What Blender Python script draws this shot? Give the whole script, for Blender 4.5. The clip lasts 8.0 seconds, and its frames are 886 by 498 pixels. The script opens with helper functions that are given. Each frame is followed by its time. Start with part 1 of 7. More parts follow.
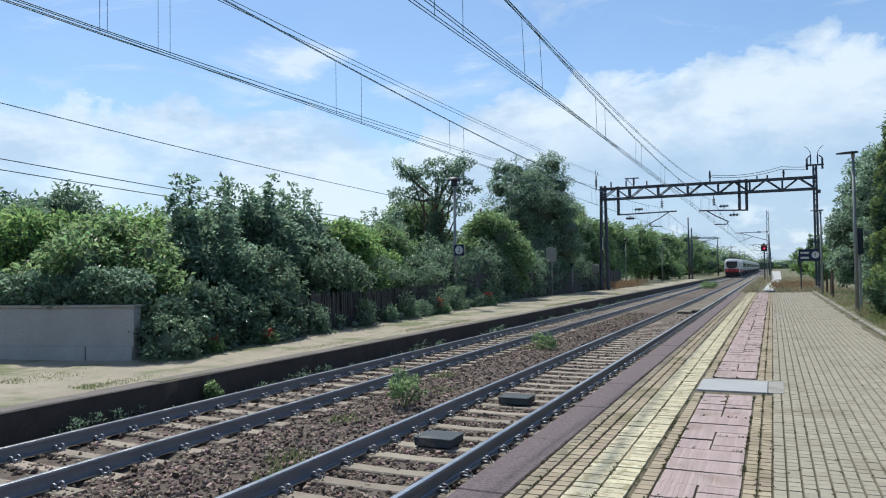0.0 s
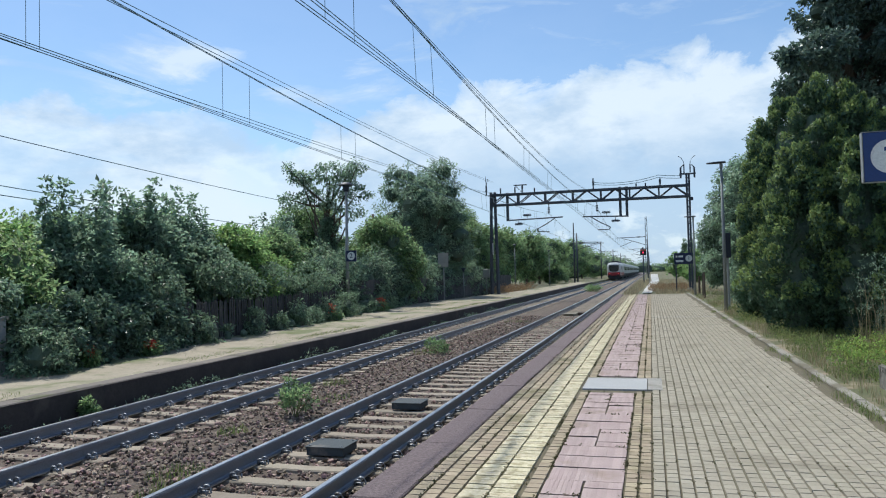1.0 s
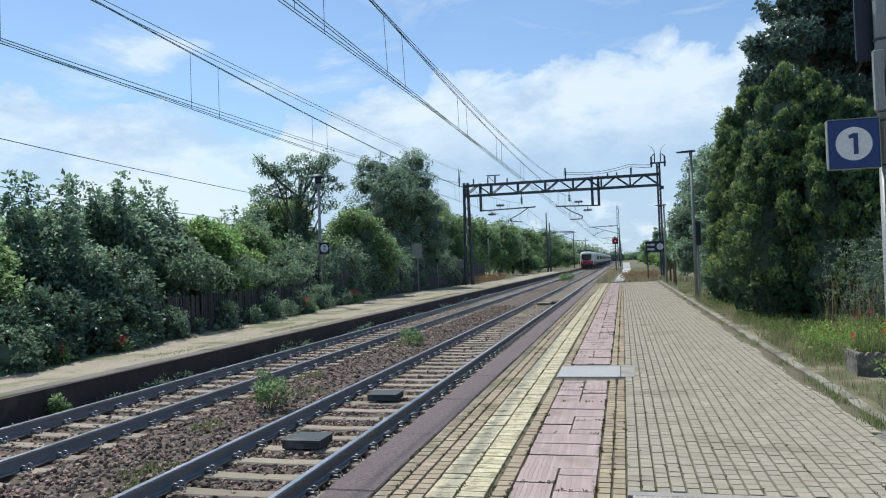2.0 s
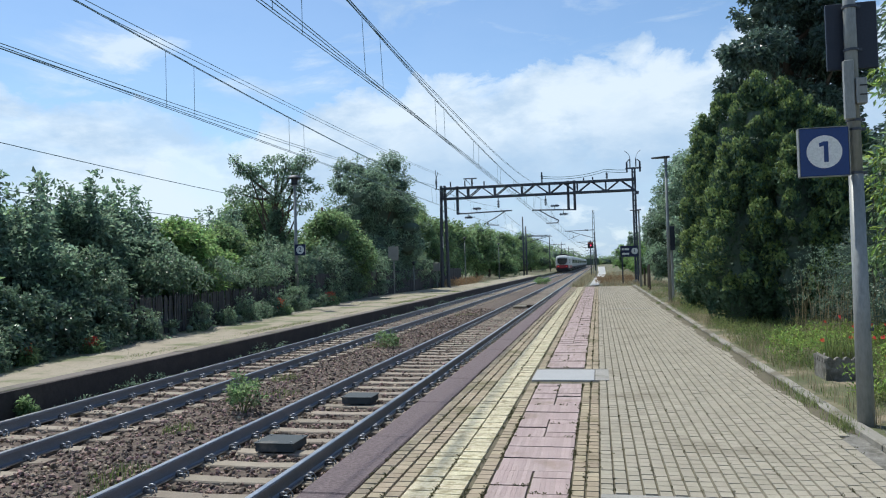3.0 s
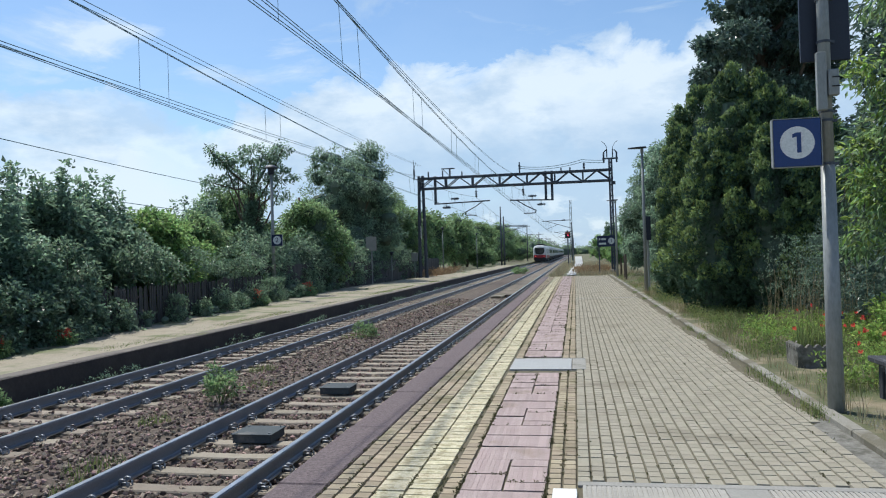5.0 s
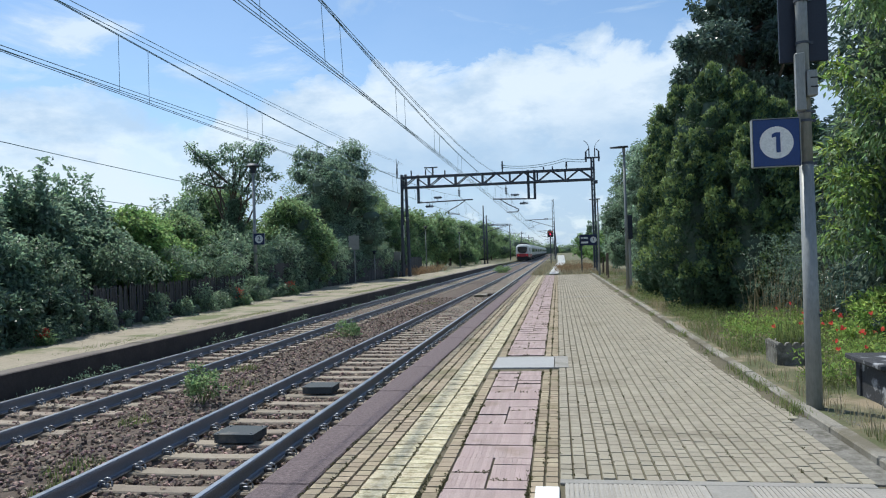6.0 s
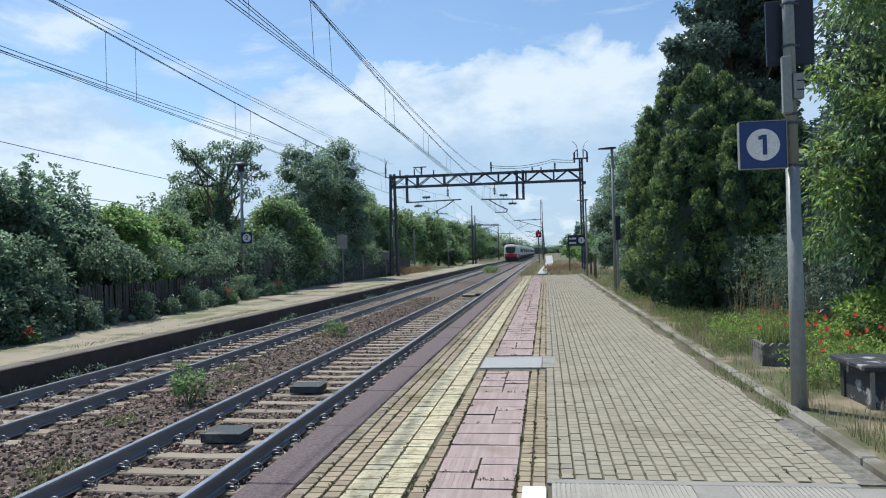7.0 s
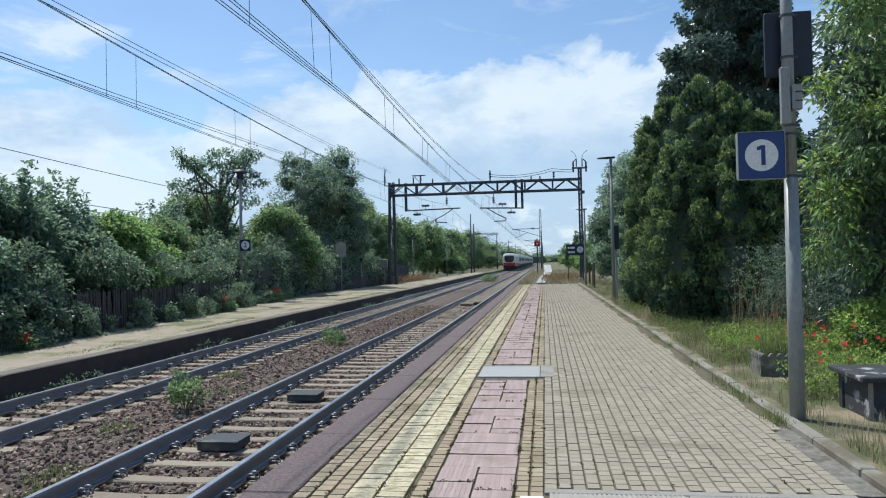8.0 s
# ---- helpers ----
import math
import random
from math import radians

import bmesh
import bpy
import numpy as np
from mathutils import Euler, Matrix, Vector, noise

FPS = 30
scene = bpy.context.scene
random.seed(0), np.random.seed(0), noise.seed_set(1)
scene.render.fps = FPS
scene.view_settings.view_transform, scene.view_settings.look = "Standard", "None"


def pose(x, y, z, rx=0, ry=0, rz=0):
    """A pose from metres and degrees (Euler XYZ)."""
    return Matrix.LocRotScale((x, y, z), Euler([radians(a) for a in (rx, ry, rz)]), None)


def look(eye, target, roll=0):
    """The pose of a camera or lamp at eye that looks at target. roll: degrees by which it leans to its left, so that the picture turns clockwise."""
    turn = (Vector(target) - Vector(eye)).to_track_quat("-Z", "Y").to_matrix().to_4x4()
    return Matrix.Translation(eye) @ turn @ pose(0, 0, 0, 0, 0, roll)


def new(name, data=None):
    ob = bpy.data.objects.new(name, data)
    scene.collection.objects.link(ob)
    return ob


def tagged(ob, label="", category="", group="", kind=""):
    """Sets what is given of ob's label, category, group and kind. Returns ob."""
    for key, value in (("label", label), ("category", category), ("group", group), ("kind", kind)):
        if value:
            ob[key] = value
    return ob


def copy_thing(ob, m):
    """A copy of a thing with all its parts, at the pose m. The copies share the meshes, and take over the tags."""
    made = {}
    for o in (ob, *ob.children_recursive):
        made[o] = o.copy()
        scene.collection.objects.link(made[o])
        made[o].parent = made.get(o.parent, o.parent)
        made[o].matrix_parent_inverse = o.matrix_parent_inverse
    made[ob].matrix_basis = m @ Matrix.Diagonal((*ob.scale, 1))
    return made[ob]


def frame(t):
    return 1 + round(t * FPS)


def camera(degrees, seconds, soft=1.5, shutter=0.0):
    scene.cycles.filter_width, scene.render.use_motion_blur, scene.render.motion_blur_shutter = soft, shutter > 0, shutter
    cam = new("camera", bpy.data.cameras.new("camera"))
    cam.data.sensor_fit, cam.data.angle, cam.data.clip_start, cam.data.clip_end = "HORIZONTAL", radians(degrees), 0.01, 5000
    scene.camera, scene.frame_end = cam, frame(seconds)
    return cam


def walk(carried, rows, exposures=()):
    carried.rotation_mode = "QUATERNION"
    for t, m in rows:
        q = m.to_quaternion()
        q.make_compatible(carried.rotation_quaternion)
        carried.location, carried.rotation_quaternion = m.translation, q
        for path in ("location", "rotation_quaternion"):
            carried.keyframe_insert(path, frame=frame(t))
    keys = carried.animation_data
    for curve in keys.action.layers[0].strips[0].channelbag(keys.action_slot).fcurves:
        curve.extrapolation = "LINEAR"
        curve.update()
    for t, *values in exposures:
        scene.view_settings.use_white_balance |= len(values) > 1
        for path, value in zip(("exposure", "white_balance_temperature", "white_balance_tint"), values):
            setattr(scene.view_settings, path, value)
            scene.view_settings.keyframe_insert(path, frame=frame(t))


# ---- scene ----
cam = camera(62.23, 8.0, soft=1.1)
EYE = (0.0, 0.0, 1.689)
TURNS = [  # seconds, yaw, pitch, roll
    (0.0, 24.18, 1.72, 0.76), (0.2, 19.75, 1.86, 1.2), (0.5, 16.82, 1.96, 1.71), (1.0, 15.81, 2.0, 1.34), (1.5, 14.96, 1.2, 1.87),
    (3.0, 11.93, 1.39, 1.62), (3.5, 11.79, 1.43, 1.44), (4.0, 11.35, 1.33, 1.48), (4.5, 10.87, 0.72, 1.69),
    (6.0, 8.88, 0.44, 1.78), (6.5, 8.48, 0.25, 1.81), (7.0, 7.97, 0.4, 1.49), (7.5, 7.86, 0.59, 1.42), (8.0, 7.86, 1.06, 1.17)]
walk(cam, [(t, pose(*EYE, 90 + p, r, y)) for t, y, p, r in TURNS], exposures=[(0.0, 0.0, 5950, 5), (8.0, 0.0, 5950, 5)])

# ---- light ----
SUN_TO = Vector((-0.42, 0.40, 1.02)).normalized()
SUN_EL = math.asin(SUN_TO.z)
SUN_AZ = math.atan2(SUN_TO.x, SUN_TO.y)
world = bpy.data.worlds.new("sky")
scene.world = world
world.use_nodes = True


def sky_nodes():
    nt = world.node_tree
    nt.nodes.clear()
    N, K = nt.nodes.new, nt.links.new
    out = N("ShaderNodeOutputWorld")
    sky = N("ShaderNodeTexSky")
    sky.sky_type, sky.sun_disc = "NISHITA", False
    sky.sun_elevation, sky.sun_rotation = SUN_EL, SUN_AZ
    sky.air_density, sky.dust_density, sky.ozone_density = 1.0, 0.4, 2.6
    blue = N("ShaderNodeBackground")
    blue.inputs["Strength"].default_value = 0.134
    K(sky.outputs[0], blue.inputs["Color"])
    tc = N("ShaderNodeTexCoord")
    sep = N("ShaderNodeSeparateXYZ")
    K(tc.outputs["Generated"], sep.inputs[0])

    def mth(op, a, b=None, clamp=False):
        m = N("ShaderNodeMath")
        m.operation, m.use_clamp = op, clamp
        for i, v in enumerate((a, b)):
            if v is None:
                continue
            if isinstance(v, (int, float)):
                m.inputs[i].default_value = v
            else:
                K(v, m.inputs[i])
        return m.outputs[0]

    def noise_at(scale, stretch, detail, rough, off, dist=0.0):
        mp = N("ShaderNodeMapping")
        mp.inputs["Scale"].default_value = (1, 1, stretch)
        mp.inputs["Location"].default_value = off
        K(tc.outputs["Generated"], mp.inputs[0])
        n = N("ShaderNodeTexNoise")
        n.inputs["Scale"].default_value, n.inputs["Detail"].default_value = scale, detail
        n.inputs["Roughness"].default_value, n.inputs["Distortion"].default_value = rough, dist
        K(mp.outputs[0], n.inputs["Vector"])
        return n.outputs[0]

    def curve(value, stops):
        r = N("ShaderNodeValToRGB")
        el = r.color_ramp.elements
        el[0].position, el[0].color = stops[0][0], (stops[0][1],) * 3 + (1,)
        el[1].position, el[1].color = stops[-1][0], (stops[-1][1],) * 3 + (1,)
        for p, c in stops[1:-1]:
            e = el.new(p)
            e.color = (c, c, c, 1)
        K(value, r.inputs[0])
        return r.outputs[0]

    z = sep.outputs[2]
    # height in degrees and bearing as a share of the full round
    el = mth("MULTIPLY", mth("ARCSINE", z), 57.2958)
    az = mth("ADD", mth("MULTIPLY", mth("ARCTAN2", sep.outputs[0], sep.outputs[1]), 0.159155), 0.5)

    def round_of(stops, k):
        return curve(az, [((a + 180) / 360, v / k) for a, v in stops])

    # a bank of heaped cloud whose upper edge rises to the right, billowing along the edge
    edge = mth("MULTIPLY", round_of([(-180, 12), (-60, 11.5), (-46, 12.0), (-39, 12.2), (-35, 13.0), (-31, 11.4), (-27.5, 10.4), (-23, 12.0), (-19, 13.6), (-7, 14.4), (6, 15.8), (30, 17), (90, 13), (180, 12)], 40), 40)
    billow = mth("MULTIPLY", mth("SUBTRACT", noise_at(9.5, 1.5, 10, 0.62, (3.1, 0.4, 1.7), 0.3), 0.5), 8.5)
    depth = mth("ADD", mth("SUBTRACT", edge, el), billow)
    heap = curve(mth("MULTIPLY", mth("ADD", depth, 1.0), 0.05), [(0.0, 0.0), (0.035, 0.0), (0.062, 0.55), (0.11, 0.88), (0.30, 0.90), (0.55, 0.86), (1.0, 0.92)])
    thin = curve(noise_at(5.2, 2.4, 7, 0.58, (1.2, 6.4, 0.9), 0.3), [(0.0, 0.72), (0.36, 0.78), (0.52, 1.0), (1.0, 1.0)])
    heap = mth("MULTIPLY", heap, thin)
    # streaks and torn scraps in the blue above
    wisp = curve(noise_at(5.0, 3.6, 8, 0.60, (0.6, 2.3, 5.2), 0.6), [(0.0, 0.0), (0.52, 0.03), (0.60, 0.30), (0.68, 0.72), (1.0, 0.85)])
    haze = curve(z, [(0.0, 0.45), (0.10, 0.20), (0.22, 0.06), (0.5, 0.02), (1.0, 0.02)])
    mask = mth("MAXIMUM", mth("MAXIMUM", heap, wisp), haze)
    # bright along the top of the bank, blue-grey underneath towards the right
    side = round_of([(-180, 0.7), (-50, 0.95), (-30, 0.92), (-22, 0.60), (-12, 0.26), (10, 0.16), (40, 0.5), (180, 0.7)], 1)
    low = mth("MAXIMUM", curve(mth("MULTIPLY", depth, 0.05), [(0.0, 1.0), (0.16, 1.0), (0.36, 0.35), (0.60, 0.05), (1.0, 0.0)]), side)
    puff = curve(noise_at(11.0, 1.8, 8, 0.6, (2.7, 3.3, 1.4), 0.2), [(0.0, 0.0), (0.50, 0.0), (0.60, 0.75), (1.0, 0.9)])
    low = mth("MAXIMUM", low, mth("MULTIPLY", puff, curve(z, [(0.0, 1.0), (0.07, 1.0), (0.10, 0.0), (1.0, 0.0)])))
    shade = curve(noise_at(6.5, 2.2, 7, 0.6, (8.3, 1.1, 0.2)), [(0.0, 0.5), (0.40, 0.66), (0.56, 0.99), (1.0, 1.0)])
    tint = N("ShaderNodeMix")
    tint.data_type = "RGBA"
    tint.inputs["A"].default_value, tint.inputs["B"].default_value = (0.46, 0.60, 0.78, 1), (0.92, 0.96, 1.0, 1)
    K(mth("MULTIPLY", curve(shade, [(0.5, 0.0), (1.0, 1.0)]), low), tint.inputs["Factor"])
    white = N("ShaderNodeBackground")
    K(tint.outputs["Result"], white.inputs["Color"])
    white.inputs["Strength"].default_value = 0.97
    mix = N("ShaderNodeMixShader")
    K(mask, mix.inputs[0]), K(blue.outputs[0], mix.inputs[1]), K(white.outputs[0], mix.inputs[2])
    K(mix.outputs[0], out.inputs[0])


sky_nodes()
sun = new("sun", bpy.data.lights.new("sun", "SUN"))
sun.data.energy, sun.data.angle, sun.data.color = 5.0, radians(0.9), (1.0, 0.91, 0.79)
sun.matrix_world = look(SUN_TO * 60, (0, 0, 0))


# ---- materials ----
def mat(name, c1, c2, scale=6.0, rough=0.85, metal=0.0, bump=0.2, fine=60.0, piece=0.0, c3=None, spot=0.62, translucent=0.0, spec=0.4, stretch=(1, 1, 1)):
    """Two colours mixed by coarse and fine noise in world space; c3: stains with a shape of their own; piece: value spread from piece to piece."""
    m = bpy.data.materials.new(name)
    m.use_nodes = True
    nt = m.node_tree
    nt.nodes.clear()
    N, K = nt.nodes.new, nt.links.new
    out, bsdf = N("ShaderNodeOutputMaterial"), N("ShaderNodeBsdfPrincipled")
    geo = N("ShaderNodeNewGeometry")
    mp = N("ShaderNodeMapping")
    mp.inputs["Scale"].default_value = stretch
    K(geo.outputs["Position"], mp.inputs[0])

    def tex(s, d):
        n = N("ShaderNodeTexNoise")
        n.inputs["Scale"].default_value, n.inputs["Detail"].default_value, n.inputs["Roughness"].default_value = s, d, 0.62
        K(mp.outputs[0], n.inputs["Vector"])
        return n.outputs[0]

    def mixc(fac, a, b):
        x = N("ShaderNodeMix")
        x.data_type = "RGBA"
        for k, v in (("Factor", fac), ("A", a), ("B", b)):
            if isinstance(v, (tuple, float)):
                x.inputs[k].default_value = v if isinstance(v, float) else (*v[:3], 1)
            else:
                K(v, x.inputs[k])
        return x.outputs["Result"]

    def ramp(v, a, b):
        r = N("ShaderNodeMapRange")
        r.inputs["From Min"].default_value, r.inputs["From Max"].default_value = a, b
        K(v, r.inputs["Value"])
        return r.outputs[0]

    coarse, grain = tex(scale, 5), tex(fine, 3)
    col = mixc(ramp(coarse, 0.32, 0.68), c1, c2)
    dark = tuple(0.62 * (a + b) / 2 for a, b in zip(c1, c2))
    g = N("ShaderNodeMath")
    g.operation = "MULTIPLY"
    K(ramp(grain, 0.62, 0.30), g.inputs[0])
    g.inputs[1].default_value = 0.55
    col = mixc(g.outputs[0], col, dark)
    if c3:
        col = mixc(ramp(tex(scale * 0.37, 6), spot, spot + 0.10), col, c3)
    if piece:
        oi, add, fr = N("ShaderNodeObjectInfo"), N("ShaderNodeMath"), N("ShaderNodeMath")
        K(oi.outputs["Random"], add.inputs[0]), K(geo.outputs["Random Per Island"], add.inputs[1])
        fr.operation = "FRACT"
        K(add.outputs[0], fr.inputs[0])
        hsv = N("ShaderNodeHueSaturation")
        val = N("ShaderNodeMapRange")
        val.inputs["To Min"].default_value, val.inputs["To Max"].default_value = 1 - piece, 1 + piece
        K(fr.outputs[0], val.inputs["Value"]), K(val.outputs[0], hsv.inputs["Value"]), K(col, hsv.inputs["Color"])
        hue = N("ShaderNodeMapRange")
        hue.inputs["To Min"].default_value, hue.inputs["To Max"].default_value = 0.5 - 0.05 * piece, 0.5 + 0.05 * piece
        f7, f8 = N("ShaderNodeMath"), N("ShaderNodeMath")
        f7.operation, f8.operation = "MULTIPLY", "FRACT"
        f7.inputs[1].default_value = 7.31
        K(fr.outputs[0], f7.inputs[0]), K(f7.outputs[0], f8.inputs[0]), K(f8.outputs[0], hue.inputs["Value"])
        K(hue.outputs[0], hsv.inputs["Hue"])
        col = hsv.outputs["Color"]
    K(col, bsdf.inputs["Base Color"])
    bsdf.inputs["Metallic"].default_value, bsdf.inputs["Specular IOR Level"].default_value = metal, spec
    rr = N("ShaderNodeMapRange")
    rr.inputs["To Min"].default_value, rr.inputs["To Max"].default_value = max(0.05, rough - 0.12), min(1, rough + 0.12)
    K(coarse, rr.inputs["Value"]), K(rr.outputs[0], bsdf.inputs["Roughness"])
    if bump:
        b = N("ShaderNodeBump")
        b.inputs["Strength"].default_value, b.inputs["Distance"].default_value = bump, 0.01
        K(grain, b.inputs["Height"]), K(b.outputs[0], bsdf.inputs["Normal"])
    if translucent:
        tr, ms = N("ShaderNodeBsdfTranslucent"), N("ShaderNodeMixShader")
        bright = N("ShaderNodeHueSaturation")
        bright.inputs["Value"].default_value, bright.inputs["Hue"].default_value, bright.inputs["Saturation"].default_value = 2.0, 0.485, 0.95
        K(col, bright.inputs["Color"]), K(bright.outputs[0], tr.inputs["Color"])
        ms.inputs[0].default_value = translucent
        K(bsdf.outputs[0], ms.inputs[1]), K(tr.outputs[0], ms.inputs[2]), K(ms.outputs[0], out.inputs[0])
    else:
        K(bsdf.outputs[0], out.inputs[0])
    return m


def glow(name, color, strength):
    m = bpy.data.materials.new(name)
    m.use_nodes = True
    b = m.node_tree.nodes["Principled BSDF"]
    b.inputs["Base Color"].default_value = b.inputs["Emission Color"].default_value = (*color, 1)
    b.inputs["Emission Strength"].default_value = strength
    return m


M_SOIL = mat("soil_and_dry_grass", (0.125, 0.115, 0.065), (0.085, 0.105, 0.042), 2.4, 0.95, bump=0.6, fine=24, c3=(0.25, 0.205, 0.14), spot=0.52)
M_BED = mat("ballast_bed", (0.092, 0.068, 0.054), (0.150, 0.118, 0.095), 9, 0.95, bump=1.0, fine=30, c3=(0.09, 0.085, 0.06))
M_STONE = mat("ballast_stone", (0.200, 0.138, 0.105), (0.30, 0.232, 0.190), 7, 0.85, bump=0.4, fine=70, piece=0.85)
M_RAIL = mat("rail_side_steel", (0.180, 0.200, 0.238), (0.220, 0.230, 0.258), 2, 0.5, 0.25, 0.15, 50, c3=(0.12, 0.085, 0.065), spot=0.66, spec=0.5)
M_HEAD = mat("rail_running_face", (0.42, 0.43, 0.45), (0.52, 0.53, 0.55), 3, 0.32, 0.9, 0.05, 80)
M_SLEEPER = mat("weathered_concrete_sleeper", (0.25, 0.21, 0.165), (0.32, 0.275, 0.22), 5, 0.92, bump=0.35, fine=60, piece=0.16, c3=(0.20, 0.15, 0.115), spot=0.60)
M_CLIP = mat("galvanised_clip", (0.17, 0.18, 0.20), (0.30, 0.315, 0.34), 20, 0.42, 0.5, 0.1, 90, c3=(0.12, 0.10, 0.09), spot=0.55)
M_PAVER = mat("concrete_paver", (0.302, 0.272, 0.208), (0.362, 0.330, 0.260), 2.2, 0.9, bump=0.35, fine=90, piece=0.08, c3=(0.23, 0.205, 0.155), spot=0.55)
M_PAVER_B = mat("yellowish_concrete_paver", (0.305, 0.248, 0.168), (0.378, 0.315, 0.222), 2.6, 0.9, bump=0.35, fine=90, piece=0.16, c3=(0.19, 0.165, 0.095), spot=0.53)
M_JOINT = mat("mossy_joint_soil", (0.105, 0.088, 0.060), (0.140, 0.125, 0.078), 5, 0.97, bump=0.7, fine=60)
M_YELLOW = mat("worn_yellow_line_paver", (0.43, 0.37, 0.215), (0.66, 0.61, 0.46), 24, 0.88, bump=0.6, fine=70, piece=0.14, c3=(0.30, 0.26, 0.155), spot=0.52)
M_PINK = mat("pink_tactile_tile", (0.36, 0.275, 0.26), (0.42, 0.335, 0.32), 4, 0.88, bump=0.35, fine=80, piece=0.10, c3=(0.28, 0.215, 0.185), spot=0.56)
M_EDGE = mat("purple_worn_asphalt", (0.085, 0.062, 0.067), (0.225, 0.178, 0.180), 34, 0.92, bump=1.0, fine=95, c3=(0.135, 0.108, 0.108), spot=0.56)
M_CONC = mat("grey_concrete", (0.27, 0.26, 0.235), (0.35, 0.335, 0.305), 3, 0.9, bump=0.4, fine=60, c3=(0.18, 0.17, 0.14), spot=0.55)
M_OLDC = mat("cracked_old_concrete", (0.12, 0.112, 0.095), (0.27, 0.26, 0.23), 11, 0.93, bump=0.9, fine=48, c3=(0.10, 0.094, 0.076), spot=0.53)
M_KERB = mat("kerb_stone", (0.24, 0.225, 0.19), (0.32, 0.30, 0.26), 3, 0.92, bump=0.6, fine=50, piece=0.10, c3=(0.145, 0.13, 0.095), spot=0.49)
M_COPING = mat("dull_coping", (0.15, 0.13, 0.115), (0.20, 0.175, 0.155), 2, 0.95, bump=0.5, fine=40, c3=(0.12, 0.12, 0.07), spot=0.55)
M_DUST = mat("dusty_earth_platform", (0.27, 0.235, 0.175), (0.37, 0.325, 0.25), 1.3, 0.95, bump=0.6, fine=30, c3=(0.135, 0.15, 0.07), spot=0.51)
M_DARKWALL = mat("dark_brown_retaining_wall", (0.040, 0.034, 0.033), (0.068, 0.056, 0.052), 2, 0.95, bump=0.6, fine=20, c3=(0.09, 0.075, 0.065))
M_PLATE = mat("light_steel_cover", (0.35, 0.35, 0.345), (0.41, 0.41, 0.405), 4, 0.6, 0.1, 0.15, 70, c3=(0.45, 0.43, 0.38), spot=0.62)
M_RIB = mat("ribbed_grey_tile", (0.34, 0.32, 0.285), (0.40, 0.38, 0.345), 4, 0.88, bump=0.3, fine=80, piece=0.06)
M_WHITE = mat("white_paint", (0.74, 0.74, 0.72), (0.80, 0.80, 0.78), 3, 0.6, bump=0.1, fine=60)
M_POLE = mat("grey_painted_steel_pole", (0.235, 0.25, 0.242), (0.285, 0.295, 0.288), 3, 0.5, 0.15, 0.08, 50, stretch=(1, 1, 0.3))
M_IRON = mat("dark_lattice_steel", (0.058, 0.070, 0.092), (0.088, 0.098, 0.118), 3, 0.6, 0.3, 0.1, 40)
M_WIRE = mat("weathered_copper_wire", (0.060, 0.135, 0.165), (0.090, 0.175, 0.205), 1, 0.5, 0.1, 0)
M_BLUE = mat("blue_sign_enamel", (0.012, 0.040, 0.165), (0.015, 0.047, 0.185), 2, 0.4, bump=0.03)
M_NAVY = mat("dark_blue_sign_enamel", (0.018, 0.026, 0.075), (0.022, 0.030, 0.085), 2, 0.45, bump=0.03)
M_PANEL = mat("dark_panel_back", (0.020, 0.026, 0.042), (0.028, 0.034, 0.052), 2, 0.5, 0.2, 0.05)
M_BLACK = mat("black_plastic", (0.02, 0.021, 0.024), (0.03, 0.031, 0.034), 4, 0.6, bump=0.1)
M_TRACKBOX = mat("dark_grey_track_box", (0.040, 0.052, 0.060), (0.058, 0.070, 0.078), 5, 0.75, bump=0.25, fine=70, c3=(0.15, 0.14, 0.125))
M_WALL = mat("grey_rendered_wall", (0.30, 0.30, 0.30), (0.37, 0.37, 0.365), 1.4, 0.92, bump=0.4, fine=40, c3=(0.22, 0.22, 0.21), spot=0.58)
# Weathered wood, darkened so the deep shade under the growth is in its colour.
M_FENCE = mat("shade_toned_weathered_fence_wood", (0.046, 0.046, 0.048), (0.078, 0.077, 0.077), 5, 0.9, bump=0.4, fine=40, piece=0.25, stretch=(1, 1, 0.15))
M_BARK = mat("bark", (0.085, 0.066, 0.048), (0.13, 0.105, 0.08), 6, 0.95, bump=0.8, fine=25, stretch=(1, 1, 0.3))
M_BENCH = mat("sooty_stone_bench", (0.028, 0.030, 0.036), (0.055, 0.058, 0.066), 14, 0.75, bump=0.4, fine=40, c3=(0.34, 0.35, 0.37), spot=0.55)
# Darker copy of the broad leaf; the low hedge's shade is in its colour.
M_IVY = mat("shade_toned_glossy_ivy_leaf", (0.070, 0.120, 0.082), (0.115, 0.180, 0.118), 0.8, 0.36, bump=0, piece=0.55, translucent=0.26, spec=0.6)
M_LEAF_DARK = mat("broad_dark_leaf", (0.100, 0.160, 0.102), (0.155, 0.235, 0.145), 0.8, 0.42, bump=0, piece=0.55, translucent=0.42, spec=0.6)
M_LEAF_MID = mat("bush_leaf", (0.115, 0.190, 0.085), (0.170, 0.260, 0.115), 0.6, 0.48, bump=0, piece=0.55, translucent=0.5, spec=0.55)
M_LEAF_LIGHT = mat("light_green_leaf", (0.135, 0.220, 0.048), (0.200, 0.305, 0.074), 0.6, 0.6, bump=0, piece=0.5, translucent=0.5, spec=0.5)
M_LEAF_FRESH = mat("fresh_green_leaf", (0.115, 0.205, 0.068), (0.170, 0.285, 0.098), 0.6, 0.6, bump=0, piece=0.5, translucent=0.5, spec=0.5)
M_LEAF_BLUE = mat("grey_green_leaf", (0.115, 0.180, 0.125), (0.170, 0.250, 0.165), 0.6, 0.42, bump=0, piece=0.55, translucent=0.5, spec=0.6)
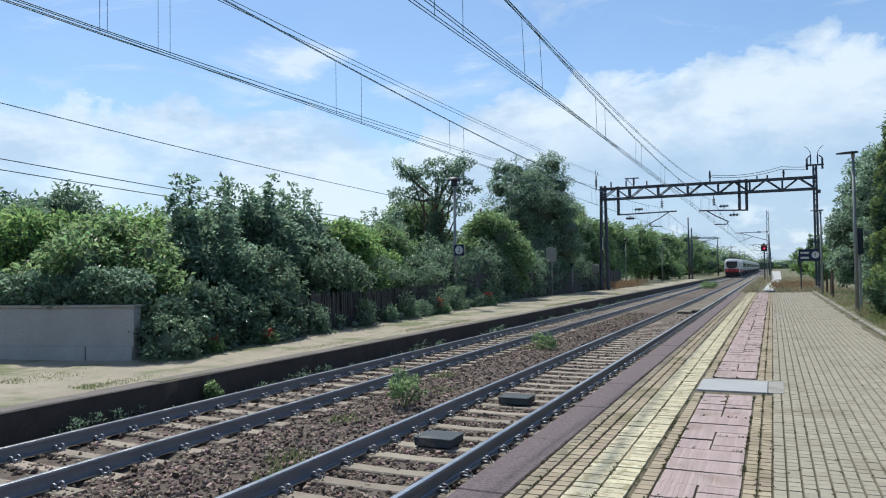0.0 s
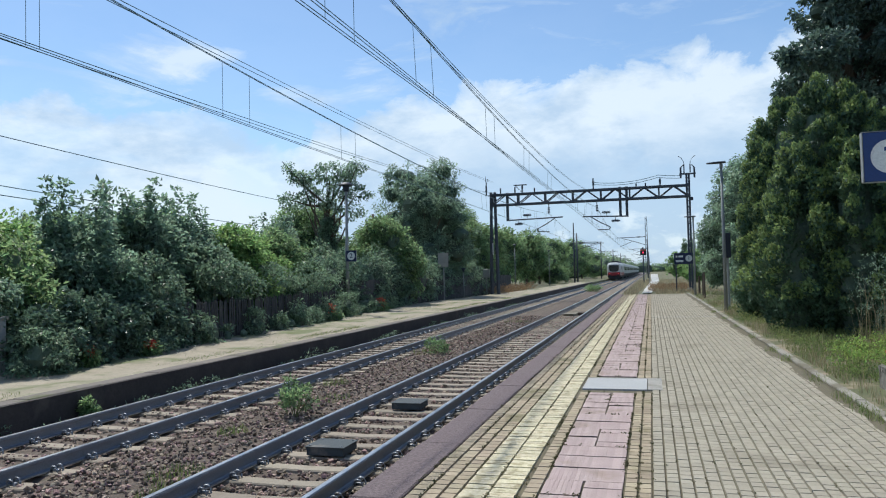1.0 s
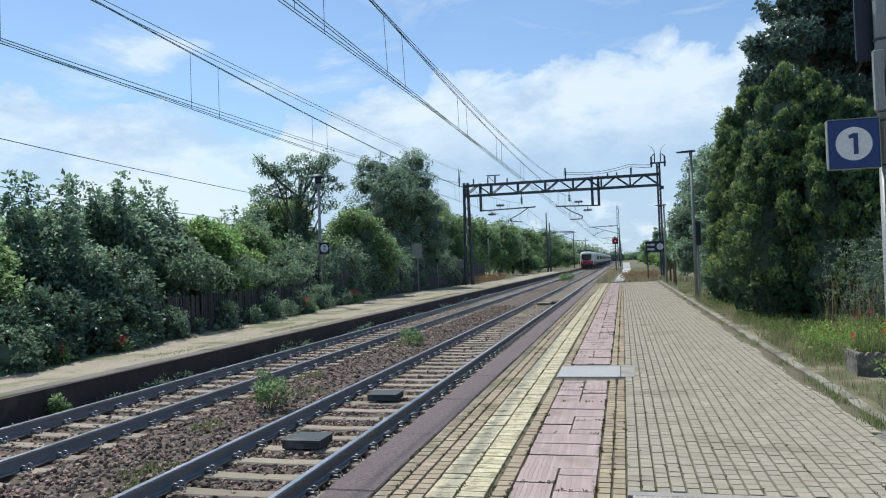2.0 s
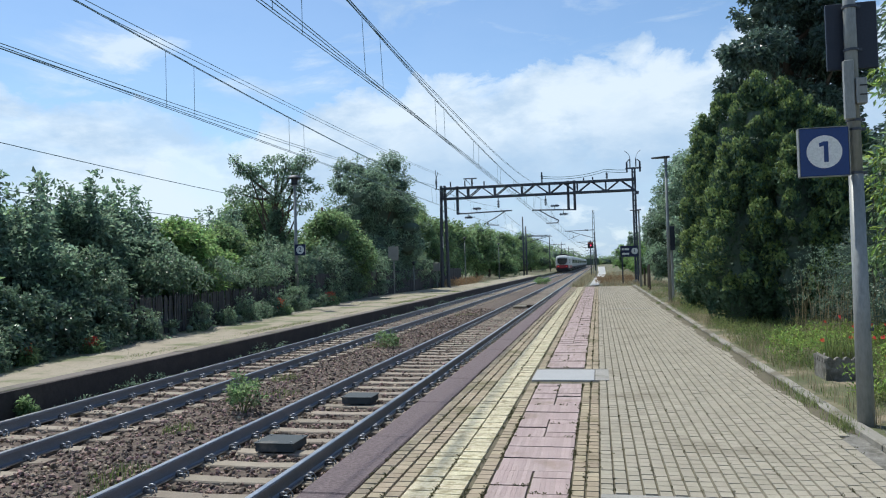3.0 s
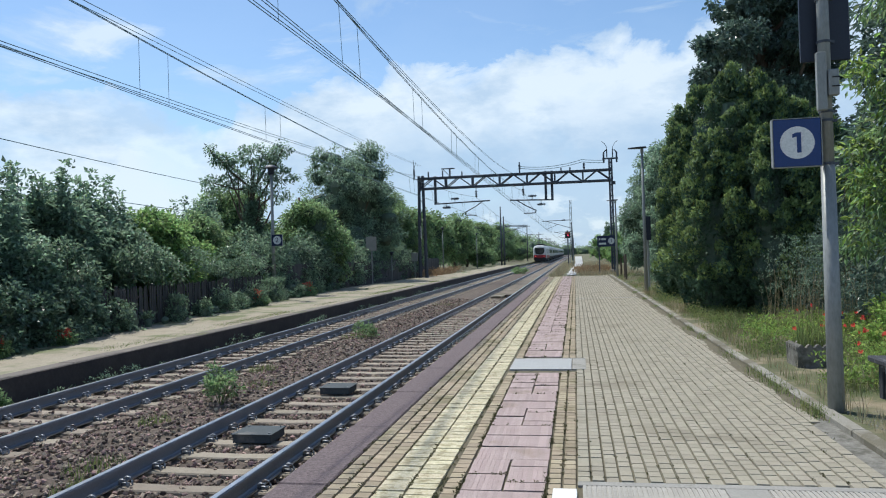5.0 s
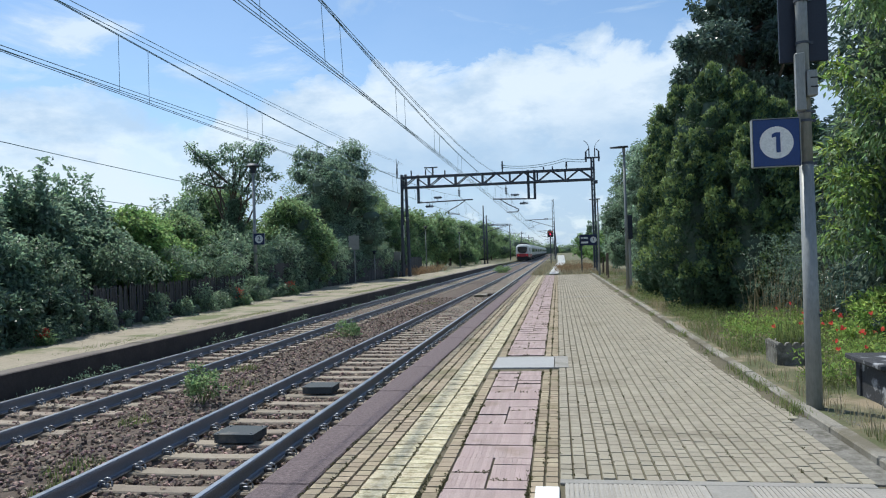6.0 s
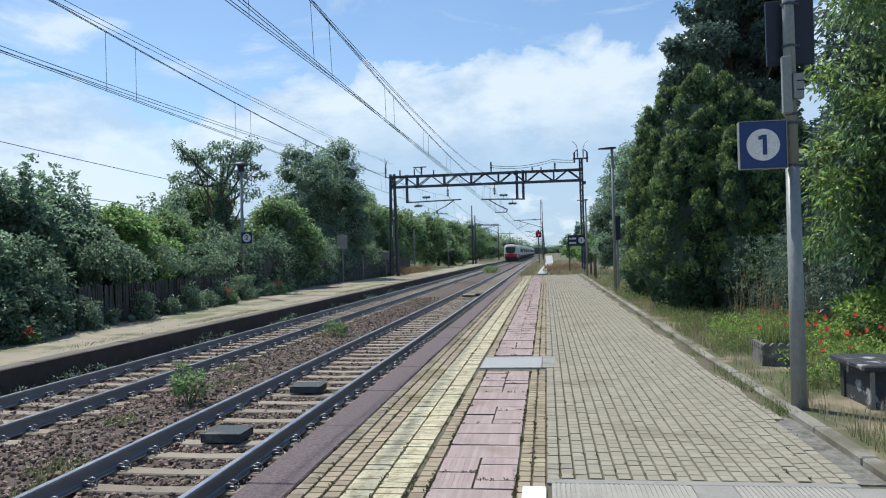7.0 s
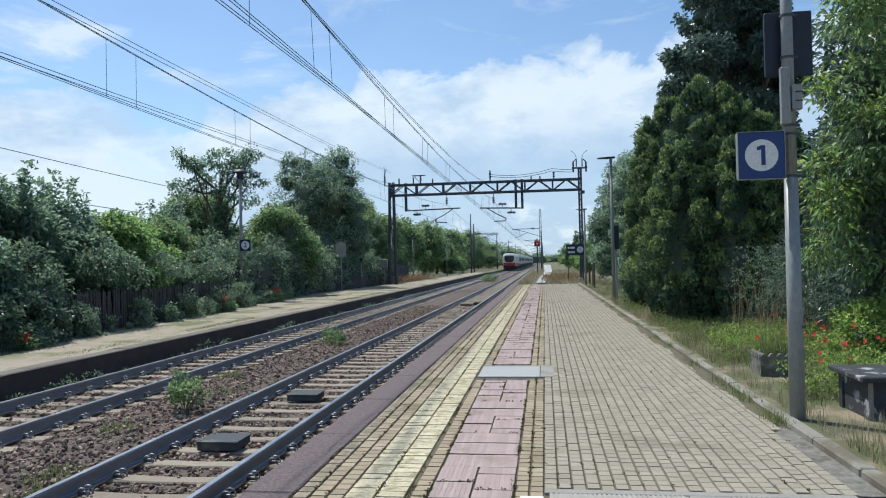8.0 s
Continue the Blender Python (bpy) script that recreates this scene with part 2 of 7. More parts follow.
M_CYPRESS = mat("cypress_spray", (0.046, 0.092, 0.054), (0.076, 0.136, 0.070), 1.1, 0.7, bump=0, piece=0.38, translucent=0.15)
# Dull green of the filler cores; shade between leaves is put into it.
M_CORE = mat("shade_toned_inner_growth", (0.075, 0.110, 0.080), (0.110, 0.150, 0.105), 3, 0.95, bump=0.8, fine=14)
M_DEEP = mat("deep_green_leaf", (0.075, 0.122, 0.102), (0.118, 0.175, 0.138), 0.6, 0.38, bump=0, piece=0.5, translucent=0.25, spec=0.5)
# Brighter yellow-green that paints the sunlight on the lobe tips.
M_CYPRESS_TIP = mat("sun_toned_cypress_tip", (0.140, 0.212, 0.068), (0.200, 0.280, 0.090), 1.1, 0.7, bump=0, piece=0.30, translucent=0.22)
M_GRASS = mat("grass_blade", (0.105, 0.165, 0.045), (0.20, 0.225, 0.090), 0.5, 0.75, bump=0, piece=0.38, translucent=0.28)
M_MOSS = mat("brownish_moss", (0.095, 0.088, 0.042), (0.125, 0.125, 0.055), 2, 0.9, bump=0, piece=0.35, translucent=0.1)
M_STRAW = mat("dry_grass_stalk", (0.25, 0.22, 0.125), (0.37, 0.325, 0.20), 0.7, 0.85, bump=0, piece=0.3, translucent=0.2)
M_POPPY = mat("red_petal", (0.52, 0.060, 0.030), (0.66, 0.14, 0.070), 3, 0.6, bump=0, piece=0.2, translucent=0.3)
M_ORANGE = mat("rusty_red_scrub", (0.23, 0.145, 0.08), (0.22, 0.175, 0.09), 1, 0.85, bump=0, piece=0.3, translucent=0.25)


# ---- building helpers ----
def part(name, bm, material, parent=None, label="", smooth=False):
    me = bpy.data.meshes.new(name)
    bmesh.ops.recalc_face_normals(bm, faces=bm.faces)
    bm.to_mesh(me)
    bm.free()
    if smooth:
        me.shade_smooth()
    me.materials.append(material)
    ob = new(name, me)
    if parent:
        ob.parent = parent
    if label:
        ob["label"] = label
    return ob


def mesh_np(name, V, F, material, parent=None, smooth=False):
    """A mesh of one kind of polygon from arrays."""
    me = bpy.data.meshes.new(name)
    V, F = np.asarray(V, np.float32), np.asarray(F, np.int32)
    n, k = F.shape
    me.vertices.add(len(V)), me.loops.add(n * k), me.polygons.add(n)
    me.vertices.foreach_set("co", V.ravel())
    me.loops.foreach_set("vertex_index", F.ravel())
    me.polygons.foreach_set("loop_start", np.arange(0, n * k, k, dtype=np.int32))
    me.update(calc_edges=True)
    if smooth:
        me.shade_smooth()
    else:
        me.shade_flat()
    me.materials.append(material)
    ob = new(name, me)
    if parent:
        ob.parent = parent
    return ob


def thing(name, x, y, z, label, category, group="", kind="", rz=0.0):
    e = new(name)
    e.matrix_basis = pose(x, y, z, 0, 0, rz)
    e.empty_display_size = 0.2
    return tagged(e, label, category, group, kind)


def box(bm, x0, x1, y0, y1, z0, z1, bevel=0.0, m=None):
    r = bmesh.ops.create_cube(bm, size=1, matrix=Matrix.LocRotScale(((x0 + x1) / 2, (y0 + y1) / 2, (z0 + z1) / 2), None, (x1 - x0, y1 - y0, z1 - z0)))
    vs = r["verts"]
    if bevel:
        es = list({e for v in vs for e in v.link_edges})
        out = bmesh.ops.bevel(bm, geom=es, offset=bevel, segments=1, affect="EDGES")
        vs = list({v for f in out["faces"] for v in f.verts} | {v for v in vs if v.is_valid})
    if m is not None:
        bmesh.ops.transform(bm, matrix=m, verts=vs)
    return bm


def rod(bm, a, b, r0, r1=None, seg=8):
    a, b = Vector(a), Vector(b)
    r1 = r0 if r1 is None else r1
    d = b - a
    m = Matrix.Translation((a + b) / 2) @ d.to_track_quat("Z", "Y").to_matrix().to_4x4()
    bmesh.ops.create_cone(bm, cap_ends=True, segments=seg, radius1=r0, radius2=r1, depth=d.length, matrix=m)
    return bm


def tube(name, pts, r, material, parent=None, seg=5):
    """A wire of round section along points."""
    P = np.array([tuple(p) for p in pts], float)
    T = np.gradient(P, axis=0)
    T /= np.linalg.norm(T, axis=1)[:, None]
    up = np.where(np.abs(T[:, 2:3]) > 0.95, np.array([[1.0, 0, 0]]), np.array([[0, 0, 1.0]]))
    A = np.cross(T, up)
    A /= np.linalg.norm(A, axis=1)[:, None]
    B = np.cross(T, A)
    ang = np.arange(seg) * 2 * np.pi / seg
    V = P[:, None] + r * (np.cos(ang)[None, :, None] * A[:, None] + np.sin(ang)[None, :, None] * B[:, None])
    n = len(P)
    i, j = np.meshgrid(np.arange(n - 1), np.arange(seg), indexing="ij")
    j2 = (j + 1) % seg
    F = np.stack([i * seg + j, i * seg + j2, (i + 1) * seg + j2, (i + 1) * seg + j], -1).reshape(-1, 4)
    return mesh_np(name, V.reshape(-1, 3), F, material, parent, True)


def extrude_y(bm, section, y0, y1):
    """A closed section (x, z) drawn out along y."""
    a = [bm.verts.new((x, y0, z)) for x, z in section]
    b = [bm.verts.new((x, y1, z)) for x, z in section]
    n = len(section)
    for i in range(n):
        bm.faces.new((a[i], a[(i + 1) % n], b[(i + 1) % n], b[i]))
    bm.faces.new(a)
    bm.faces.new(b[::-1])
    return bm


def scatter(name, TV, TF, pos, yaw, size, material, parent=None, tilt=None):
    """Many copies of small templates in one mesh. TV: list of vertex arrays, used in turn."""
    rng = np.random.default_rng(len(pos))
    pos, yaw, size = np.asarray(pos, float), np.asarray(yaw, float), np.asarray(size, float)
    if size.ndim == 1:
        size = np.repeat(size[:, None], 3, 1)
    pick = rng.integers(0, len(TV), len(pos))
    T = np.stack(TV)[pick] * size[:, None, :]
    if tilt is not None:
        ct, st = np.cos(tilt)[:, None], np.sin(tilt)[:, None]
        T = np.stack([T[..., 0], T[..., 1] * ct - T[..., 2] * st, T[..., 1] * st + T[..., 2] * ct], -1)
    c, s = np.cos(yaw)[:, None], np.sin(yaw)[:, None]
    V = np.stack([T[..., 0] * c - T[..., 1] * s, T[..., 0] * s + T[..., 1] * c, T[..., 2]], -1) + pos[:, None, :]
    nv = T.shape[1]
    F = np.asarray(TF)[None] + (np.arange(len(pos)) * nv)[:, None, None]
    return mesh_np(name, V.reshape(-1, 3), F.reshape(-1, F.shape[-1]), material, parent)


def paver_template(w, l, h=0.05, ch=0.006):
    """A slab with a chamfered rim: vertices and quads, origin at the middle of its top."""
    def ring(dx, dy, z):
        return [(-w / 2 + dx, -l / 2 + dy, z), (w / 2 - dx, -l / 2 + dy, z), (w / 2 - dx, l / 2 - dy, z), (-w / 2 + dx, l / 2 - dy, z)]
    V = np.array(ring(0, 0, -min(h, 0.028)) + ring(ch, ch, 0))
    F = [(i, (i + 1) % 4, 4 + (i + 1) % 4, 4 + i) for i in range(4)] + [(4, 5, 6, 7)]
    return V, np.array(F)


def mesh_data(name, V, F, material):
    ob = mesh_np(name, V, F, material)
    me = ob.data
    bpy.data.objects.remove(ob)
    return me

# ---- the lie of the land ----
RAIL_Z = -0.372          # rail tops; the paved platform lies at 0
NEAR_X, FAR_X = -3.9575, -7.7755
HALF_GAUGE = 0.7175
SLEEPER_Z = RAIL_Z - 0.175
LEFT_Z = -0.045          # top of the far platform
EDGE_X = -2.28           # edge of the paved platform
END_Y = 52.9             # where the paving ends


def ground():
    prof = [(-2500, -0.2), (-200, -0.2), (-40, -0.18), (-14, -0.14), (-9.3, -0.16), (-9.15, -0.85), (-2.42, -0.85), (-2.3, -0.2), (2.40, -0.12), (2.47, 0.02), (4, 0.03), (9, 0.05), (40, 0.0), (200, -0.1), (2500, -0.1)]
    ys = [-600, -100, -20] + list(np.arange(0, 60, 2.0)) + [70, 90, 120, 160, 220, 300, 500, 900, 2800]
    rng = np.random.default_rng(5)
    V = [(x, y, z + (rng.uniform(-0.015, 0.02) if -3 < y < 100 and (x > 2.6 or x < -13) and abs(x) < 60 else 0)) for y in ys for x, z in prof]
    n = len(prof)
    F = [(j * n + i, j * n + i + 1, (j + 1) * n + i + 1, (j + 1) * n + i) for j in range(len(ys) - 1) for i in range(n - 1)]
    tagged(mesh_np("ground", V, F, M_SOIL), "bare earth and dry grass verge reaching the horizon", "ground", kind="structure")


ground()


def ballast():
    ys = np.concatenate([np.arange(-40, -6, 0.8), np.arange(-6, 30, 0.12), np.arange(30, 80, 0.6), np.arange(80, 700, 8.0)])
    xs = np.arange(-9.1, -2.29, 0.11)
    X, Y = np.meshgrid(xs, ys)
    rng = np.random.default_rng(2)
    Z = np.full(X.shape, SLEEPER_Z - 0.05) + rng.uniform(-0.022, 0.022, X.shape)
    mid = np.exp(-((X + 5.87) / 0.7) ** 2)
    Z += 0.05 * mid - 0.10 * (X > -2.75) - 0.05 * (X < -8.9)
    n, m = X.shape
    i, j = np.meshgrid(np.arange(n - 1), np.arange(m - 1), indexing="ij")
    F = np.stack([i * m + j, i * m + j + 1, (i + 1) * m + j + 1, (i + 1) * m + j], -1).reshape(-1, 4)
    bed = mesh_np("ballast_bed", np.stack([X, Y, Z], -1).reshape(-1, 3), F, M_BED)
    tagged(bed, "brown broken-stone track bed under both tracks", "ballast", kind="stuff")
    # loose stones
    bm = bmesh.new()
    bmesh.ops.create_icosphere(bm, subdivisions=1, radius=1)
    bm.verts.ensure_lookup_table()
    base = np.array([v.co[:] for v in bm.verts])
    FT = np.array([[v.index for v in f.verts] for f in bm.faces])
    bm.free()
    # twelve corners only: squash and chop the sphere into angular lumps
    TV = []
    for k in range(10):
        d = base * rng.uniform(0.45, 1.25, (len(base), 1))
        for _ in range(5):
            nrm = rng.normal(size=3)
            nrm /= np.linalg.norm(nrm)
            h = d @ nrm
            d = d - np.maximum(h - rng.uniform(0.45, 0.75), 0)[:, None] * nrm
        TV.append(d)
    N = 33000
    y = 3.6 + 34 * rng.random(N) ** 1.8
    x = rng.uniform(-9.05, -2.42, N)
    on_sleeper = ((y - 6.815) / 0.6) % 1.0
    near_mid = ((np.abs(x - NEAR_X) < 1.15) | (np.abs(x - FAR_X) < 1.15))
    keep = ~(near_mid & ((on_sleeper < 0.22) | (on_sleeper > 0.78))) | (rng.random(N) < 0.05)
    for c in (NEAR_X, FAR_X):
        for sgn in (-1, 1):
            keep &= np.abs(x - c - sgn * 0.7535) > 0.09
    x, y = x[keep], y[keep]
    s = 0.017 + 0.028 * rng.random(len(x)) ** 1.5
    z = SLEEPER_Z - 0.04 + 0.05 * np.exp(-((x + 5.87) / 0.7) ** 2) - 0.10 * (x > -2.75) - 0.05 * (x < -8.9) + rng.uniform(-0.012, 0.034, len(x))
    st = scatter("ballast_stones", TV, FT, np.stack([x, y, z], -1), rng.uniform(0, 6.28, len(x)), np.stack([s * rng.uniform(0.9, 1.5, len(x)), s, s * rng.uniform(0.6, 0.95, len(x))], -1), M_STONE, tilt=rng.uniform(-0.9, 0.9, len(x)))
    tagged(st, "loose angular brown ballast stones between the rails", "ballast", kind="stuff")


ballast()


def rail(cx):
    """One flat-bottomed rail: steel profile with a polished running face laid on it."""
    t = thing("rail", cx, 0, RAIL_Z, "long steel rail with dull sides and a polished top", "rail", "rails of the two tracks")
    half = [(0.0, 0.0), (0.024, -0.002), (0.036, -0.012), (0.036, -0.040), (0.012, -0.052), (0.009, -0.10), (0.012, -0.142), (0.030, -0.155), (0.075, -0.163), (0.075, -0.172)]
    sec = half + [(-x, z) for x, z in reversed(half[1:])]
    bm = bmesh.new()
    extrude_y(bm, sec, -40, 900)
    part("rail_body", bm, M_RAIL, t)
    bm = bmesh.new()
    extrude_y(bm, [(-0.030, 0.0005), (-0.022, 0.003), (0.022, 0.003), (0.030, 0.0005), (0.028, -0.008), (-0.028, -0.008)], -40, 900)
    part("running_face", bm, M_HEAD, t, "polished steel running face")
    # Bright steel strips stand in for the sunlit glint on the foot.
    for sgn in (-1, 1):
        bm = bmesh.new()
        extrude_y(bm, [(sgn * x, z) for x, z in ((0.058, -0.1575), (0.0775, -0.1600), (0.0785, -0.1720), (0.058, -0.1700))][::sgn], -40, 900)
        part("foot_glint", bm, M_HEAD, t, "bright strip that paints the sunlight on the rail foot")


for c in (NEAR_X, FAR_X):
    for sgn in (-1, 1):
        rail(c + sgn * (HALF_GAUGE + 0.036))


def sleeper_body(bm, y=0.0, cx=0.0, z=0.0):
    """A waisted concrete sleeper 2.3 m long, top at 0, with chamfered rim."""
    st = [(-1.15, 0.125, 0.0), (-0.95, 0.128, 0.0), (-0.45, 0.115, -0.012), (0.0, 0.105, -0.02), (0.45, 0.115, -0.012), (0.95, 0.128, 0.0), (1.15, 0.125, 0.0)]
    rings = []
    for x, w, t in st:
        rings.append([bm.verts.new((cx + x, y + a, z + t + b)) for a, b in ((-w - 0.02, -0.2), (-w, -0.015), (-w + 0.015, 0), (w - 0.015, 0), (w, -0.015), (w + 0.02, -0.2))])
    for r, q in zip(rings, rings[1:]):
        for i in range(5):
            bm.faces.new((r[i], r[i + 1], q[i + 1], q[i]))
    bm.faces.new(rings[0])
    bm.faces.new(rings[-1][::-1])


def clip_mesh(bm):
    """A spring clip: two bent steel loops side by side on a low shoulder."""
    for yo, lean in ((-0.05, -0.012), (0.05, 0.012)):
        ring = None
        for x, z in ((-0.062, 0.0), (-0.060, 0.045), (-0.030, 0.078), (0.012, 0.082), (0.046, 0.060), (0.056, 0.015)):
            r = 0.0185
            q = [bm.verts.new((x + r * math.cos(a) * (1 if z > 0.07 else 1.1) * 0.55, yo + lean * z * 12 + r * math.sin(a), z + r * 0.8 * math.cos(a))) for a in (0, 1.257, 2.513, 3.77, 5.027)]
            if ring:
                for k in range(5):
                    bm.faces.new((ring[k], ring[(k + 1) % 5], q[(k + 1) % 5], q[k]))
            ring = q
        bm.faces.new(ring)
    box(bm, -0.055, 0.05, -0.022, 0.022, -0.02, 0.035, 0.006)


def sleepers():
    master = thing("sleeper", NEAR_X, 6.815, SLEEPER_Z, "weathered beige concrete sleeper bedded in brown ballast", "sleeper", "concrete sleepers")
    bm = bmesh.new()
    sleeper_body(bm)
    part("sleeper_block", bm, M_SLEEPER, master)
    first = None
    for sgn in (-1, 1):
        for side in (-1, 1):
            x = sgn * (HALF_GAUGE + 0.036) + side * 0.115
            if first is None:
                bm = bmesh.new()
                clip_mesh(bm)
                first = part("rail_clip", bm, M_CLIP, master, "galvanised spring clip", True)
                ob = first
            else:
                ob = new("rail_clip", first.data)
                ob.parent = master
                ob["label"] = "galvanised spring clip"
            ob.matrix_basis = pose(x, 0, 0.0, 0, 0, 0 if side < 0 else 180) @ Matrix.Scale(0.82, 4)
    rng = random.Random(4)
    for cx, y0 in ((NEAR_X, 6.815), (FAR_X, 6.63)):
        for n in range(-6, 84):
            if cx == NEAR_X and n == 0:
                continue
            copy_thing(master, pose(cx + rng.uniform(-0.015, 0.015), y0 + 0.6 * n + rng.uniform(-0.015, 0.015), SLEEPER_Z, 0, 0, rng.uniform(-0.4, 0.4)))
    bm = bmesh.new()
    for cx, y0 in ((NEAR_X, 6.815), (FAR_X, 6.63)):
        for n in [*range(-60, -6), *range(84, 330)]:
            sleeper_body(bm, y0 + 0.6 * n, cx, SLEEPER_Z)
    tagged(part("distant_sleepers", bm, M_SLEEPER), "distant run of concrete sleepers under both tracks", "sleeper", kind="stuff")


sleepers()


# ---- platforms ----
def right_platform():
    bm = bmesh.new()
    extrude_y(bm, [(EDGE_X + 0.02, -1.0), (EDGE_X + 0.02, -0.019), (2.33, -0.019), (2.33, -1.0)], -60, END_Y)
    tagged(part("platform", bm, M_JOINT), "station platform body with soil-filled joints under the paving", "platform", kind="structure")
    bm = bmesh.new()
    y = -8.0
    rng = random.Random(8)
    while y < END_Y:
        l = 1.9 + rng.uniform(-0.05, 0.05)
        box(bm, EDGE_X + rng.uniform(-0.006, 0.006), -1.885, y + 0.004, min(y + l, END_Y) - 0.004, -0.9, 0.004 + rng.uniform(-0.004, 0.003), 0.012)
        y += l
    tagged(part("platform_edge", bm, M_EDGE), "worn purplish asphalt strip along the platform edge", "platform edge", kind="structure")
    # rough grass bank past the end of the paving
    bm = bmesh.new()
    extrude_y(bm, [(-2.3, -1.0), (-2.25, -0.25), (-1.5, -0.1), (2.5, 0.0), (2.5, -1.0)], END_Y + 0.01, 420)
    tagged(part("grass_bank", bm, M_SOIL), "dry grass bank past the platform end", "ground", kind="structure")


right_platform()


def left_platform():
    n, y0, y1 = 120, -30.0, 118.0
    rng = np.random.default_rng(12)
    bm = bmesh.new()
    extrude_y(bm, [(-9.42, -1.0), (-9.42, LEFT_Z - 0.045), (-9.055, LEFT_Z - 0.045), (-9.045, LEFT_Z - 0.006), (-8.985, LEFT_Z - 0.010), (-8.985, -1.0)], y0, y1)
    tagged(part("retaining_wall", bm, M_DARKWALL), "very dark brown retaining wall of the far platform", "wall", kind="structure")
    bm = bmesh.new()
    y = y0
    while y < y1:
        l = 1.5 if y < 60 else 6
        box(bm, -9.40, -9.06 + rng.uniform(-0.010, 0.010), y + 0.006, y + l - 0.006, LEFT_Z - 0.05, LEFT_Z + rng.uniform(-0.008, 0.008), 0.014)
        y += l
    tagged(part("platform_coping", bm, M_COPING), "dull brown-grey concrete coping of the far platform", "coping", kind="structure")
    ys = np.concatenate([np.arange(y0, 50, 0.5), np.arange(50, y1 + 2, 4.0)])
    us = np.linspace(0, 1, 16)
    V = []
    for y in ys:
        back = -15.8 if y < 10.6 else float(np.interp(y, [10.6, 13, 17, 22, 28, 37, 48, 60, 70, 120], [-11.9, -11.8, -11.9, -12.4, -13.2, -13.7, -13.3, -12.6, -11.6, -11.2]))
        for u in us:
            V.append((-9.38 + u * (back + 9.38), y, LEFT_Z - 0.005 + rng.uniform(-0.012, 0.012) + 0.05 * u * u))
    m = len(us)
    F = [(j * m + i, j * m + i + 1, (j + 1) * m + i + 1, (j + 1) * m + i) for j in range(len(ys) - 1) for i in range(m - 1)]
    tagged(mesh_np("far_platform", V, F, M_DUST, smooth=True), "dusty beige earth platform beside the far track", "platform", kind="structure")


left_platform()


def kerb():
    t = thing("kerb", 0, 0, 0, "pale concrete kerb along the back of the paving", "kerb", kind="structure")
    rng = random.Random(6)
    y = -6.0
    while y < END_Y:
        bm = bmesh.new()
        box(bm, 2.345 + rng.uniform(-0.008, 0.008), 2.475 + rng.uniform(-0.008, 0.008), y + 0.006, y + 0.994, -0.3, 0.052 + rng.uniform(-0.008, 0.006), 0.014)
        part("kerb_stone", bm, M_KERB, t)
        y += 1.0


kerb()


def garden_wall():
    w = thing("garden_wall", -11.75, 10.95, LEFT_Z, "low grey rendered garden wall with a capped top and a ledge", "wall", kind="structure", rz=14)
    bm = bmesh.new()
    box(bm, -5.0, 0.0, 0.0, 0.25, -0.3, 1.08, 0.01)
    part("wall_face", bm, M_WALL, w)
    bm = bmesh.new()
    box(bm, -5.04, 0.03, -0.04, 0.30, 1.08, 1.14, 0.012)
    part("wall_cap", bm, M_CONC, w, "weathered concrete cap")
    bm = bmesh.new()
    box(bm, -5.0, -1.05, -0.07, -0.003, -0.3, 0.30, 0.01)
    box(bm, -1.02, 0.0, -0.07, -0.003, -0.3, 0.30, 0.01)
    part("wall_plinth", bm, M_WALL, w)


garden_wall()


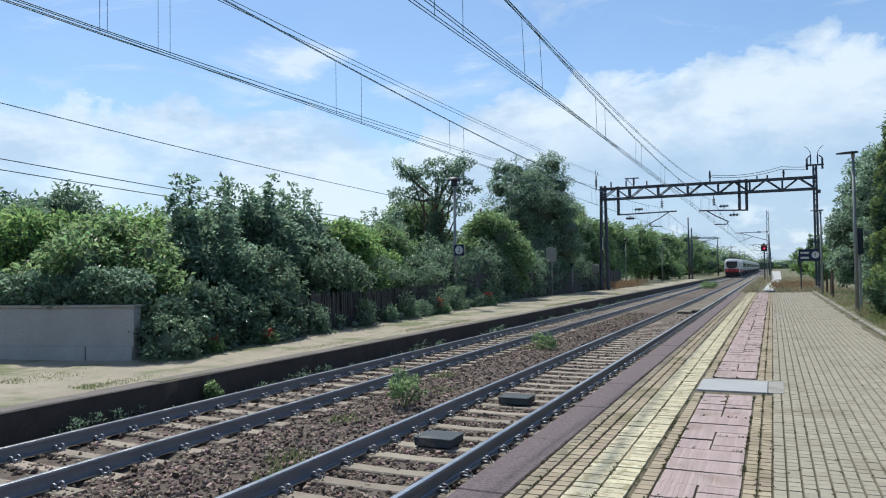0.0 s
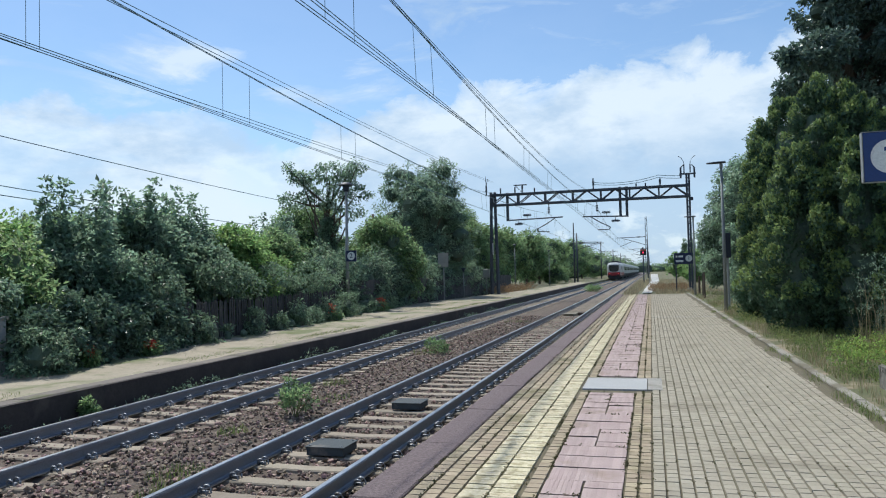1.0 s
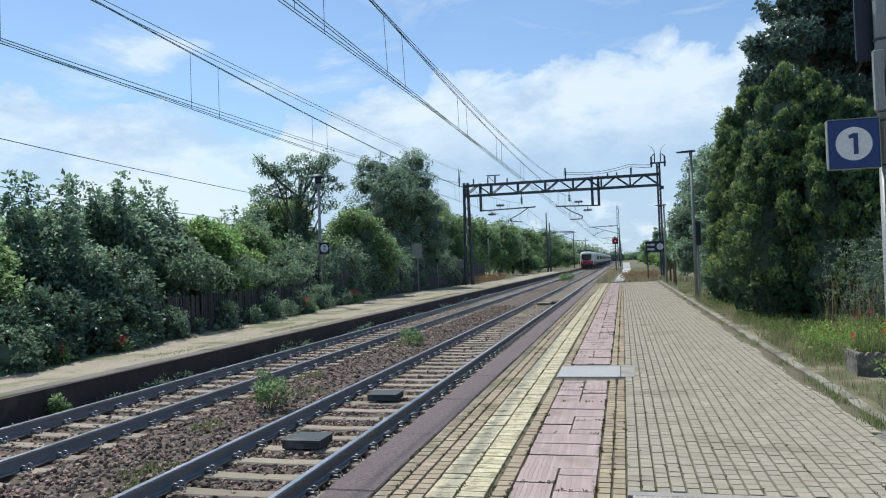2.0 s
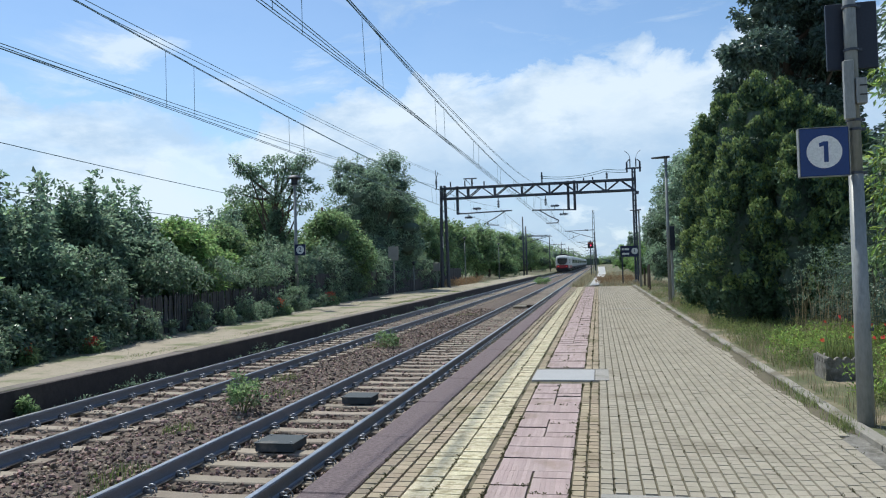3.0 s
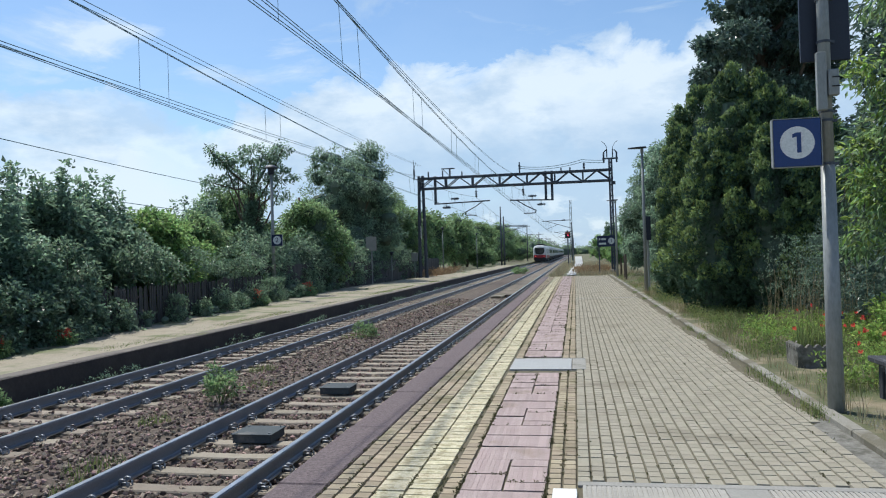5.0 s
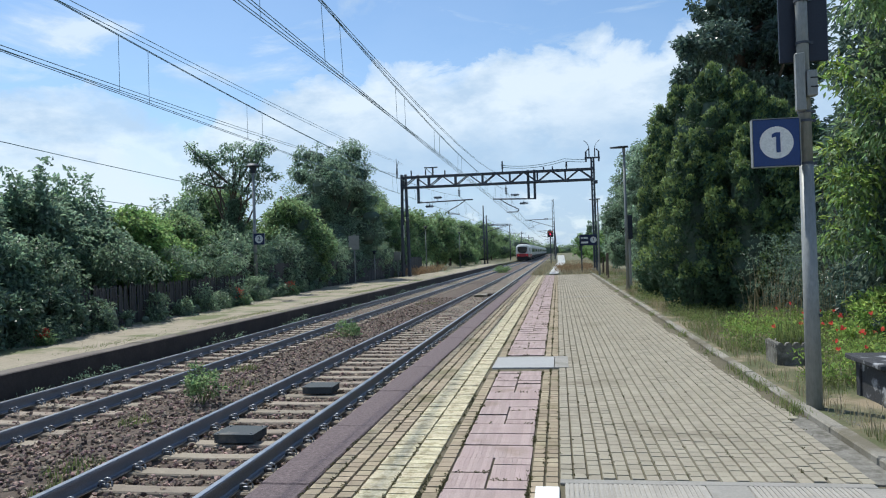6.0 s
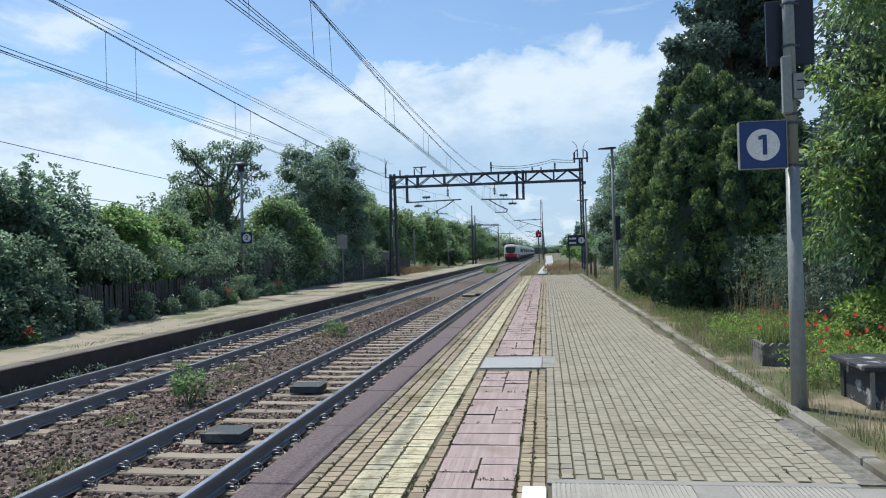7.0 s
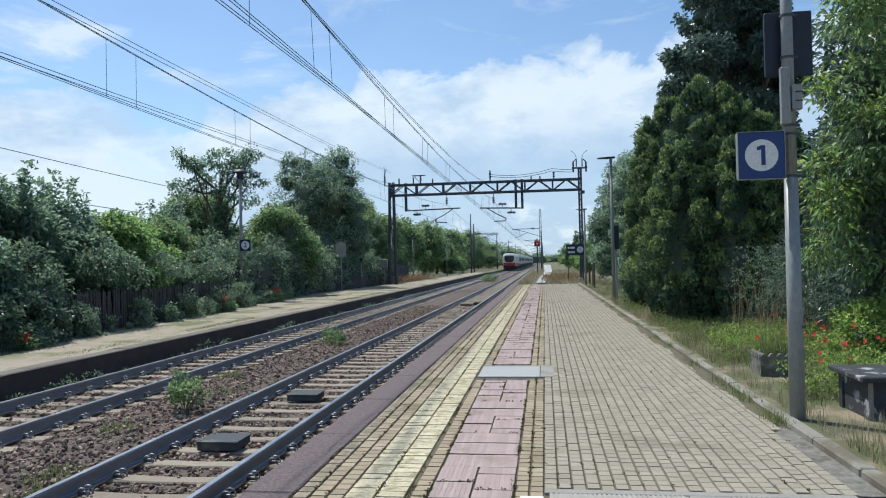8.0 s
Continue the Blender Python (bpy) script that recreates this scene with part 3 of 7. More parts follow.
def fences():
    # palings near the bushes
    f = thing("paling_fence", 0, 0, LEFT_Z, "weathered wooden paling fence, darkened for the shade of the bushes", "fence")
    shared = None
    rng = random.Random(21)
    n = 0
    y = 15.8
    while y < 29.5:
        x = float(np.interp(y, [15.8, 22, 29.5], [-11.85, -12.3, -13.2]))
        if shared is None:
            bm = bmesh.new()
            sec = [(-0.011, 0.0), (-0.011, 1.06), (0.0, 1.13), (0.011, 1.06), (0.011, 0.0)]
            a = [bm.verts.new((0.011 * s, -0.042, z)) for s, z in ((-1, 0), (1, 0), (1, 1.08), (-1, 1.08))]
            b = [bm.verts.new((0.011 * s, 0.042, z)) for s, z in ((-1, 0), (1, 0), (1, 1.08), (-1, 1.08))]
            t = [bm.verts.new((0.011 * s, 0, 1.15)) for s in (-1, 1)]
            for q in ((a[0], a[1], a[2], a[3]), (b[3], b[2], b[1], b[0]), (a[0], b[0], b[1], a[1]), (a[1], b[1], b[2], t[1], a[2]), (a[0], a[3], t[0], b[3], b[0]), (a[3], a[2], t[1], t[0]), (b[2], b[3], t[0], t[1])):
                bm.faces.new(q)
            ob = part("slat", bm, M_FENCE, f)
            shared = ob.data
        else:
            ob = new("slat", shared)
            ob.parent = f
        ob.matrix_basis = pose(x, y, rng.uniform(-0.03, 0.03), rng.uniform(-2, 2), rng.uniform(-2, 2), rng.uniform(-4, 4) + 4)
        if n % 16 == 0:
            bm = bmesh.new()
            box(bm, x - 0.11, x - 0.03, y - 0.04, y + 0.04, -0.1, 1.2, 0.008)
            part("post", bm, M_FENCE, f)
        y += 0.118
        n += 1
    for z in (0.28, 0.85):
        pts = [(float(np.interp(v, [15.8, 22, 29.5], [-11.85, -12.3, -13.2])) - 0.035, v, z) for v in np.linspace(15.8, 29.5, 12)]
        tube("rail_bar", pts, 0.03, M_FENCE, f, 4)
    # closed board fence farther along
    g = thing("board_fence", 0, 0, LEFT_Z, "closed wooden board fence behind the far platform, darkened for shade", "fence")
    y, k = 30.2, 0
    me = None
    while y < 74:
        if me is None:
            bm = bmesh.new()
            box(bm, -0.015, 0.015, -0.145, 0.145, 0.0, 1.55, 0.006)
            ob = part("board", bm, M_FENCE, g)
            me = ob.data
        else:
            ob = new("board", me)
            ob.parent = g
        ob.matrix_basis = pose(-13.75 + rng.uniform(-0.01, 0.01), y, rng.uniform(-0.05, 0.05))
        if k % 8 == 0:
            bm = bmesh.new()
            box(bm, -13.86, -13.77, y - 0.05, y + 0.05, -0.1, 1.62, 0.008)
            part("post", bm, M_FENCE, g)
        y += 0.296
        k += 1


fences()

# ---- overhead line ----
GANTRY_Y = 59.3


def gantry():
    g = thing("catenary_gantry", 0, GANTRY_Y, 0, "dark steel lattice gantry carrying the overhead wires across both tracks", "gantry")
    lo, hi, xl, xr = 7.28, 8.12, -12.45, 3.0
    for nm, z in (("bottom_chord", lo), ("top_chord", hi)):
        for dy in (-0.32, 0.32):
            bm = bmesh.new()
            box(bm, xl, xr, dy - 0.08, dy + 0.08, z - 0.075, z + 0.075, 0.008)
            part(nm, bm, M_IRON, g)
    # web: zigzag of diagonals with uprights
    n = 14
    step = (xr - xl) / n
    for i in range(n):
        a, b = xl + i * step, xl + (i + 1) * step
        za, zb = (lo, hi) if i % 2 == 0 else (hi, lo)
        for dy in (-0.32, 0.32):
            bm = bmesh.new()
            rod(bm, (a, dy, za), (b, dy, zb), 0.045, seg=6)
            part("diagonal", bm, M_IRON, g)
        if i % 2 == 0:
            bm = bmesh.new()
            for dy in (-0.32, 0.32):
                box(bm, a - 0.06, a + 0.06, dy - 0.05, dy + 0.05, lo, hi)
            rod(bm, (a, -0.32, hi), (a, 0.32, hi), 0.03, seg=6)
            part("upright", bm, M_IRON, g)
    # two-legged tower on the far platform, single mast on the paved one
    for dx in (-0.28, 0.28):
        bm = bmesh.new()
        rod(bm, (xl + 0.1 + dx, 0, -0.3), (xl + 0.1 + dx * 0.55, 0, hi + 0.25), 0.15, 0.12, 8)
        part("leg", bm, M_IRON, g)
    for i in range(8):
        z0, z1 = 0.4 + i * 0.9, 1.3 + i * 0.9
        s = 1 if i % 2 else -1
        bm = bmesh.new()
        rod(bm, (xl + 0.1 - s * 0.25, 0, z0), (xl + 0.1 + s * 0.22, 0, z1), 0.025, seg=5)
        part("brace", bm, M_IRON, g)
    bm = bmesh.new()
    for dx in (-0.09, 0.09):
        box(bm, 2.95 + dx - 0.07, 2.95 + dx + 0.07, -0.15, 0.15, -0.2, 9.0, 0.006)
    for k in range(20):
        box(bm, 2.86, 3.04, -0.16, 0.16, 0.3 + k * 0.44, 0.36 + k * 0.44)
    part("mast", bm, M_IRON, g)
    bm = bmesh.new()
    box(bm, 2.65, 3.25, -0.35, 0.35, -0.3, 0.25, 0.03)
    part("footing", bm, M_CONC, g, "concrete footing block")
    # hanging posts with arms to each track
    for px, contact, zdrop in ((-11.15, FAR_X, 5.95), (-1.65, NEAR_X, 5.9), (-2.15, None, 5.95)):
        bm = bmesh.new()
        for dx in ((-0.0,) if contact else (0.0,)):
            box(bm, px - 0.10, px + 0.10, -0.10, 0.10, zdrop, hi + 0.15, 0.006)
        part("drop_post", bm, M_IRON, g)
        if contact is None:
            continue
        s = 1 if contact > px else -1
        bm = bmesh.new()
        rod(bm, (px, 0, zdrop + 0.05), (contact + s * 1.1, 0, zdrop + 0.15), 0.055, seg=6)
        part("arm", bm, M_IRON, g)
        bm = bmesh.new()
        pts = [(contact + s * 0.5, 0, zdrop + 0.1), (contact - s * 0.2, 0, zdrop - 0.35), (contact - s * 1.0, 0, zdrop - 0.75), (contact - s * 0.9, 0, zdrop - 0.95), (contact, 0, 4.95)]
        for a, b in zip(pts, pts[1:]):
            rod(bm, a, b, 0.04, seg=6)
        part("registration_arm", bm, M_IRON, g)
        for ix, iz in ((px + s * 0.9, zdrop - 0.28), (px + s * 1.6, zdrop + 0.42)):
            bm = bmesh.new()
            for q in range(6):
                rod(bm, (ix - 0.28 + q * 0.1, 0, iz), (ix - 0.22 + q * 0.1, 0, iz), 0.10, seg=10)
            rod(bm, (ix - 0.35, 0, iz), (ix + 0.35, 0, iz), 0.035, seg=6)
            rod(bm, (ix, 0, iz), (ix, 0, zdrop + 0.1), 0.02, seg=5)
            part("insulator", bm, M_IRON, g, "dark ribbed insulator")
        bm = bmesh.new()
        for q in range(4):
            rod(bm, (contact, 0, 6.45 + q * 0.13), (contact, 0, 6.52 + q * 0.13), 0.10, seg=10)
        rod(bm, (contact, 0, 6.35), (contact, 0, lo), 0.03, seg=6)
        part("suspension_insulator", bm, M_IRON, g)
    # posts, horns and insulators on top
    for px, h in ((-12.9, 0.85), (-11.7, 0.55), (-10.5, 0.6), (-9.9, 0.75), (-8.9, 0.45), (-4.2, 0.95), (-0.9, 0.35), (-0.2, 0.35), (0.9, 0.65)):
        bm = bmesh.new()
        rod(bm, (px, 0, hi), (px, 0, hi + h), 0.06, seg=6)
        if h > 0.6:
            for q in range(4):
                rod(bm, (px, 0, hi + h * 0.4 + q * 0.1), (px, 0, hi + h * 0.4 + 0.05 + q * 0.1), 0.09, seg=8)
        part("top_insulator", bm, M_IRON, g)
    bm = bmesh.new()
    box(bm, -10.6, -9.5, -0.05, 0.05, hi + 0.7, hi + 0.78)
    rod(bm, (-10.5, 0, hi + 0.75), (-9.9, 0, hi + 0.1), 0.03, 0.02, seg=6)
    part("switch_frame", bm, M_IRON, g)
    bm = bmesh.new()
    rod(bm, (-13.0, 0, hi), (-12.2, 0, hi), 0.03, 0.02, seg=6)
    part("end_bracket", bm, M_IRON, g)
    for x1, z1 in ((-12.95, 1.6), (-12.75, 1.4)):
        bm = bmesh.new()
        rod(bm, (-12.9, 0, hi + 0.85), (x1, 0, hi + z1), 0.03, 0.02, seg=6)
        part("spike", bm, M_IRON, g)
    bm = bmesh.new()
    box(bm, 2.35, 3.55, -0.06, 0.06, 8.95, 9.07)
    for px in (2.45, 3.45):
        rod(bm, (px, 0, 8.7), (px, 0, 9.5), 0.07, seg=8)
        rod(bm, (px, 0, 9.5), (px * 0.6 + 2.95 * 0.4, 0, 9.7), 0.04, seg=6)
    rod(bm, (2.7, 0, 9.1), (2.7, 0, 9.75), 0.05, seg=6)
    rod(bm, (3.15, 0, 9.1), (3.15, 0, 9.75), 0.05, seg=6)
    part("mast_head", bm, M_IRON, g)
    for s in (-1, 1):
        tube("arcing_horn", [(2.93 + s * 0.22, 0, 9.7), (2.93 + s * 0.25, 0, 9.95), (2.93 + s * 0.38, 0, 10.2), (2.93 + s * 0.62, 0, 10.4)], 0.022, M_IRON, g)
    for z0, z1 in ((9.15, 8.75), (8.95, 8.6)):
        pts = [(-4.2 + u * 6.7, 0.05, (1 - u) * z1 + u * z0 - 0.45 * (4 * (u * 1.35 % 1) * (1 - u * 1.35 % 1)) * 0.6) for u in np.linspace(0, 1, 24)]
        tube("jumper_cable", pts, 0.022, M_WIRE, g)
    bm = bmesh.new()
    box(bm, 3.05, 3.3, -0.12, 0.12, 6.95, 7.2, 0.02)
    part("pulley", bm, M_IRON, g)
    bm = bmesh.new()
    box(bm, xl + 0.0, xl + 0.06, -0.2, -0.14, 3.2, 4.2)
    part("marker_plate", bm, M_WHITE, g, "white warning plate")
    bm = bmesh.new()
    box(bm, xl - 0.85, xl - 0.35, -0.25, 0.1, 1.35, 2.05, 0.02)
    rod(bm, (xl - 0.6, -0.07, -0.2), (xl - 0.6, -0.07, 1.4), 0.04, seg=6)
    part("control_box", bm, M_POLE, g, "small grey control box")


gantry()


def overhead_line(cx, zc, zm, first, near_gap, far_gap, contacts):
    """Twin contact wires, sagging messenger and its droppers over one track."""
    t = thing("overhead_line", cx, 0, 0, "twin contact wires hung from a sagging messenger wire", "overhead wire", "overhead lines of the two tracks")
    span, y0 = 58.6, 0.7

    def zmess(y):
        u = ((y - y0) % span) - span / 2
        return zm + 0.00104 * u * u

    ys = np.concatenate([np.arange(-40, 130, 1.5), np.arange(130, 700, 6.0)])
    for dx in (-0.016, 0.016):
        tube("messenger_wire", [(dx, y, zmess(y) + abs(dx)) for y in ys], 0.0075, M_WIRE, t)

    def cross(y, at):
        return float(np.interp(y, [-40, 8.5, 15, 25, 60, 120], at))

    for at in contacts:
        for dx in (-0.02, 0.02):
            tube("contact_wire", [(cross(y, at) + dx, y, zc + dx * 0.4) for y in ys], 0.0068, M_WIRE, t)
    y = first
    k = 0
    while y < 130:
        sx = cross(y, contacts[-1])
        tube("dropper", [(0, y, zmess(y)), (sx * 0.5, y, (zmess(y) + zc) / 2), (sx, y, zc)], 0.005, M_WIRE, t, 4)
        y += near_gap if k % 2 == 0 else far_gap
        k += 1


overhead_line(FAR_X, 4.81, 5.53, 1.12, 0.98, 4.6, [(0, 0, 0, 0.02, 0.1, -0.1)])
overhead_line(NEAR_X, 5.12, 5.85, 0.47, 1.10, 4.85, [(-0.35, -0.13, 0.0, 0.08, 0.15, -0.1), (0.05, 0.05, 0.04, -0.02, -0.1, 0.1)])


def anchored_lines():
    """The ending section of each track's wires, which climbs aside to its anchor on the gantry."""
    def run(t, name, x0, turn, z0, rise, bend, y0, gap):
        for d in (-gap, gap):
            tube(name, [(x0 + turn * max(0.0, y - y0) + d, y, z0 + rise * max(0.0, y - y0) + bend * max(0.0, y - y0) ** 2 + d * 0.5) for y in np.arange(-24, 59.4, 1.2)], 0.0075, M_WIRE, t)

    t = thing("anchored_line", 0, 0, 0, "ending overhead wires climbing aside to the gantry post", "overhead wire", "anchored wires")
    run(t, "messenger_wire", -7.87, -0.0847, 6.06, 0.045, 0.00028, 7.0, 0.05)
    run(t, "contact_wire", -7.87, -0.0847, 4.85, 0.046, 0.00037, 7.0, 0.04)
    for y in (1.5, 2.6, 6.9, 8.0):
        x = -7.87
        tube("dropper", [(x, y, 6.06), (x, y, 5.5), (x, y, 4.86)], 0.005, M_WIRE, t, 4)
    t = thing("anchored_line", 0, 0, 0, "ending overhead wire of the near track rising to the gantry top", "overhead wire", "anchored wires")
    run(t, "messenger_wire", -3.93, -0.014, 6.20, 0.0, 0.0008, 10.0, 0.02)
    for y in (2.9, 4.0, 8.9, 9.9):
        x = -3.95 - 0.12 * (y > 8)
        tube("dropper", [(x, y, 6.25), (x, y, 5.7), (x, y, 5.12)], 0.005, M_WIRE, t, 4)


anchored_lines()


def aerial_cables():
    for x, z0, z1 in ((-20.0, 7.3, 6.05), (-20.0, 5.72, 4.4), (-20.35, 5.45, 4.2)):
        t = thing("aerial_cable", x, 0, 0, "dark aerial cable strung above the bushes", "overhead wire", "aerial cables")
        ys = np.linspace(0, 52, 30)
        tube("wire", [(0, y, z0 + (z1 - z0) * (y / 46) + 0.0006 * (y - 46) ** 2 - 0.0006 * 46 ** 2 * (1 - y / 46)) for y in ys], 0.016, M_WIRE, t)
    for y, h in ((52.0, 6.6), (0.0, 7.6)):
        p = thing("cable_pole", -20.15, y, -0.2, "brown wooden pole carrying aerial cables", "pole", "cable poles")
        bm = bmesh.new()
        rod(bm, (0, 0, -0.3), (0, 0, h), 0.13, 0.09, 10)
        part("pole_shaft", bm, M_BARK, p, smooth=True)
        bm = bmesh.new()
        box(bm, -0.5, 0.5, -0.05, 0.05, h - 0.9, h - 0.8, 0.01)
        part("crossarm", bm, M_BARK, p)


aerial_cables()


def line_mast(x, y, h, reach, contact_x, lattice=False):
    s = 1 if contact_x > x else -1
    p = thing("line_mast", x, y, -0.2, "slender dark mast holding the overhead wires on an arm" if not lattice else "tall pale lattice mast holding an overhead arm", "mast", "masts along the line")
    mt = M_POLE if lattice else M_IRON
    if lattice:
        for dx, dy in ((-0.22, -0.15), (0.22, -0.15), (-0.22, 0.15), (0.22, 0.15)):
            bm = bmesh.new()
            rod(bm, (dx, dy, -0.2), (dx * 0.45, dy * 0.6, h), 0.05, 0.035, 5)
            part("leg", bm, mt, p)
        for i in range(12):
            q = 1 if i % 2 else -1
            f0, f1 = 1 - 0.55 * i / 12, 1 - 0.55 * (i + 1) / 12
            bm = bmesh.new()
            rod(bm, (q * 0.22 * f0, -0.15, i * h / 12), (-q * 0.22 * f1, -0.15, (i + 1) * h / 12), 0.022, seg=4)
            part("lacing", bm, mt, p)
    else:
        bm = bmesh.new()
        rod(bm, (0, 0, -0.3), (0, 0, h), 0.15, 0.10, 10)
        part("mast_shaft", bm, mt, p, smooth=True)
    zc = 5.15
    bm = bmesh.new()
    rod(bm, (0, 0, zc + 1.35), (contact_x - x + s * 0.5, 0, zc + 1.3), 0.045, seg=6)
    rod(bm, (0, 0, zc + 0.2), (contact_x - x, 0, zc + 1.3), 0.035, seg=6)
    part("cantilever", bm, M_IRON, p)
    bm = bmesh.new()
    rod(bm, (contact_x - x - s * 1.6, 0, zc + 0.75), (contact_x - x + s * 0.1, 0, zc + 0.05), 0.03, seg=6)
    part("steady_arm", bm, M_IRON, p)
    bm = bmesh.new()
    for q in range(5):
        rod(bm, (s * (0.8 + q * 0.1), 0, zc + 1.35), (s * (0.86 + q * 0.1), 0, zc + 1.35), 0.12, seg=8)
    part("insulator", bm, M_IRON, p)


line_mast(-12.1, 122.5, 9.9, 4, FAR_X)
line_mast(-0.45, 105.7, 9.3, 3, NEAR_X, True)
for k in range(1, 6):
    line_mast(-11.2, 118 + 58.6 * k, 8.6, 3, FAR_X)
    line_mast(-0.6, 106 + 58.6 * k, 8.6, 3, NEAR_X)
line_mast(-11.2, 118, 8.0, 3, FAR_X)


# ---- lamps, signs and line-side gear ----
def lamp_post(x, y, z, h, s, r=0.075):
    """Tapered post with a flat shield-shaped lantern reaching to side s."""
    p = thing("platform_lamp", x, y, z, "grey steel platform lamp post with a flat dark lantern", "lamp post", "platform lamps")
    bm = bmesh.new()
    rod(bm, (0, 0, -0.2), (0, 0, h), r, r * 0.62, 14)
    shaft = part("post", bm, M_POLE, p, smooth=True)
    bm = bmesh.new()
    rod(bm, (0, 0, h - 0.12), (0, 0, h + 0.06), r * 0.85, r * 0.8, 12)
    part("collar", bm, M_POLE, shaft)
    bm = bmesh.new()
    prof = [(-0.16, 0.06), (-0.06, 0.15), (0.12, 0.20), (0.30, 0.18), (0.46, 0.11), (0.54, 0.03)]
    top, bot = [], []
    for u, w in prof:
        zt = h + 0.14 - 0.12 * max(u, 0) ** 1.3 * 0.6
        top.append([bm.verts.new((s * u, q * w, zt - 0.03 * abs(q))) for q in (-1, 0, 1)])
        bot.append([bm.verts.new((s * u, q * w, zt - 0.075 + 0.04 * max(u, 0))) for q in (-1, 0, 1)])
    for i in range(len(prof) - 1):
        for k in (0, 1):
            bm.faces.new((top[i][k], top[i][k + 1], top[i + 1][k + 1], top[i + 1][k]))
            bm.faces.new((bot[i][k], bot[i + 1][k], bot[i + 1][k + 1], bot[i][k + 1]))
        for k in (0, 2):
            bm.faces.new((top[i][k], top[i + 1][k], bot[i + 1][k], bot[i][k]))
    for e in (0, -1):
        for k in (0, 1):
            bm.faces.new((top[e][k], top[e][k + 1], bot[e][k + 1], bot[e][k]))
    part("lantern", bm, M_PANEL, p, "flat dark lantern head")
    bm = bmesh.new()
    rod(bm, (0, 0, -0.05), (0, 0, 0.03), r * 1.6, seg=14)
    part("base_flange", bm, M_POLE, p)
    return p


def dome_lamp(x, y, z, h, r):
    """Tapered post under a dark domed hood."""
    p = thing("dome_lamp", x, y, z, "weathered grey lamp post with a dark domed hood", "lamp post", "lamps of the far platform")
    bm = bmesh.new()
    rod(bm, (0, 0, -0.2), (0, 0, h - 0.25), r, r * 0.6, 14)
    part("post", bm, M_POLE, p, smooth=True)
    k = r / 0.095
    bm = bmesh.new()
    for z0, z1, r0, r1 in ((0, 0.05, 0.34, 0.30), (0.05, 0.11, 0.30, 0.20), (0.11, 0.15, 0.20, 0.07)):
        rod(bm, (0, 0, h + z0 * k), (0, 0, h + z1 * k), r0 * k, r1 * k, 20)
    part("hood", bm, M_PANEL, p)
    bm = bmesh.new()
    rod(bm, (0, 0, h - 0.30 * k), (0, 0, h), 0.12 * k, 0.17 * k, 16)
    part("lamp_glass", bm, M_PANEL, p, "dark lamp glass")
    bm = bmesh.new()
    box(bm, -0.07 * k, 0.07 * k, -0.11 * k, 0.02, 2.6, 3.1, 0.01)
    if h > 5:
        part("fuse_box", bm, M_POLE, p, "small grey fuse box")
    else:
        bm.free()


lamp_post(2.72, 29.9, 0.0, 5.65, -1)
lamp_post(2.66, 48.8, 0.0, 4.9, -1)
dome_lamp(-13.55, 31.6, LEFT_Z, 6.0, 0.095)
for x, y in ((-13.3, 74.0), (-13.3, 52.5), (-13.0, 98.0)):
    dome_lamp(x, y, LEFT_Z, 4.6 if y > 60 else 2.1, 0.06)


def text_mesh(name, body, size, material, parent, m, depth=0.004, label=""):
    cu = bpy.data.curves.new(name, "FONT")
    cu.body, cu.size, cu.align_x, cu.align_y, cu.extrude, cu.offset = body, size, "CENTER", "CENTER", depth, size * 0.006
    tmp = bpy.data.objects.new(name, cu)
    scene.collection.objects.link(tmp)
    dg = bpy.context.evaluated_depsgraph_get()
    me = bpy.data.meshes.new_from_object(tmp.evaluated_get(dg))
    bpy.data.objects.remove(tmp)
    me.materials.clear()
    me.materials.append(material)
    ob = new(name, me)
    ob.parent, ob.matrix_basis = parent, m
    if label:
        ob["label"] = label
    return ob


def disc(bm, c, r, depth, seg=40):
    rod(bm, (c[0], c[1], c[2]), (c[0], c[1] - depth, c[2]), r, seg=seg)


def number_sign(x, y, z, w, h, digit, label, turn=0.0, panel=M_BLUE, rs=0.36):
    s = thing("platform_number_sign", x, y, z, label, "sign", "platform number signs", rz=turn)
    bm = bmesh.new()
    box(bm, -w / 2, w / 2, -0.03, 0.03, -h / 2, h / 2, 0.006)
    face = part("panel", bm, panel, s)
    bm = bmesh.new()
    for a, b, c, d in ((-w / 2 - 0.008, -w / 2, -h / 2, h / 2), (w / 2, w / 2 + 0.008, -h / 2, h / 2), (-w / 2, w / 2, h / 2, h / 2 + 0.008), (-w / 2, w / 2, -h / 2 - 0.008, -h / 2)):
        box(bm, a, b, -0.036, 0.036, c, d)
    part("rim", bm, M_POLE, face, "thin grey metal rim")
    bm = bmesh.new()
    disc(bm, (0, -0.03, 0), w * rs, 0.004)
    part("disc", bm, M_WHITE, face, "white disc")
    if digit == "1":
        k = w * 0.5
        bm = bmesh.new()
        out = [(-0.02, -0.45), (0.16, -0.45), (0.16, 0.45), (-0.02, 0.45), (-0.20, 0.38), (-0.20, 0.22), (-0.02, 0.26)]
        a = [bm.verts.new((x * k, -0.038, z * k)) for x, z in out]
        b = [bm.verts.new((x * k, -0.033, z * k)) for x, z in out]
        bm.faces.new(a), bm.faces.new(b[::-1])
        for i in range(7):
            bm.faces.new((a[i], b[i], b[(i + 1) % 7], a[(i + 1) % 7]))
        part("numeral", bm, panel, face, "dark blue numeral one")
    else:
        text_mesh("numeral", digit, w * 0.62, panel, face, pose(0, -0.036, 0, 90, 0, 0), 0.002, "dark blue numeral")
    return s


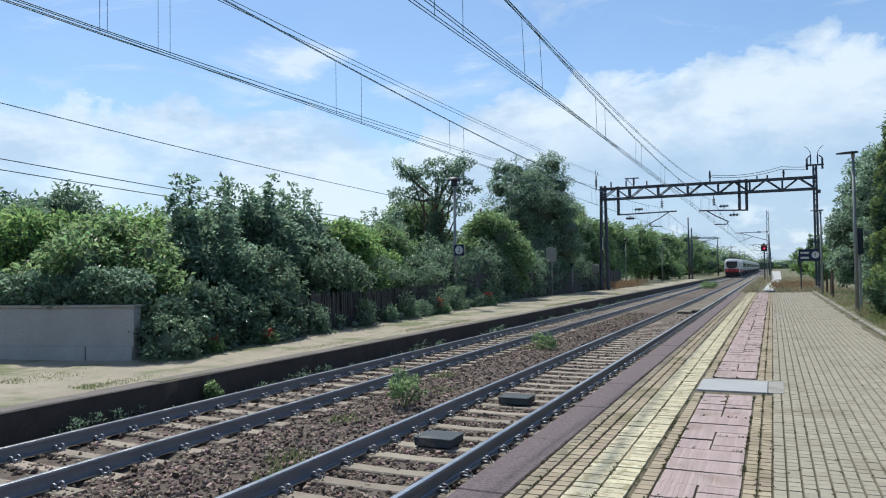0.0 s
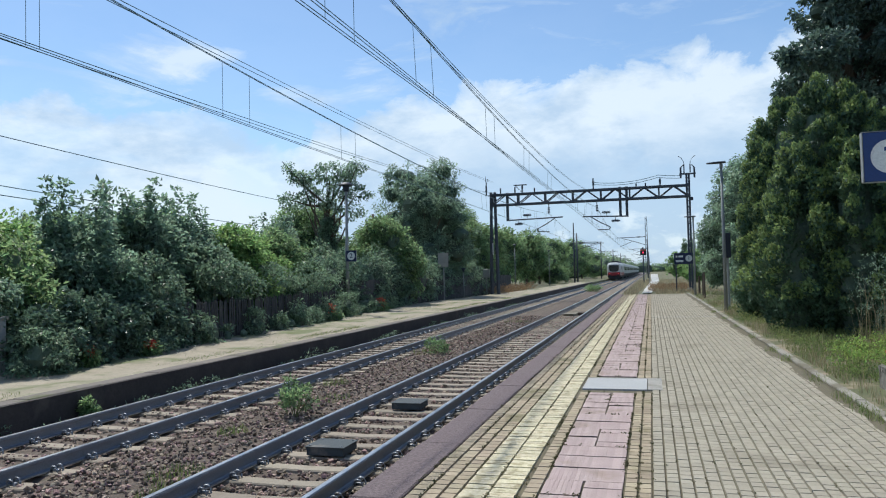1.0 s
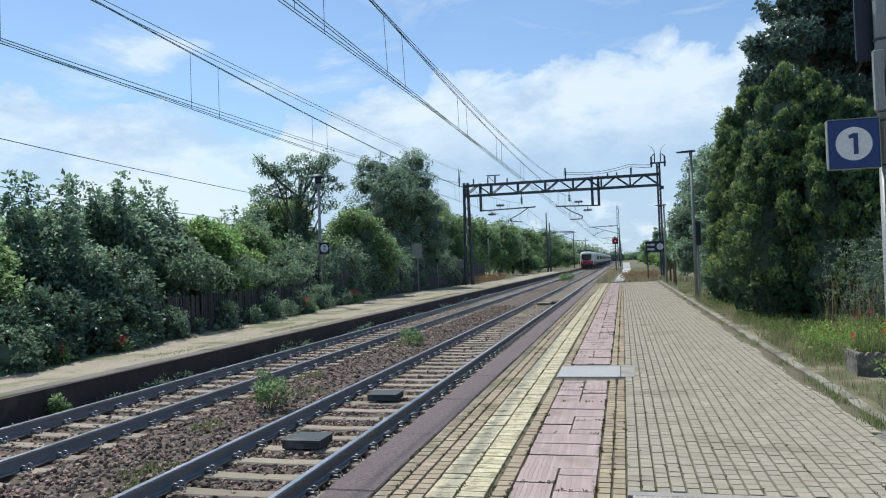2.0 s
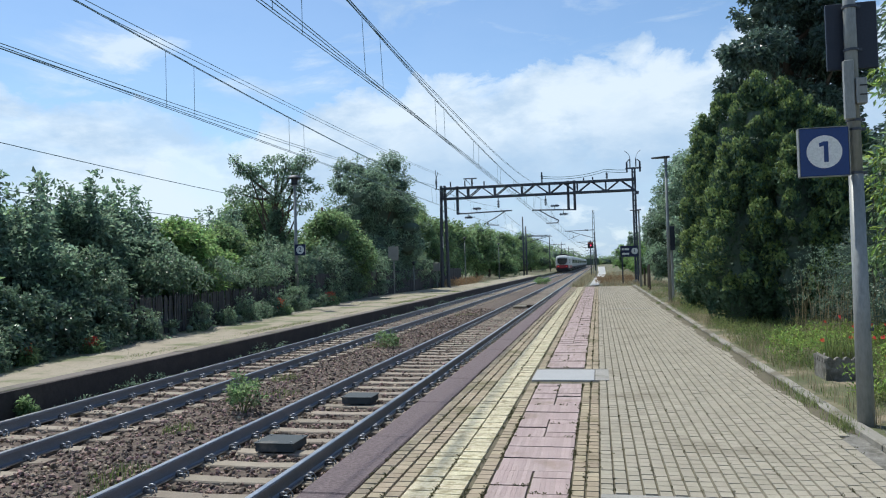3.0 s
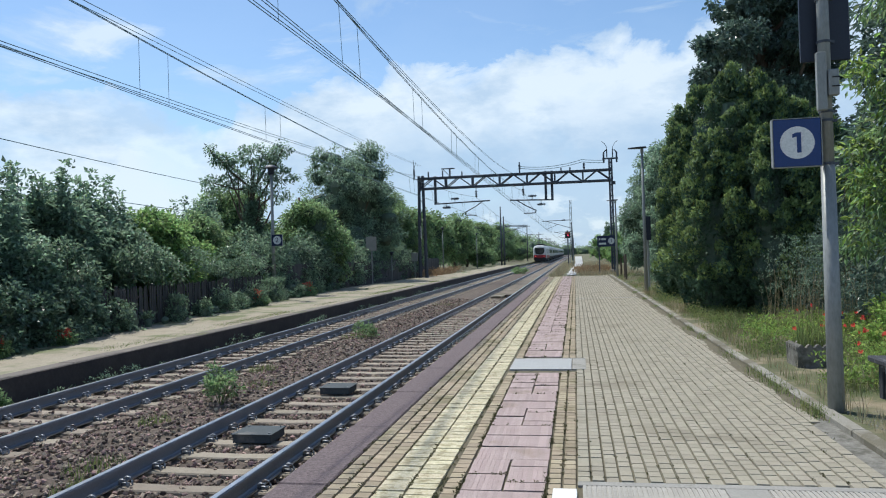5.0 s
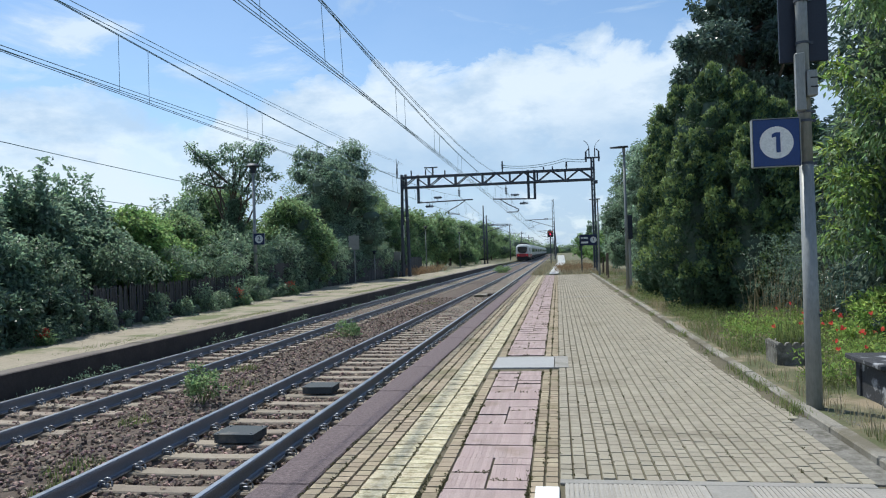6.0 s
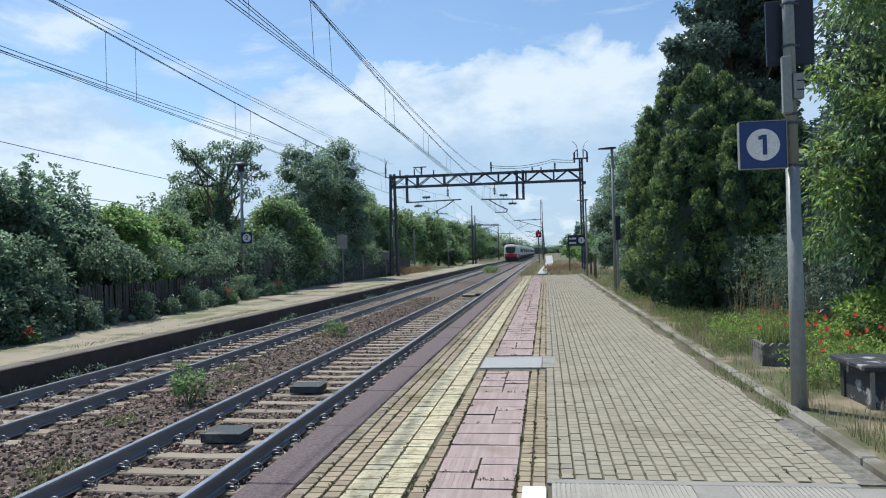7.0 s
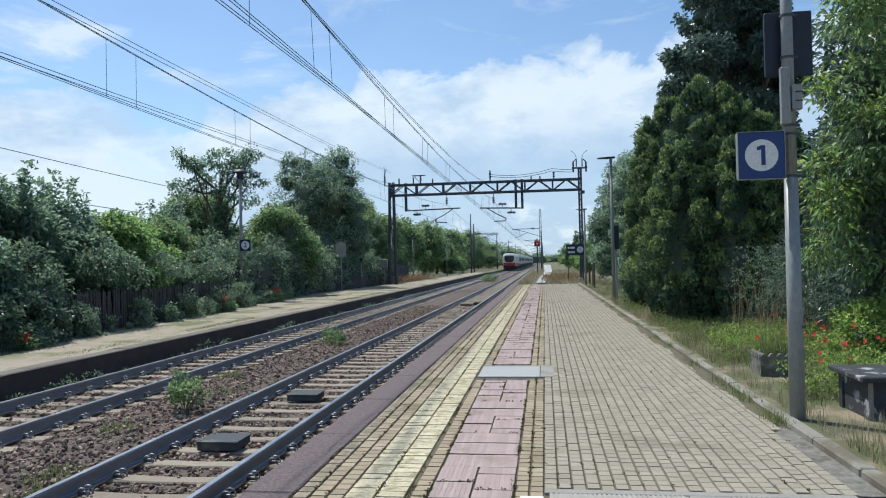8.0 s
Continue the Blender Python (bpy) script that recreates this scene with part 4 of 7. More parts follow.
def near_pole():
    p = thing("sign_pole", 2.52, 7.92, 0.0, "tall grey steel pole standing behind the kerb", "pole")
    bm = bmesh.new()
    rod(bm, (0, 0, -0.3), (0, 0, 2.5), 0.080, 0.066, 24)
    part("lower_shaft", bm, M_POLE, p, smooth=True)
    bm = bmesh.new()
    rod(bm, (0, 0, 2.5), (0, 0, 5.4), 0.062, 0.052, 24)
    part("upper_shaft", bm, M_POLE, p, smooth=True)
    for z in (2.5, 2.93, 3.02, 3.72, 4.15):
        bm = bmesh.new()
        rod(bm, (0, 0, z - 0.012), (0, 0, z + 0.012), 0.069, seg=24)
        box(bm, 0.05, 0.10, -0.015, 0.015, z - 0.014, z + 0.014)
        part("band_clamp", bm, M_IRON, p, "steel band clamp")
    bm = bmesh.new()
    box(bm, 0.05, 0.075, -0.085, -0.06, 0.95, 0.98)
    part("stud", bm, M_IRON, p)
    number_sign(2.215, 7.86, 2.715, 0.45, 0.475, "1", "square blue platform sign with a white disc and the number 1", 0)
    b = thing("back_panel_board", 2.56, 8.02, 3.90, "large dark board seen from behind, fixed to the pole", "sign board")
    bm = bmesh.new()
    box(bm, -0.235, 0.235, -0.02, 0.02, -0.35, 0.32, 0.006)
    part("board", bm, M_PANEL, b)
    c = thing("junction_box", 2.50, 7.84, 3.0, "narrow pale grey junction box with cable glands", "box")
    bm = bmesh.new()
    box(bm, -0.085, 0.005, -0.04, 0.03, 0.02, 0.60, 0.008)
    part("housing", bm, M_POLE, c)
    bm = bmesh.new()
    box(bm, 0.015, 0.115, -0.05, 0.03, 0.16, 0.42, 0.01)
    part("small_housing", bm, M_POLE, c)
    for z in (0.25, 0.34):
        bm = bmesh.new()
        box(bm, 0.045, 0.118, -0.056, -0.051, z - 0.006, z + 0.006)
        part("slot", bm, M_BLACK, c)


near_pole()
number_sign(-13.3, 31.5, 2.65, 0.5, 0.5, "2", "small dark sign with a white disc and the number 2", 0, M_NAVY, 0.38)


def station_board():
    s = thing("station_name_board", 2.3, 57.0, 0, "dark blue station name board with white lettering on two posts", "sign")
    bm = bmesh.new()
    box(bm, -0.62, 0.72, -0.04, 0.04, 2.05, 2.88, 0.01)
    face = part("panel", bm, M_NAVY, s)
    for x0, x1, z in ((-0.5, -0.38, 2.62), (-0.32, 0.02, 2.62), (-0.5, 0.02, 2.28)):
        bm = bmesh.new()
        box(bm, x0, x1, -0.05, -0.041, z - 0.07, z + 0.07)
        part("lettering_bar", bm, M_WHITE, face, "white lettering")
    bm = bmesh.new()
    disc(bm, (0.42, -0.041, 2.47), 0.24, 0.01, 32)
    part("disc", bm, M_WHITE, face, "white disc")
    text_mesh("numeral", "1", 0.36, M_NAVY, face, pose(0.42, -0.054, 2.47, 90, 0, 0), 0.002)
    for x in (-0.5, 0.62):
        bm = bmesh.new()
        rod(bm, (x, 0, -0.2), (x, 0, 2.88), 0.045, seg=8)
        part("post", bm, M_IRON, s)


station_board()


def small_gear():
    for y in (8.71, 11.87):
        b = thing("track_box", -4.0, y, SLEEPER_Z + 0.005, "dark grey flat equipment box lying across the sleepers", "track box", "track boxes")
        bm = bmesh.new()
        box(bm, -0.245, 0.255, -0.22, 0.22, 0.0, 0.098, 0.005)
        part("casing", bm, M_TRACKBOX, b)
        bm = bmesh.new()
        box(bm, -0.262, 0.272, -0.237, 0.237, 0.099, 0.113, 0.003)
        part("lid", bm, M_TRACKBOX, b)
        for x in (-0.21, 0.22):
            for d in (-0.18, 0.18):
                bm = bmesh.new()
                rod(bm, (x, d, 0.112), (x, d, 0.122), 0.014, seg=6)
                part("bolt", bm, M_CLIP, b)
    b = thing("cable_trough_lid", -3.9, 38.2, SLEEPER_Z + 0.002, "pale concrete slab with a rusty box between the rails", "slab")
    bm = bmesh.new()
    box(bm, -0.45, 0.2, -0.6, 0.5, 0.0, 0.10, 0.01)
    part("slab", bm, M_KERB, b)
    bm = bmesh.new()
    box(bm, 0.25, 0.6, -0.2, 0.5, 0.0, 0.14, 0.01)
    part("rusty_box", bm, M_BARK, b)
    # line-side signal showing red
    s = thing("signal", -0.95, 104.8, -0.2, "line-side signal with a dark backing board showing red", "signal")
    bm = bmesh.new()
    rod(bm, (0, 0, -0.2), (0, 0, 5.0), 0.08, seg=8)
    part("post", bm, M_IRON, s)
    bm = bmesh.new()
    box(bm, -0.40, 0.40, -0.06, 0.06, 3.9, 4.75, 0.03)
    part("backboard", bm, M_BLACK, s)
    bm = bmesh.new()
    disc(bm, (0.02, -0.061, 4.3), 0.11, 0.02, 16)
    part("red_lens", bm, glow("red_signal_lens", (1.0, 0.04, 0.10), 1.2), s, "lit red lens")
    bm = bmesh.new()
    box(bm, -0.36, 0.36, -0.075, -0.062, 4.55, 4.7)
    part("red_plate", bm, M_POPPY, s)
    # white sheet path on the bank
    p = thing("white_path", 0, 0, 0, "white dusty path over the grass bank", "path", kind="structure")
    bm = bmesh.new()
    L, R = [], []
    for i in range(40):
        y = END_Y + 2.0 + (i / 39) ** 2 * 240
        c = -0.35 + 0.9 * (y - 55) / 60 if y < 115 else 0.55 + 0.6 * (y - 115) / 180
        w = 0.34 + 0.03 * math.sin(i * 1.7) + 0.004 * (y - 55)
        L.append(bm.verts.new((c - w, y, 0.012)))
        R.append(bm.verts.new((c + w, y, 0.03)))
    for i in range(39):
        bm.faces.new((L[i], R[i], R[i + 1], L[i + 1]))
    bmesh.ops.solidify(bm, geom=bm.faces[:], thickness=0.05)
    part("path_surface", bm, M_WHITE, p)
    # marker board and short posts
    m = thing("notice_board", -13.55, 48.0, LEFT_Z, "pale square notice board on a post above the fence", "sign")
    bm = bmesh.new()
    box(bm, -0.36, 0.36, -0.03, 0.03, 2.25, 3.2, 0.01)
    part("panel", bm, M_CONC, m)
    bm = bmesh.new()
    rod(bm, (0, 0.06, -0.2), (0, 0.06, 3.3), 0.05, seg=8)
    part("post", bm, M_POLE, m)
    for x, y, h in ((2.86, 43.7, 1.5), (2.95, 46.0, 1.4), (3.0, 50.5, 1.2)):
        q = thing("wooden_post", x, y, 0, "short brown wooden post on the verge", "post", "wooden posts")
        bm = bmesh.new()
        rod(bm, (0, 0, -0.2), (0, 0, h), 0.07, 0.06, 9)
        part("shaft", bm, M_BARK, q)
    k = thing("meter_cabinet", 3.0, 31.6, 0, "small dark cabinet mounted on a post beside the lamp", "cabinet")
    bm = bmesh.new()
    box(bm, -0.16, 0.12, -0.12, 0.12, 2.1, 3.1, 0.015)
    part("body", bm, M_PANEL, k)
    bm = bmesh.new()
    rod(bm, (0, 0.05, -0.2), (0, 0.05, 3.0), 0.05, seg=8)
    part("post", bm, M_POLE, k)


small_gear()


def bench():
    b = thing("stone_bench", 3.38, 8.2, 0.03, "sooty dark stone bench with a worn flat top", "bench")
    bm = bmesh.new()
    box(bm, -0.30, 0.50, -0.46, 0.46, 0.385, 0.445, 0.012)
    part("seat", bm, M_BENCH, b)
    for y in (-0.33, 0.33):
        bm = bmesh.new()
        box(bm, -0.22, 0.42, y - 0.05, y + 0.05, -0.08, 0.383, 0.008)
        part("leg_slab", bm, M_BENCH, b)
    bm = bmesh.new()
    box(bm, -0.20, -0.14, -0.275, 0.275, -0.05, 0.38, 0.006)
    part("side_panel", bm, M_BENCH, b)
    bm = bmesh.new()
    box(bm, -0.225, -0.18, -0.392, -0.385, -0.05, 0.38)
    part("pale_corner", bm, M_KERB, b, "pale corner of the leg")
    p = thing("planter", 3.2, 10.95, 0.02, "grey concrete planter box with a scalloped rim", "planter")
    bm = bmesh.new()
    for x0, x1, y0, y1 in ((-0.27, 0.27, -0.27, -0.21), (-0.27, 0.27, 0.21, 0.27), (-0.27, -0.21, -0.21, 0.21), (0.21, 0.27, -0.21, 0.21)):
        box(bm, x0, x1, y0, y1, -0.05, 0.28, 0.006)
    trough = part("trough", bm, M_OLDC, p)
    for sx, sy in ((0, -1), (0, 1), (-1, 0), (1, 0)):
        for k in range(5):
            u = -0.22 + 0.11 * k
            bm = bmesh.new()
            a = (u if sx == 0 else sx * 0.245, u if sy == 0 else sy * 0.245, 0.275)
            d = (0.0, 0.035, 0.0) if sx == 0 else (0.035, 0, 0)
            rod(bm, (a[0] - d[0], a[1] - d[1], a[2]), (a[0] + d[0], a[1] + d[1], a[2]), 0.042, seg=10)
            part("scallop", bm, M_OLDC, trough)
    bm = bmesh.new()
    box(bm, -0.205, 0.205, -0.205, 0.205, -0.05, 0.24)
    part("soil", bm, M_JOINT, p)


bench()


# ---- train ----
M_TW = mat("train_white_paint", (0.62, 0.63, 0.63), (0.70, 0.71, 0.70), 0.8, 0.4, bump=0.03)
M_TG = mat("train_grey_paint", (0.34, 0.36, 0.37), (0.42, 0.44, 0.44), 0.8, 0.45, bump=0.03)
M_TR = mat("train_red_paint", (0.30, 0.024, 0.034), (0.36, 0.032, 0.042), 0.8, 0.45, bump=0.03)
M_TK = mat("train_underframe", (0.03, 0.03, 0.034), (0.05, 0.048, 0.05), 2, 0.8, bump=0.1)
M_GLASS = mat("dark_window_glass", (0.012, 0.016, 0.022), (0.016, 0.02, 0.026), 1, 0.12, bump=0, spec=0.7)
M_TAIL = glow("tail_lamp_red", (1.0, 0.06, 0.05), 1.0)


def car_section(w, z0, z1):
    return [(-w, z0), (-w, z1 - 0.7), (-w + 0.12, z1 - 0.35), (-w + 0.45, z1 - 0.08), (-w + 1.0, z1), (w - 1.0, z1), (w - 0.45, z1 - 0.08), (w - 0.12, z1 - 0.35), (w, z1 - 0.7), (w, z0)]


def bogie(parent, y, z):
    bm = bmesh.new()
    for sx in (-1, 1):
        box(bm, sx * 1.0 - 0.08, sx * 1.0 + 0.08, y - 1.8, y + 1.8, z + 0.45, z + 0.75, 0.03)
    box(bm, -1.0, 1.0, y - 0.3, y + 0.3, z + 0.4, z + 0.8)
    b = part("bogie", bm, M_TK, parent)
    for sx in (-1, 1):
        for d in (-1.2, 1.2):
            bm = bmesh.new()
            rod(bm, (sx * 0.70, y + d, z + 0.46), (sx * 0.86, y + d, z + 0.46), 0.46, seg=20)
            part("wheel", bm, M_TK, b)


def locomotive(y0):
    t = thing("locomotive", FAR_X, y0, RAIL_Z, "white and red electric locomotive with red tail lights lit", "locomotive")
    L = 19.0
    bm = bmesh.new()
    sec = car_section(1.49, 1.0, 3.85)
    # rounded, raked nose
    def slope(k, y, s, dz):
        return [bm.verts.new((x * s, y, z if z < 1.9 else 1.9 + (z - 1.9) * dz)) for x, z in sec]
    rings = [slope(0, 0.12, 0.90, 0.80), slope(1, 0.35, 0.965, 0.95), slope(2, 1.0, 1.0, 1.0), slope(3, L - 0.3, 1.0, 1.0), slope(4, L, 0.95, 0.94)]
    for a, b in zip(rings, rings[1:]):
        for i in range(len(sec)):
            j = (i + 1) % len(sec)
            bm.faces.new((a[i], a[j], b[j], b[i]))
    bm.faces.new(rings[0])
    bm.faces.new(rings[-1][::-1])
    shell = part("body", bm, M_TW, t, smooth=False)
    for sx in (-1, 1):
        bm = bmesh.new()
        box(bm, sx * 1.5 - 0.012, sx * 1.5 + 0.012, 1.2, L - 0.5, 0.95, 1.62)
        part("red_side_band", bm, M_TR, shell)
        bm = bmesh.new()
        for k in range(9):
            box(bm, sx * 1.505 - 0.02, sx * 1.505 + 0.02, 3.4, L - 3.4, 1.75 + k * 0.155, 1.83 + k * 0.155)
        part("ribbed_side", bm, M_TG, shell)
        bm = bmesh.new()
        box(bm, sx * 1.5 - 0.015, sx * 1.5 + 0.015, 1.5, 2.15, 2.2, 3.0, 0.0)
        part("cab_side_window", bm, M_GLASS, shell)
        bm = bmesh.new()
        disc(bm, (sx * 0.92, -0.02, 1.42), 0.09, 0.05, 16)
        part("tail_light", bm, M_TAIL, shell, "lit red tail lamp")
        bm = bmesh.new()
        rod(bm, (sx * 0.87, -0.45, 0.95), (sx * 0.87, 0.3, 0.95), 0.09, seg=10)
        rod(bm, (sx * 0.87, -0.52, 0.95), (sx * 0.87, -0.45, 0.95), 0.24, seg=14)
        part("buffer", bm, M_TK, t)
    bm = bmesh.new()
    box(bm, -1.36, 1.36, -0.03, 0.34, 0.98, 1.72, 0.05)
    part("red_nose_band", bm, M_TR, shell)
    bm = bmesh.new()
    # windscreen and dark mask, rounded below
    ring = [(-1.02, 3.25), (1.02, 3.25), (1.08, 2.7), (1.0, 2.25), (0.75, 1.92), (0.35, 1.80), (-0.35, 1.80), (-0.75, 1.92), (-1.0, 2.25), (-1.08, 2.7)]
    f = [bm.verts.new((x, 0.07, z)) for x, z in ring]
    b = [bm.verts.new((x, 0.6, z)) for x, z in ring]
    bm.faces.new(f)
    for i in range(len(ring)):
        j = (i + 1) % len(ring)
        bm.faces.new((f[i], b[i], b[j], f[j]))
    part("windscreen", bm, M_GLASS, shell)
    bm = bmesh.new()
    box(bm, -1.35, 1.35, 0.1, L - 0.1, 0.55, 0.99, 0.03)
    box(bm, -1.2, 1.2, -0.05, 0.4, 0.25, 0.62, 0.05)
    part("underframe", bm, M_TK, t)
    bm = bmesh.new()
    box(bm, -1.0, 1.0, 1.6, L - 1.6, 3.85, 4.02, 0.03)
    for y in (3.0, 5.5, 9, 13, 15.5):
        box(bm, -0.6, 0.6, y - 0.4, y + 0.4, 4.0, 4.22, 0.04)
    part("roof_gear", bm, M_TK, t)
    bm = bmesh.new()
    for sx in (-1, 1):
        rod(bm, (sx * 0.5, 4.2, 4.05), (sx * 0.55, 3.2, 4.65), 0.03, seg=5)
        rod(bm, (sx * 0.55, 3.2, 4.65), (sx * 0.5, 4.4, 5.12), 0.025, seg=5)
    rod(bm, (-0.8, 4.4, 5.14), (0.8, 4.4, 5.14), 0.03, seg=5)
    part("pantograph", bm, M_TK, t)
    for y in (3.7, L - 3.7):
        bogie(t, y, 0)


def coach(y0, master=None):
    if master:
        return copy_thing(master, pose(FAR_X, y0, RAIL_Z))
    t = thing("passenger_coach", FAR_X, y0, RAIL_Z, "pale grey passenger coach with dark windows", "railway coach", "coaches of the train")
    L = 26.0
    bm = bmesh.new()
    extrude_y(bm, car_section(1.43, 1.0, 4.0), 0.15, L - 0.15)
    shell = part("body", bm, M_TG, t)
    for sx in (-1, 1):
        for k in range(11):
            bm = bmesh.new()
            box(bm, sx * 1.435 - 0.012, sx * 1.435 + 0.012, 2.4 + k * 1.95, 3.7 + k * 1.95, 2.1, 2.95)
            part("window", bm, M_GLASS, shell)
        for y in (0.9, L - 1.7):
            bm = bmesh.new()
            box(bm, sx * 1.44 - 0.012, sx * 1.44 + 0.012, y, y + 0.8, 1.1, 3.1)
            part("door", bm, M_TW, shell)
        bm = bmesh.new()
        box(bm, sx * 1.44 - 0.01, sx * 1.44 + 0.01, 0.2, L - 0.2, 1.0, 1.3)
        part("lower_band", bm, M_TK, shell)
    bm = bmesh.new()
    box(bm, -1.3, 1.3, 4.5, L - 4.5, 0.5, 1.0, 0.04)
    box(bm, -0.9, 0.9, -0.15, L + 0.15, 1.1, 3.4)
    part("underframe", bm, M_TK, t)
    for y in (3.4, L - 3.4):
        bogie(t, y, 0)
    return t


TRAIN_Y = 165.0
locomotive(TRAIN_Y)
one = coach(TRAIN_Y + 19.4)
for k in range(1, 9):
    coach(TRAIN_Y + 19.4 + 26.4 * k, one)

# ---- plants ----
def leaf_cloud(rng, centres, normals, per, spread, leaf, droop=0.35, up=0.0):
    """Leaves in tufts round the centres: folded four-cornered blades, two triangles each."""
    n = len(centres) * per
    C = np.repeat(centres, per, 0)
    Nn = np.repeat(normals, per, 0)
    off = rng.normal(0, 1, (n, 3))
    off *= (spread * rng.random(n) ** 0.4 / np.linalg.norm(off, axis=1))[:, None]
    off[:, 2] *= 0.7
    P = C + off
    D = rng.normal(0, 0.7, (n, 3)) + Nn * 0.6 + off / spread * 0.8
    D[:, 2] += up - droop
    D /= np.linalg.norm(D, axis=1)[:, None]
    S = np.cross(D, rng.normal(0, 1, (n, 3)) * 0.6 + np.array([0, 0, 1.0]))
    S /= np.linalg.norm(S, axis=1)[:, None] + 1e-9
    U = np.cross(S, D)
    k = rng.uniform(0.6, 1.25, n)[:, None]
    l, w = leaf[0] * k, leaf[1] * k
    a0, tip = P, P + D * l
    mid = P + D * l * 0.45 + U * w * 0.25
    V = np.stack([a0, mid + S * w / 2, tip - U * w * 0.3, mid - S * w / 2], 1).reshape(-1, 3)
    b = np.arange(n)[:, None] * 4
    F = np.concatenate([b + [0, 1, 2], b + [0, 2, 3]], 1).reshape(-1, 3)
    return V, F


def blob_points(rng, blobs, n, shell=(0.76, 1.15)):
    B = np.array(blobs, float)
    area = (B[:, 3] * B[:, 4] + B[:, 3] * B[:, 5] + B[:, 4] * B[:, 5])
    pick = rng.choice(len(B), n * 3, p=area / area.sum())
    d = rng.normal(0, 1, (n * 3, 3))
    d /= np.linalg.norm(d, axis=1)[:, None]
    r = rng.uniform(*shell, n * 3)
    # swellings and hollows on each mass
    r *= 1 + 0.13 * np.sin(d[:, 0] * 5.1 + pick * 1.7) * np.sin(d[:, 1] * 4.3 + pick) + 0.10 * np.sin(d[:, 2] * 6.7 + d[:, 0] * 3 + pick * 2.3)
    P = B[pick, :3] + d * r[:, None] * B[pick, 3:]
    inside = np.zeros(len(P), bool)
    for i, b in enumerate(B):
        inside |= (((P - b[:3]) / (b[3:] * 0.80)) ** 2).sum(1) < 1
    gap = np.sin(P[:, 0] * 2.3 + pick) * np.sin(P[:, 1] * 2.0) + np.sin(P[:, 2] * 2.6 + P[:, 0] * 1.3) * 0.7
    ok = ~inside & (P[:, 2] > -0.12) & (gap > -0.85)
    P, d, sel = P[ok][:n], d[ok][:n], pick[ok][:n]
    nn = d / B[sel, 3:]
    nn /= np.linalg.norm(nn, axis=1)[:, None]
    return P, nn


def core_mesh(rng, blobs, scale=0.70):
    bm = bmesh.new()
    bmesh.ops.create_icosphere(bm, subdivisions=2, radius=1)
    bm.verts.ensure_lookup_table()
    base = np.array([v.co[:] for v in bm.verts])
    f = np.array([[v.index for v in q.verts] for q in bm.faces])
    bm.free()
    V, F, k = [], [], 0
    for b in blobs:
        d = base * (scale * rng.uniform(0.86, 1.10, (len(base), 1)))
        V.append(np.array(b[:3]) + d * np.array(b[3:]))
        F.append(f + k)
        k += len(base)
    return np.concatenate(V), np.concatenate(F)


def foliage(name, parent, blobs, tufts, per, spread, leaf, material, seed, core=0.70, **kw):
    rng = np.random.default_rng(seed)
    P, nn = blob_points(rng, blobs, tufts)
    V, F = leaf_cloud(rng, P, nn, per, spread, leaf, **kw)
    # Solid filler masses that stand in for shade behind the leaves.
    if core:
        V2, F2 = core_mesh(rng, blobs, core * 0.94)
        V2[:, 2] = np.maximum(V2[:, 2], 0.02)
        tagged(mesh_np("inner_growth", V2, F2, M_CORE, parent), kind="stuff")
    return mesh_np(name, V, F, material, parent)


def limbs(parent, h, r, blobs, seed, name="trunk"):
    rng = random.Random(seed)
    bm = bmesh.new()
    p, q = Vector((0, 0, -0.3)), r
    pts = [p]
    for i in range(5):
        p = Vector((rng.uniform(-0.12, 0.12) * (i + 1) * 0.5, rng.uniform(-0.12, 0.12) * (i + 1) * 0.5, h * (i + 1) / 5))
        pts.append(p)
    for i, (a, b) in enumerate(zip(pts, pts[1:])):
        rod(bm, a, b, r * (1 - 0.16 * i), r * (1 - 0.16 * (i + 1)), 9)
    part(name, bm, M_BARK, parent)
    for b in blobs:
        a = pts[rng.randint(2, 4)]
        e = Vector(b[:3])
        m = (a + e) / 2 + Vector((rng.uniform(-0.2, 0.2), rng.uniform(-0.2, 0.2), -0.15))
        bm = bmesh.new()
        rod(bm, a, m, r * 0.45, r * 0.3, 6)
        rod(bm, m, e + Vector((0, 0, 0.2 * b[5])), r * 0.3, r * 0.1, 6)
        part("limb", bm, M_BARK, parent)


def tree(name, x, y, z, label, category, blobs, trunk_h, trunk_r, tufts, per, spread, leaf, material, seed, group="", core=0.62, **kw):
    t = thing(name, x, y, z, label, category, group)
    limbs(t, trunk_h, trunk_r, blobs, seed)
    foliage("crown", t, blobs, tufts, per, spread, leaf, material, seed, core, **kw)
    return t


def round_crown(rng, h0, h1, r, n, taper=0.62):
    """A loose cluster of masses between two heights."""
    out = [(0, 0, (h0 + h1) / 2, r * 0.58, r * 0.58, (h1 - h0) * 0.38)]
    for i in range(int(n * 1.7)):
        a = rng.uniform(0, 6.28)
        u = rng.random()
        q = r * (0.92 - taper * u * u) * rng.uniform(0.55, 1.0)
        s = r * rng.uniform(0.17, 0.40)
        out.append((q * math.cos(a), q * math.sin(a), h0 + s * 0.6 + (h1 - h0 - s * 1.3) * u, s, s, s * rng.uniform(0.75, 1.0)))
    return out


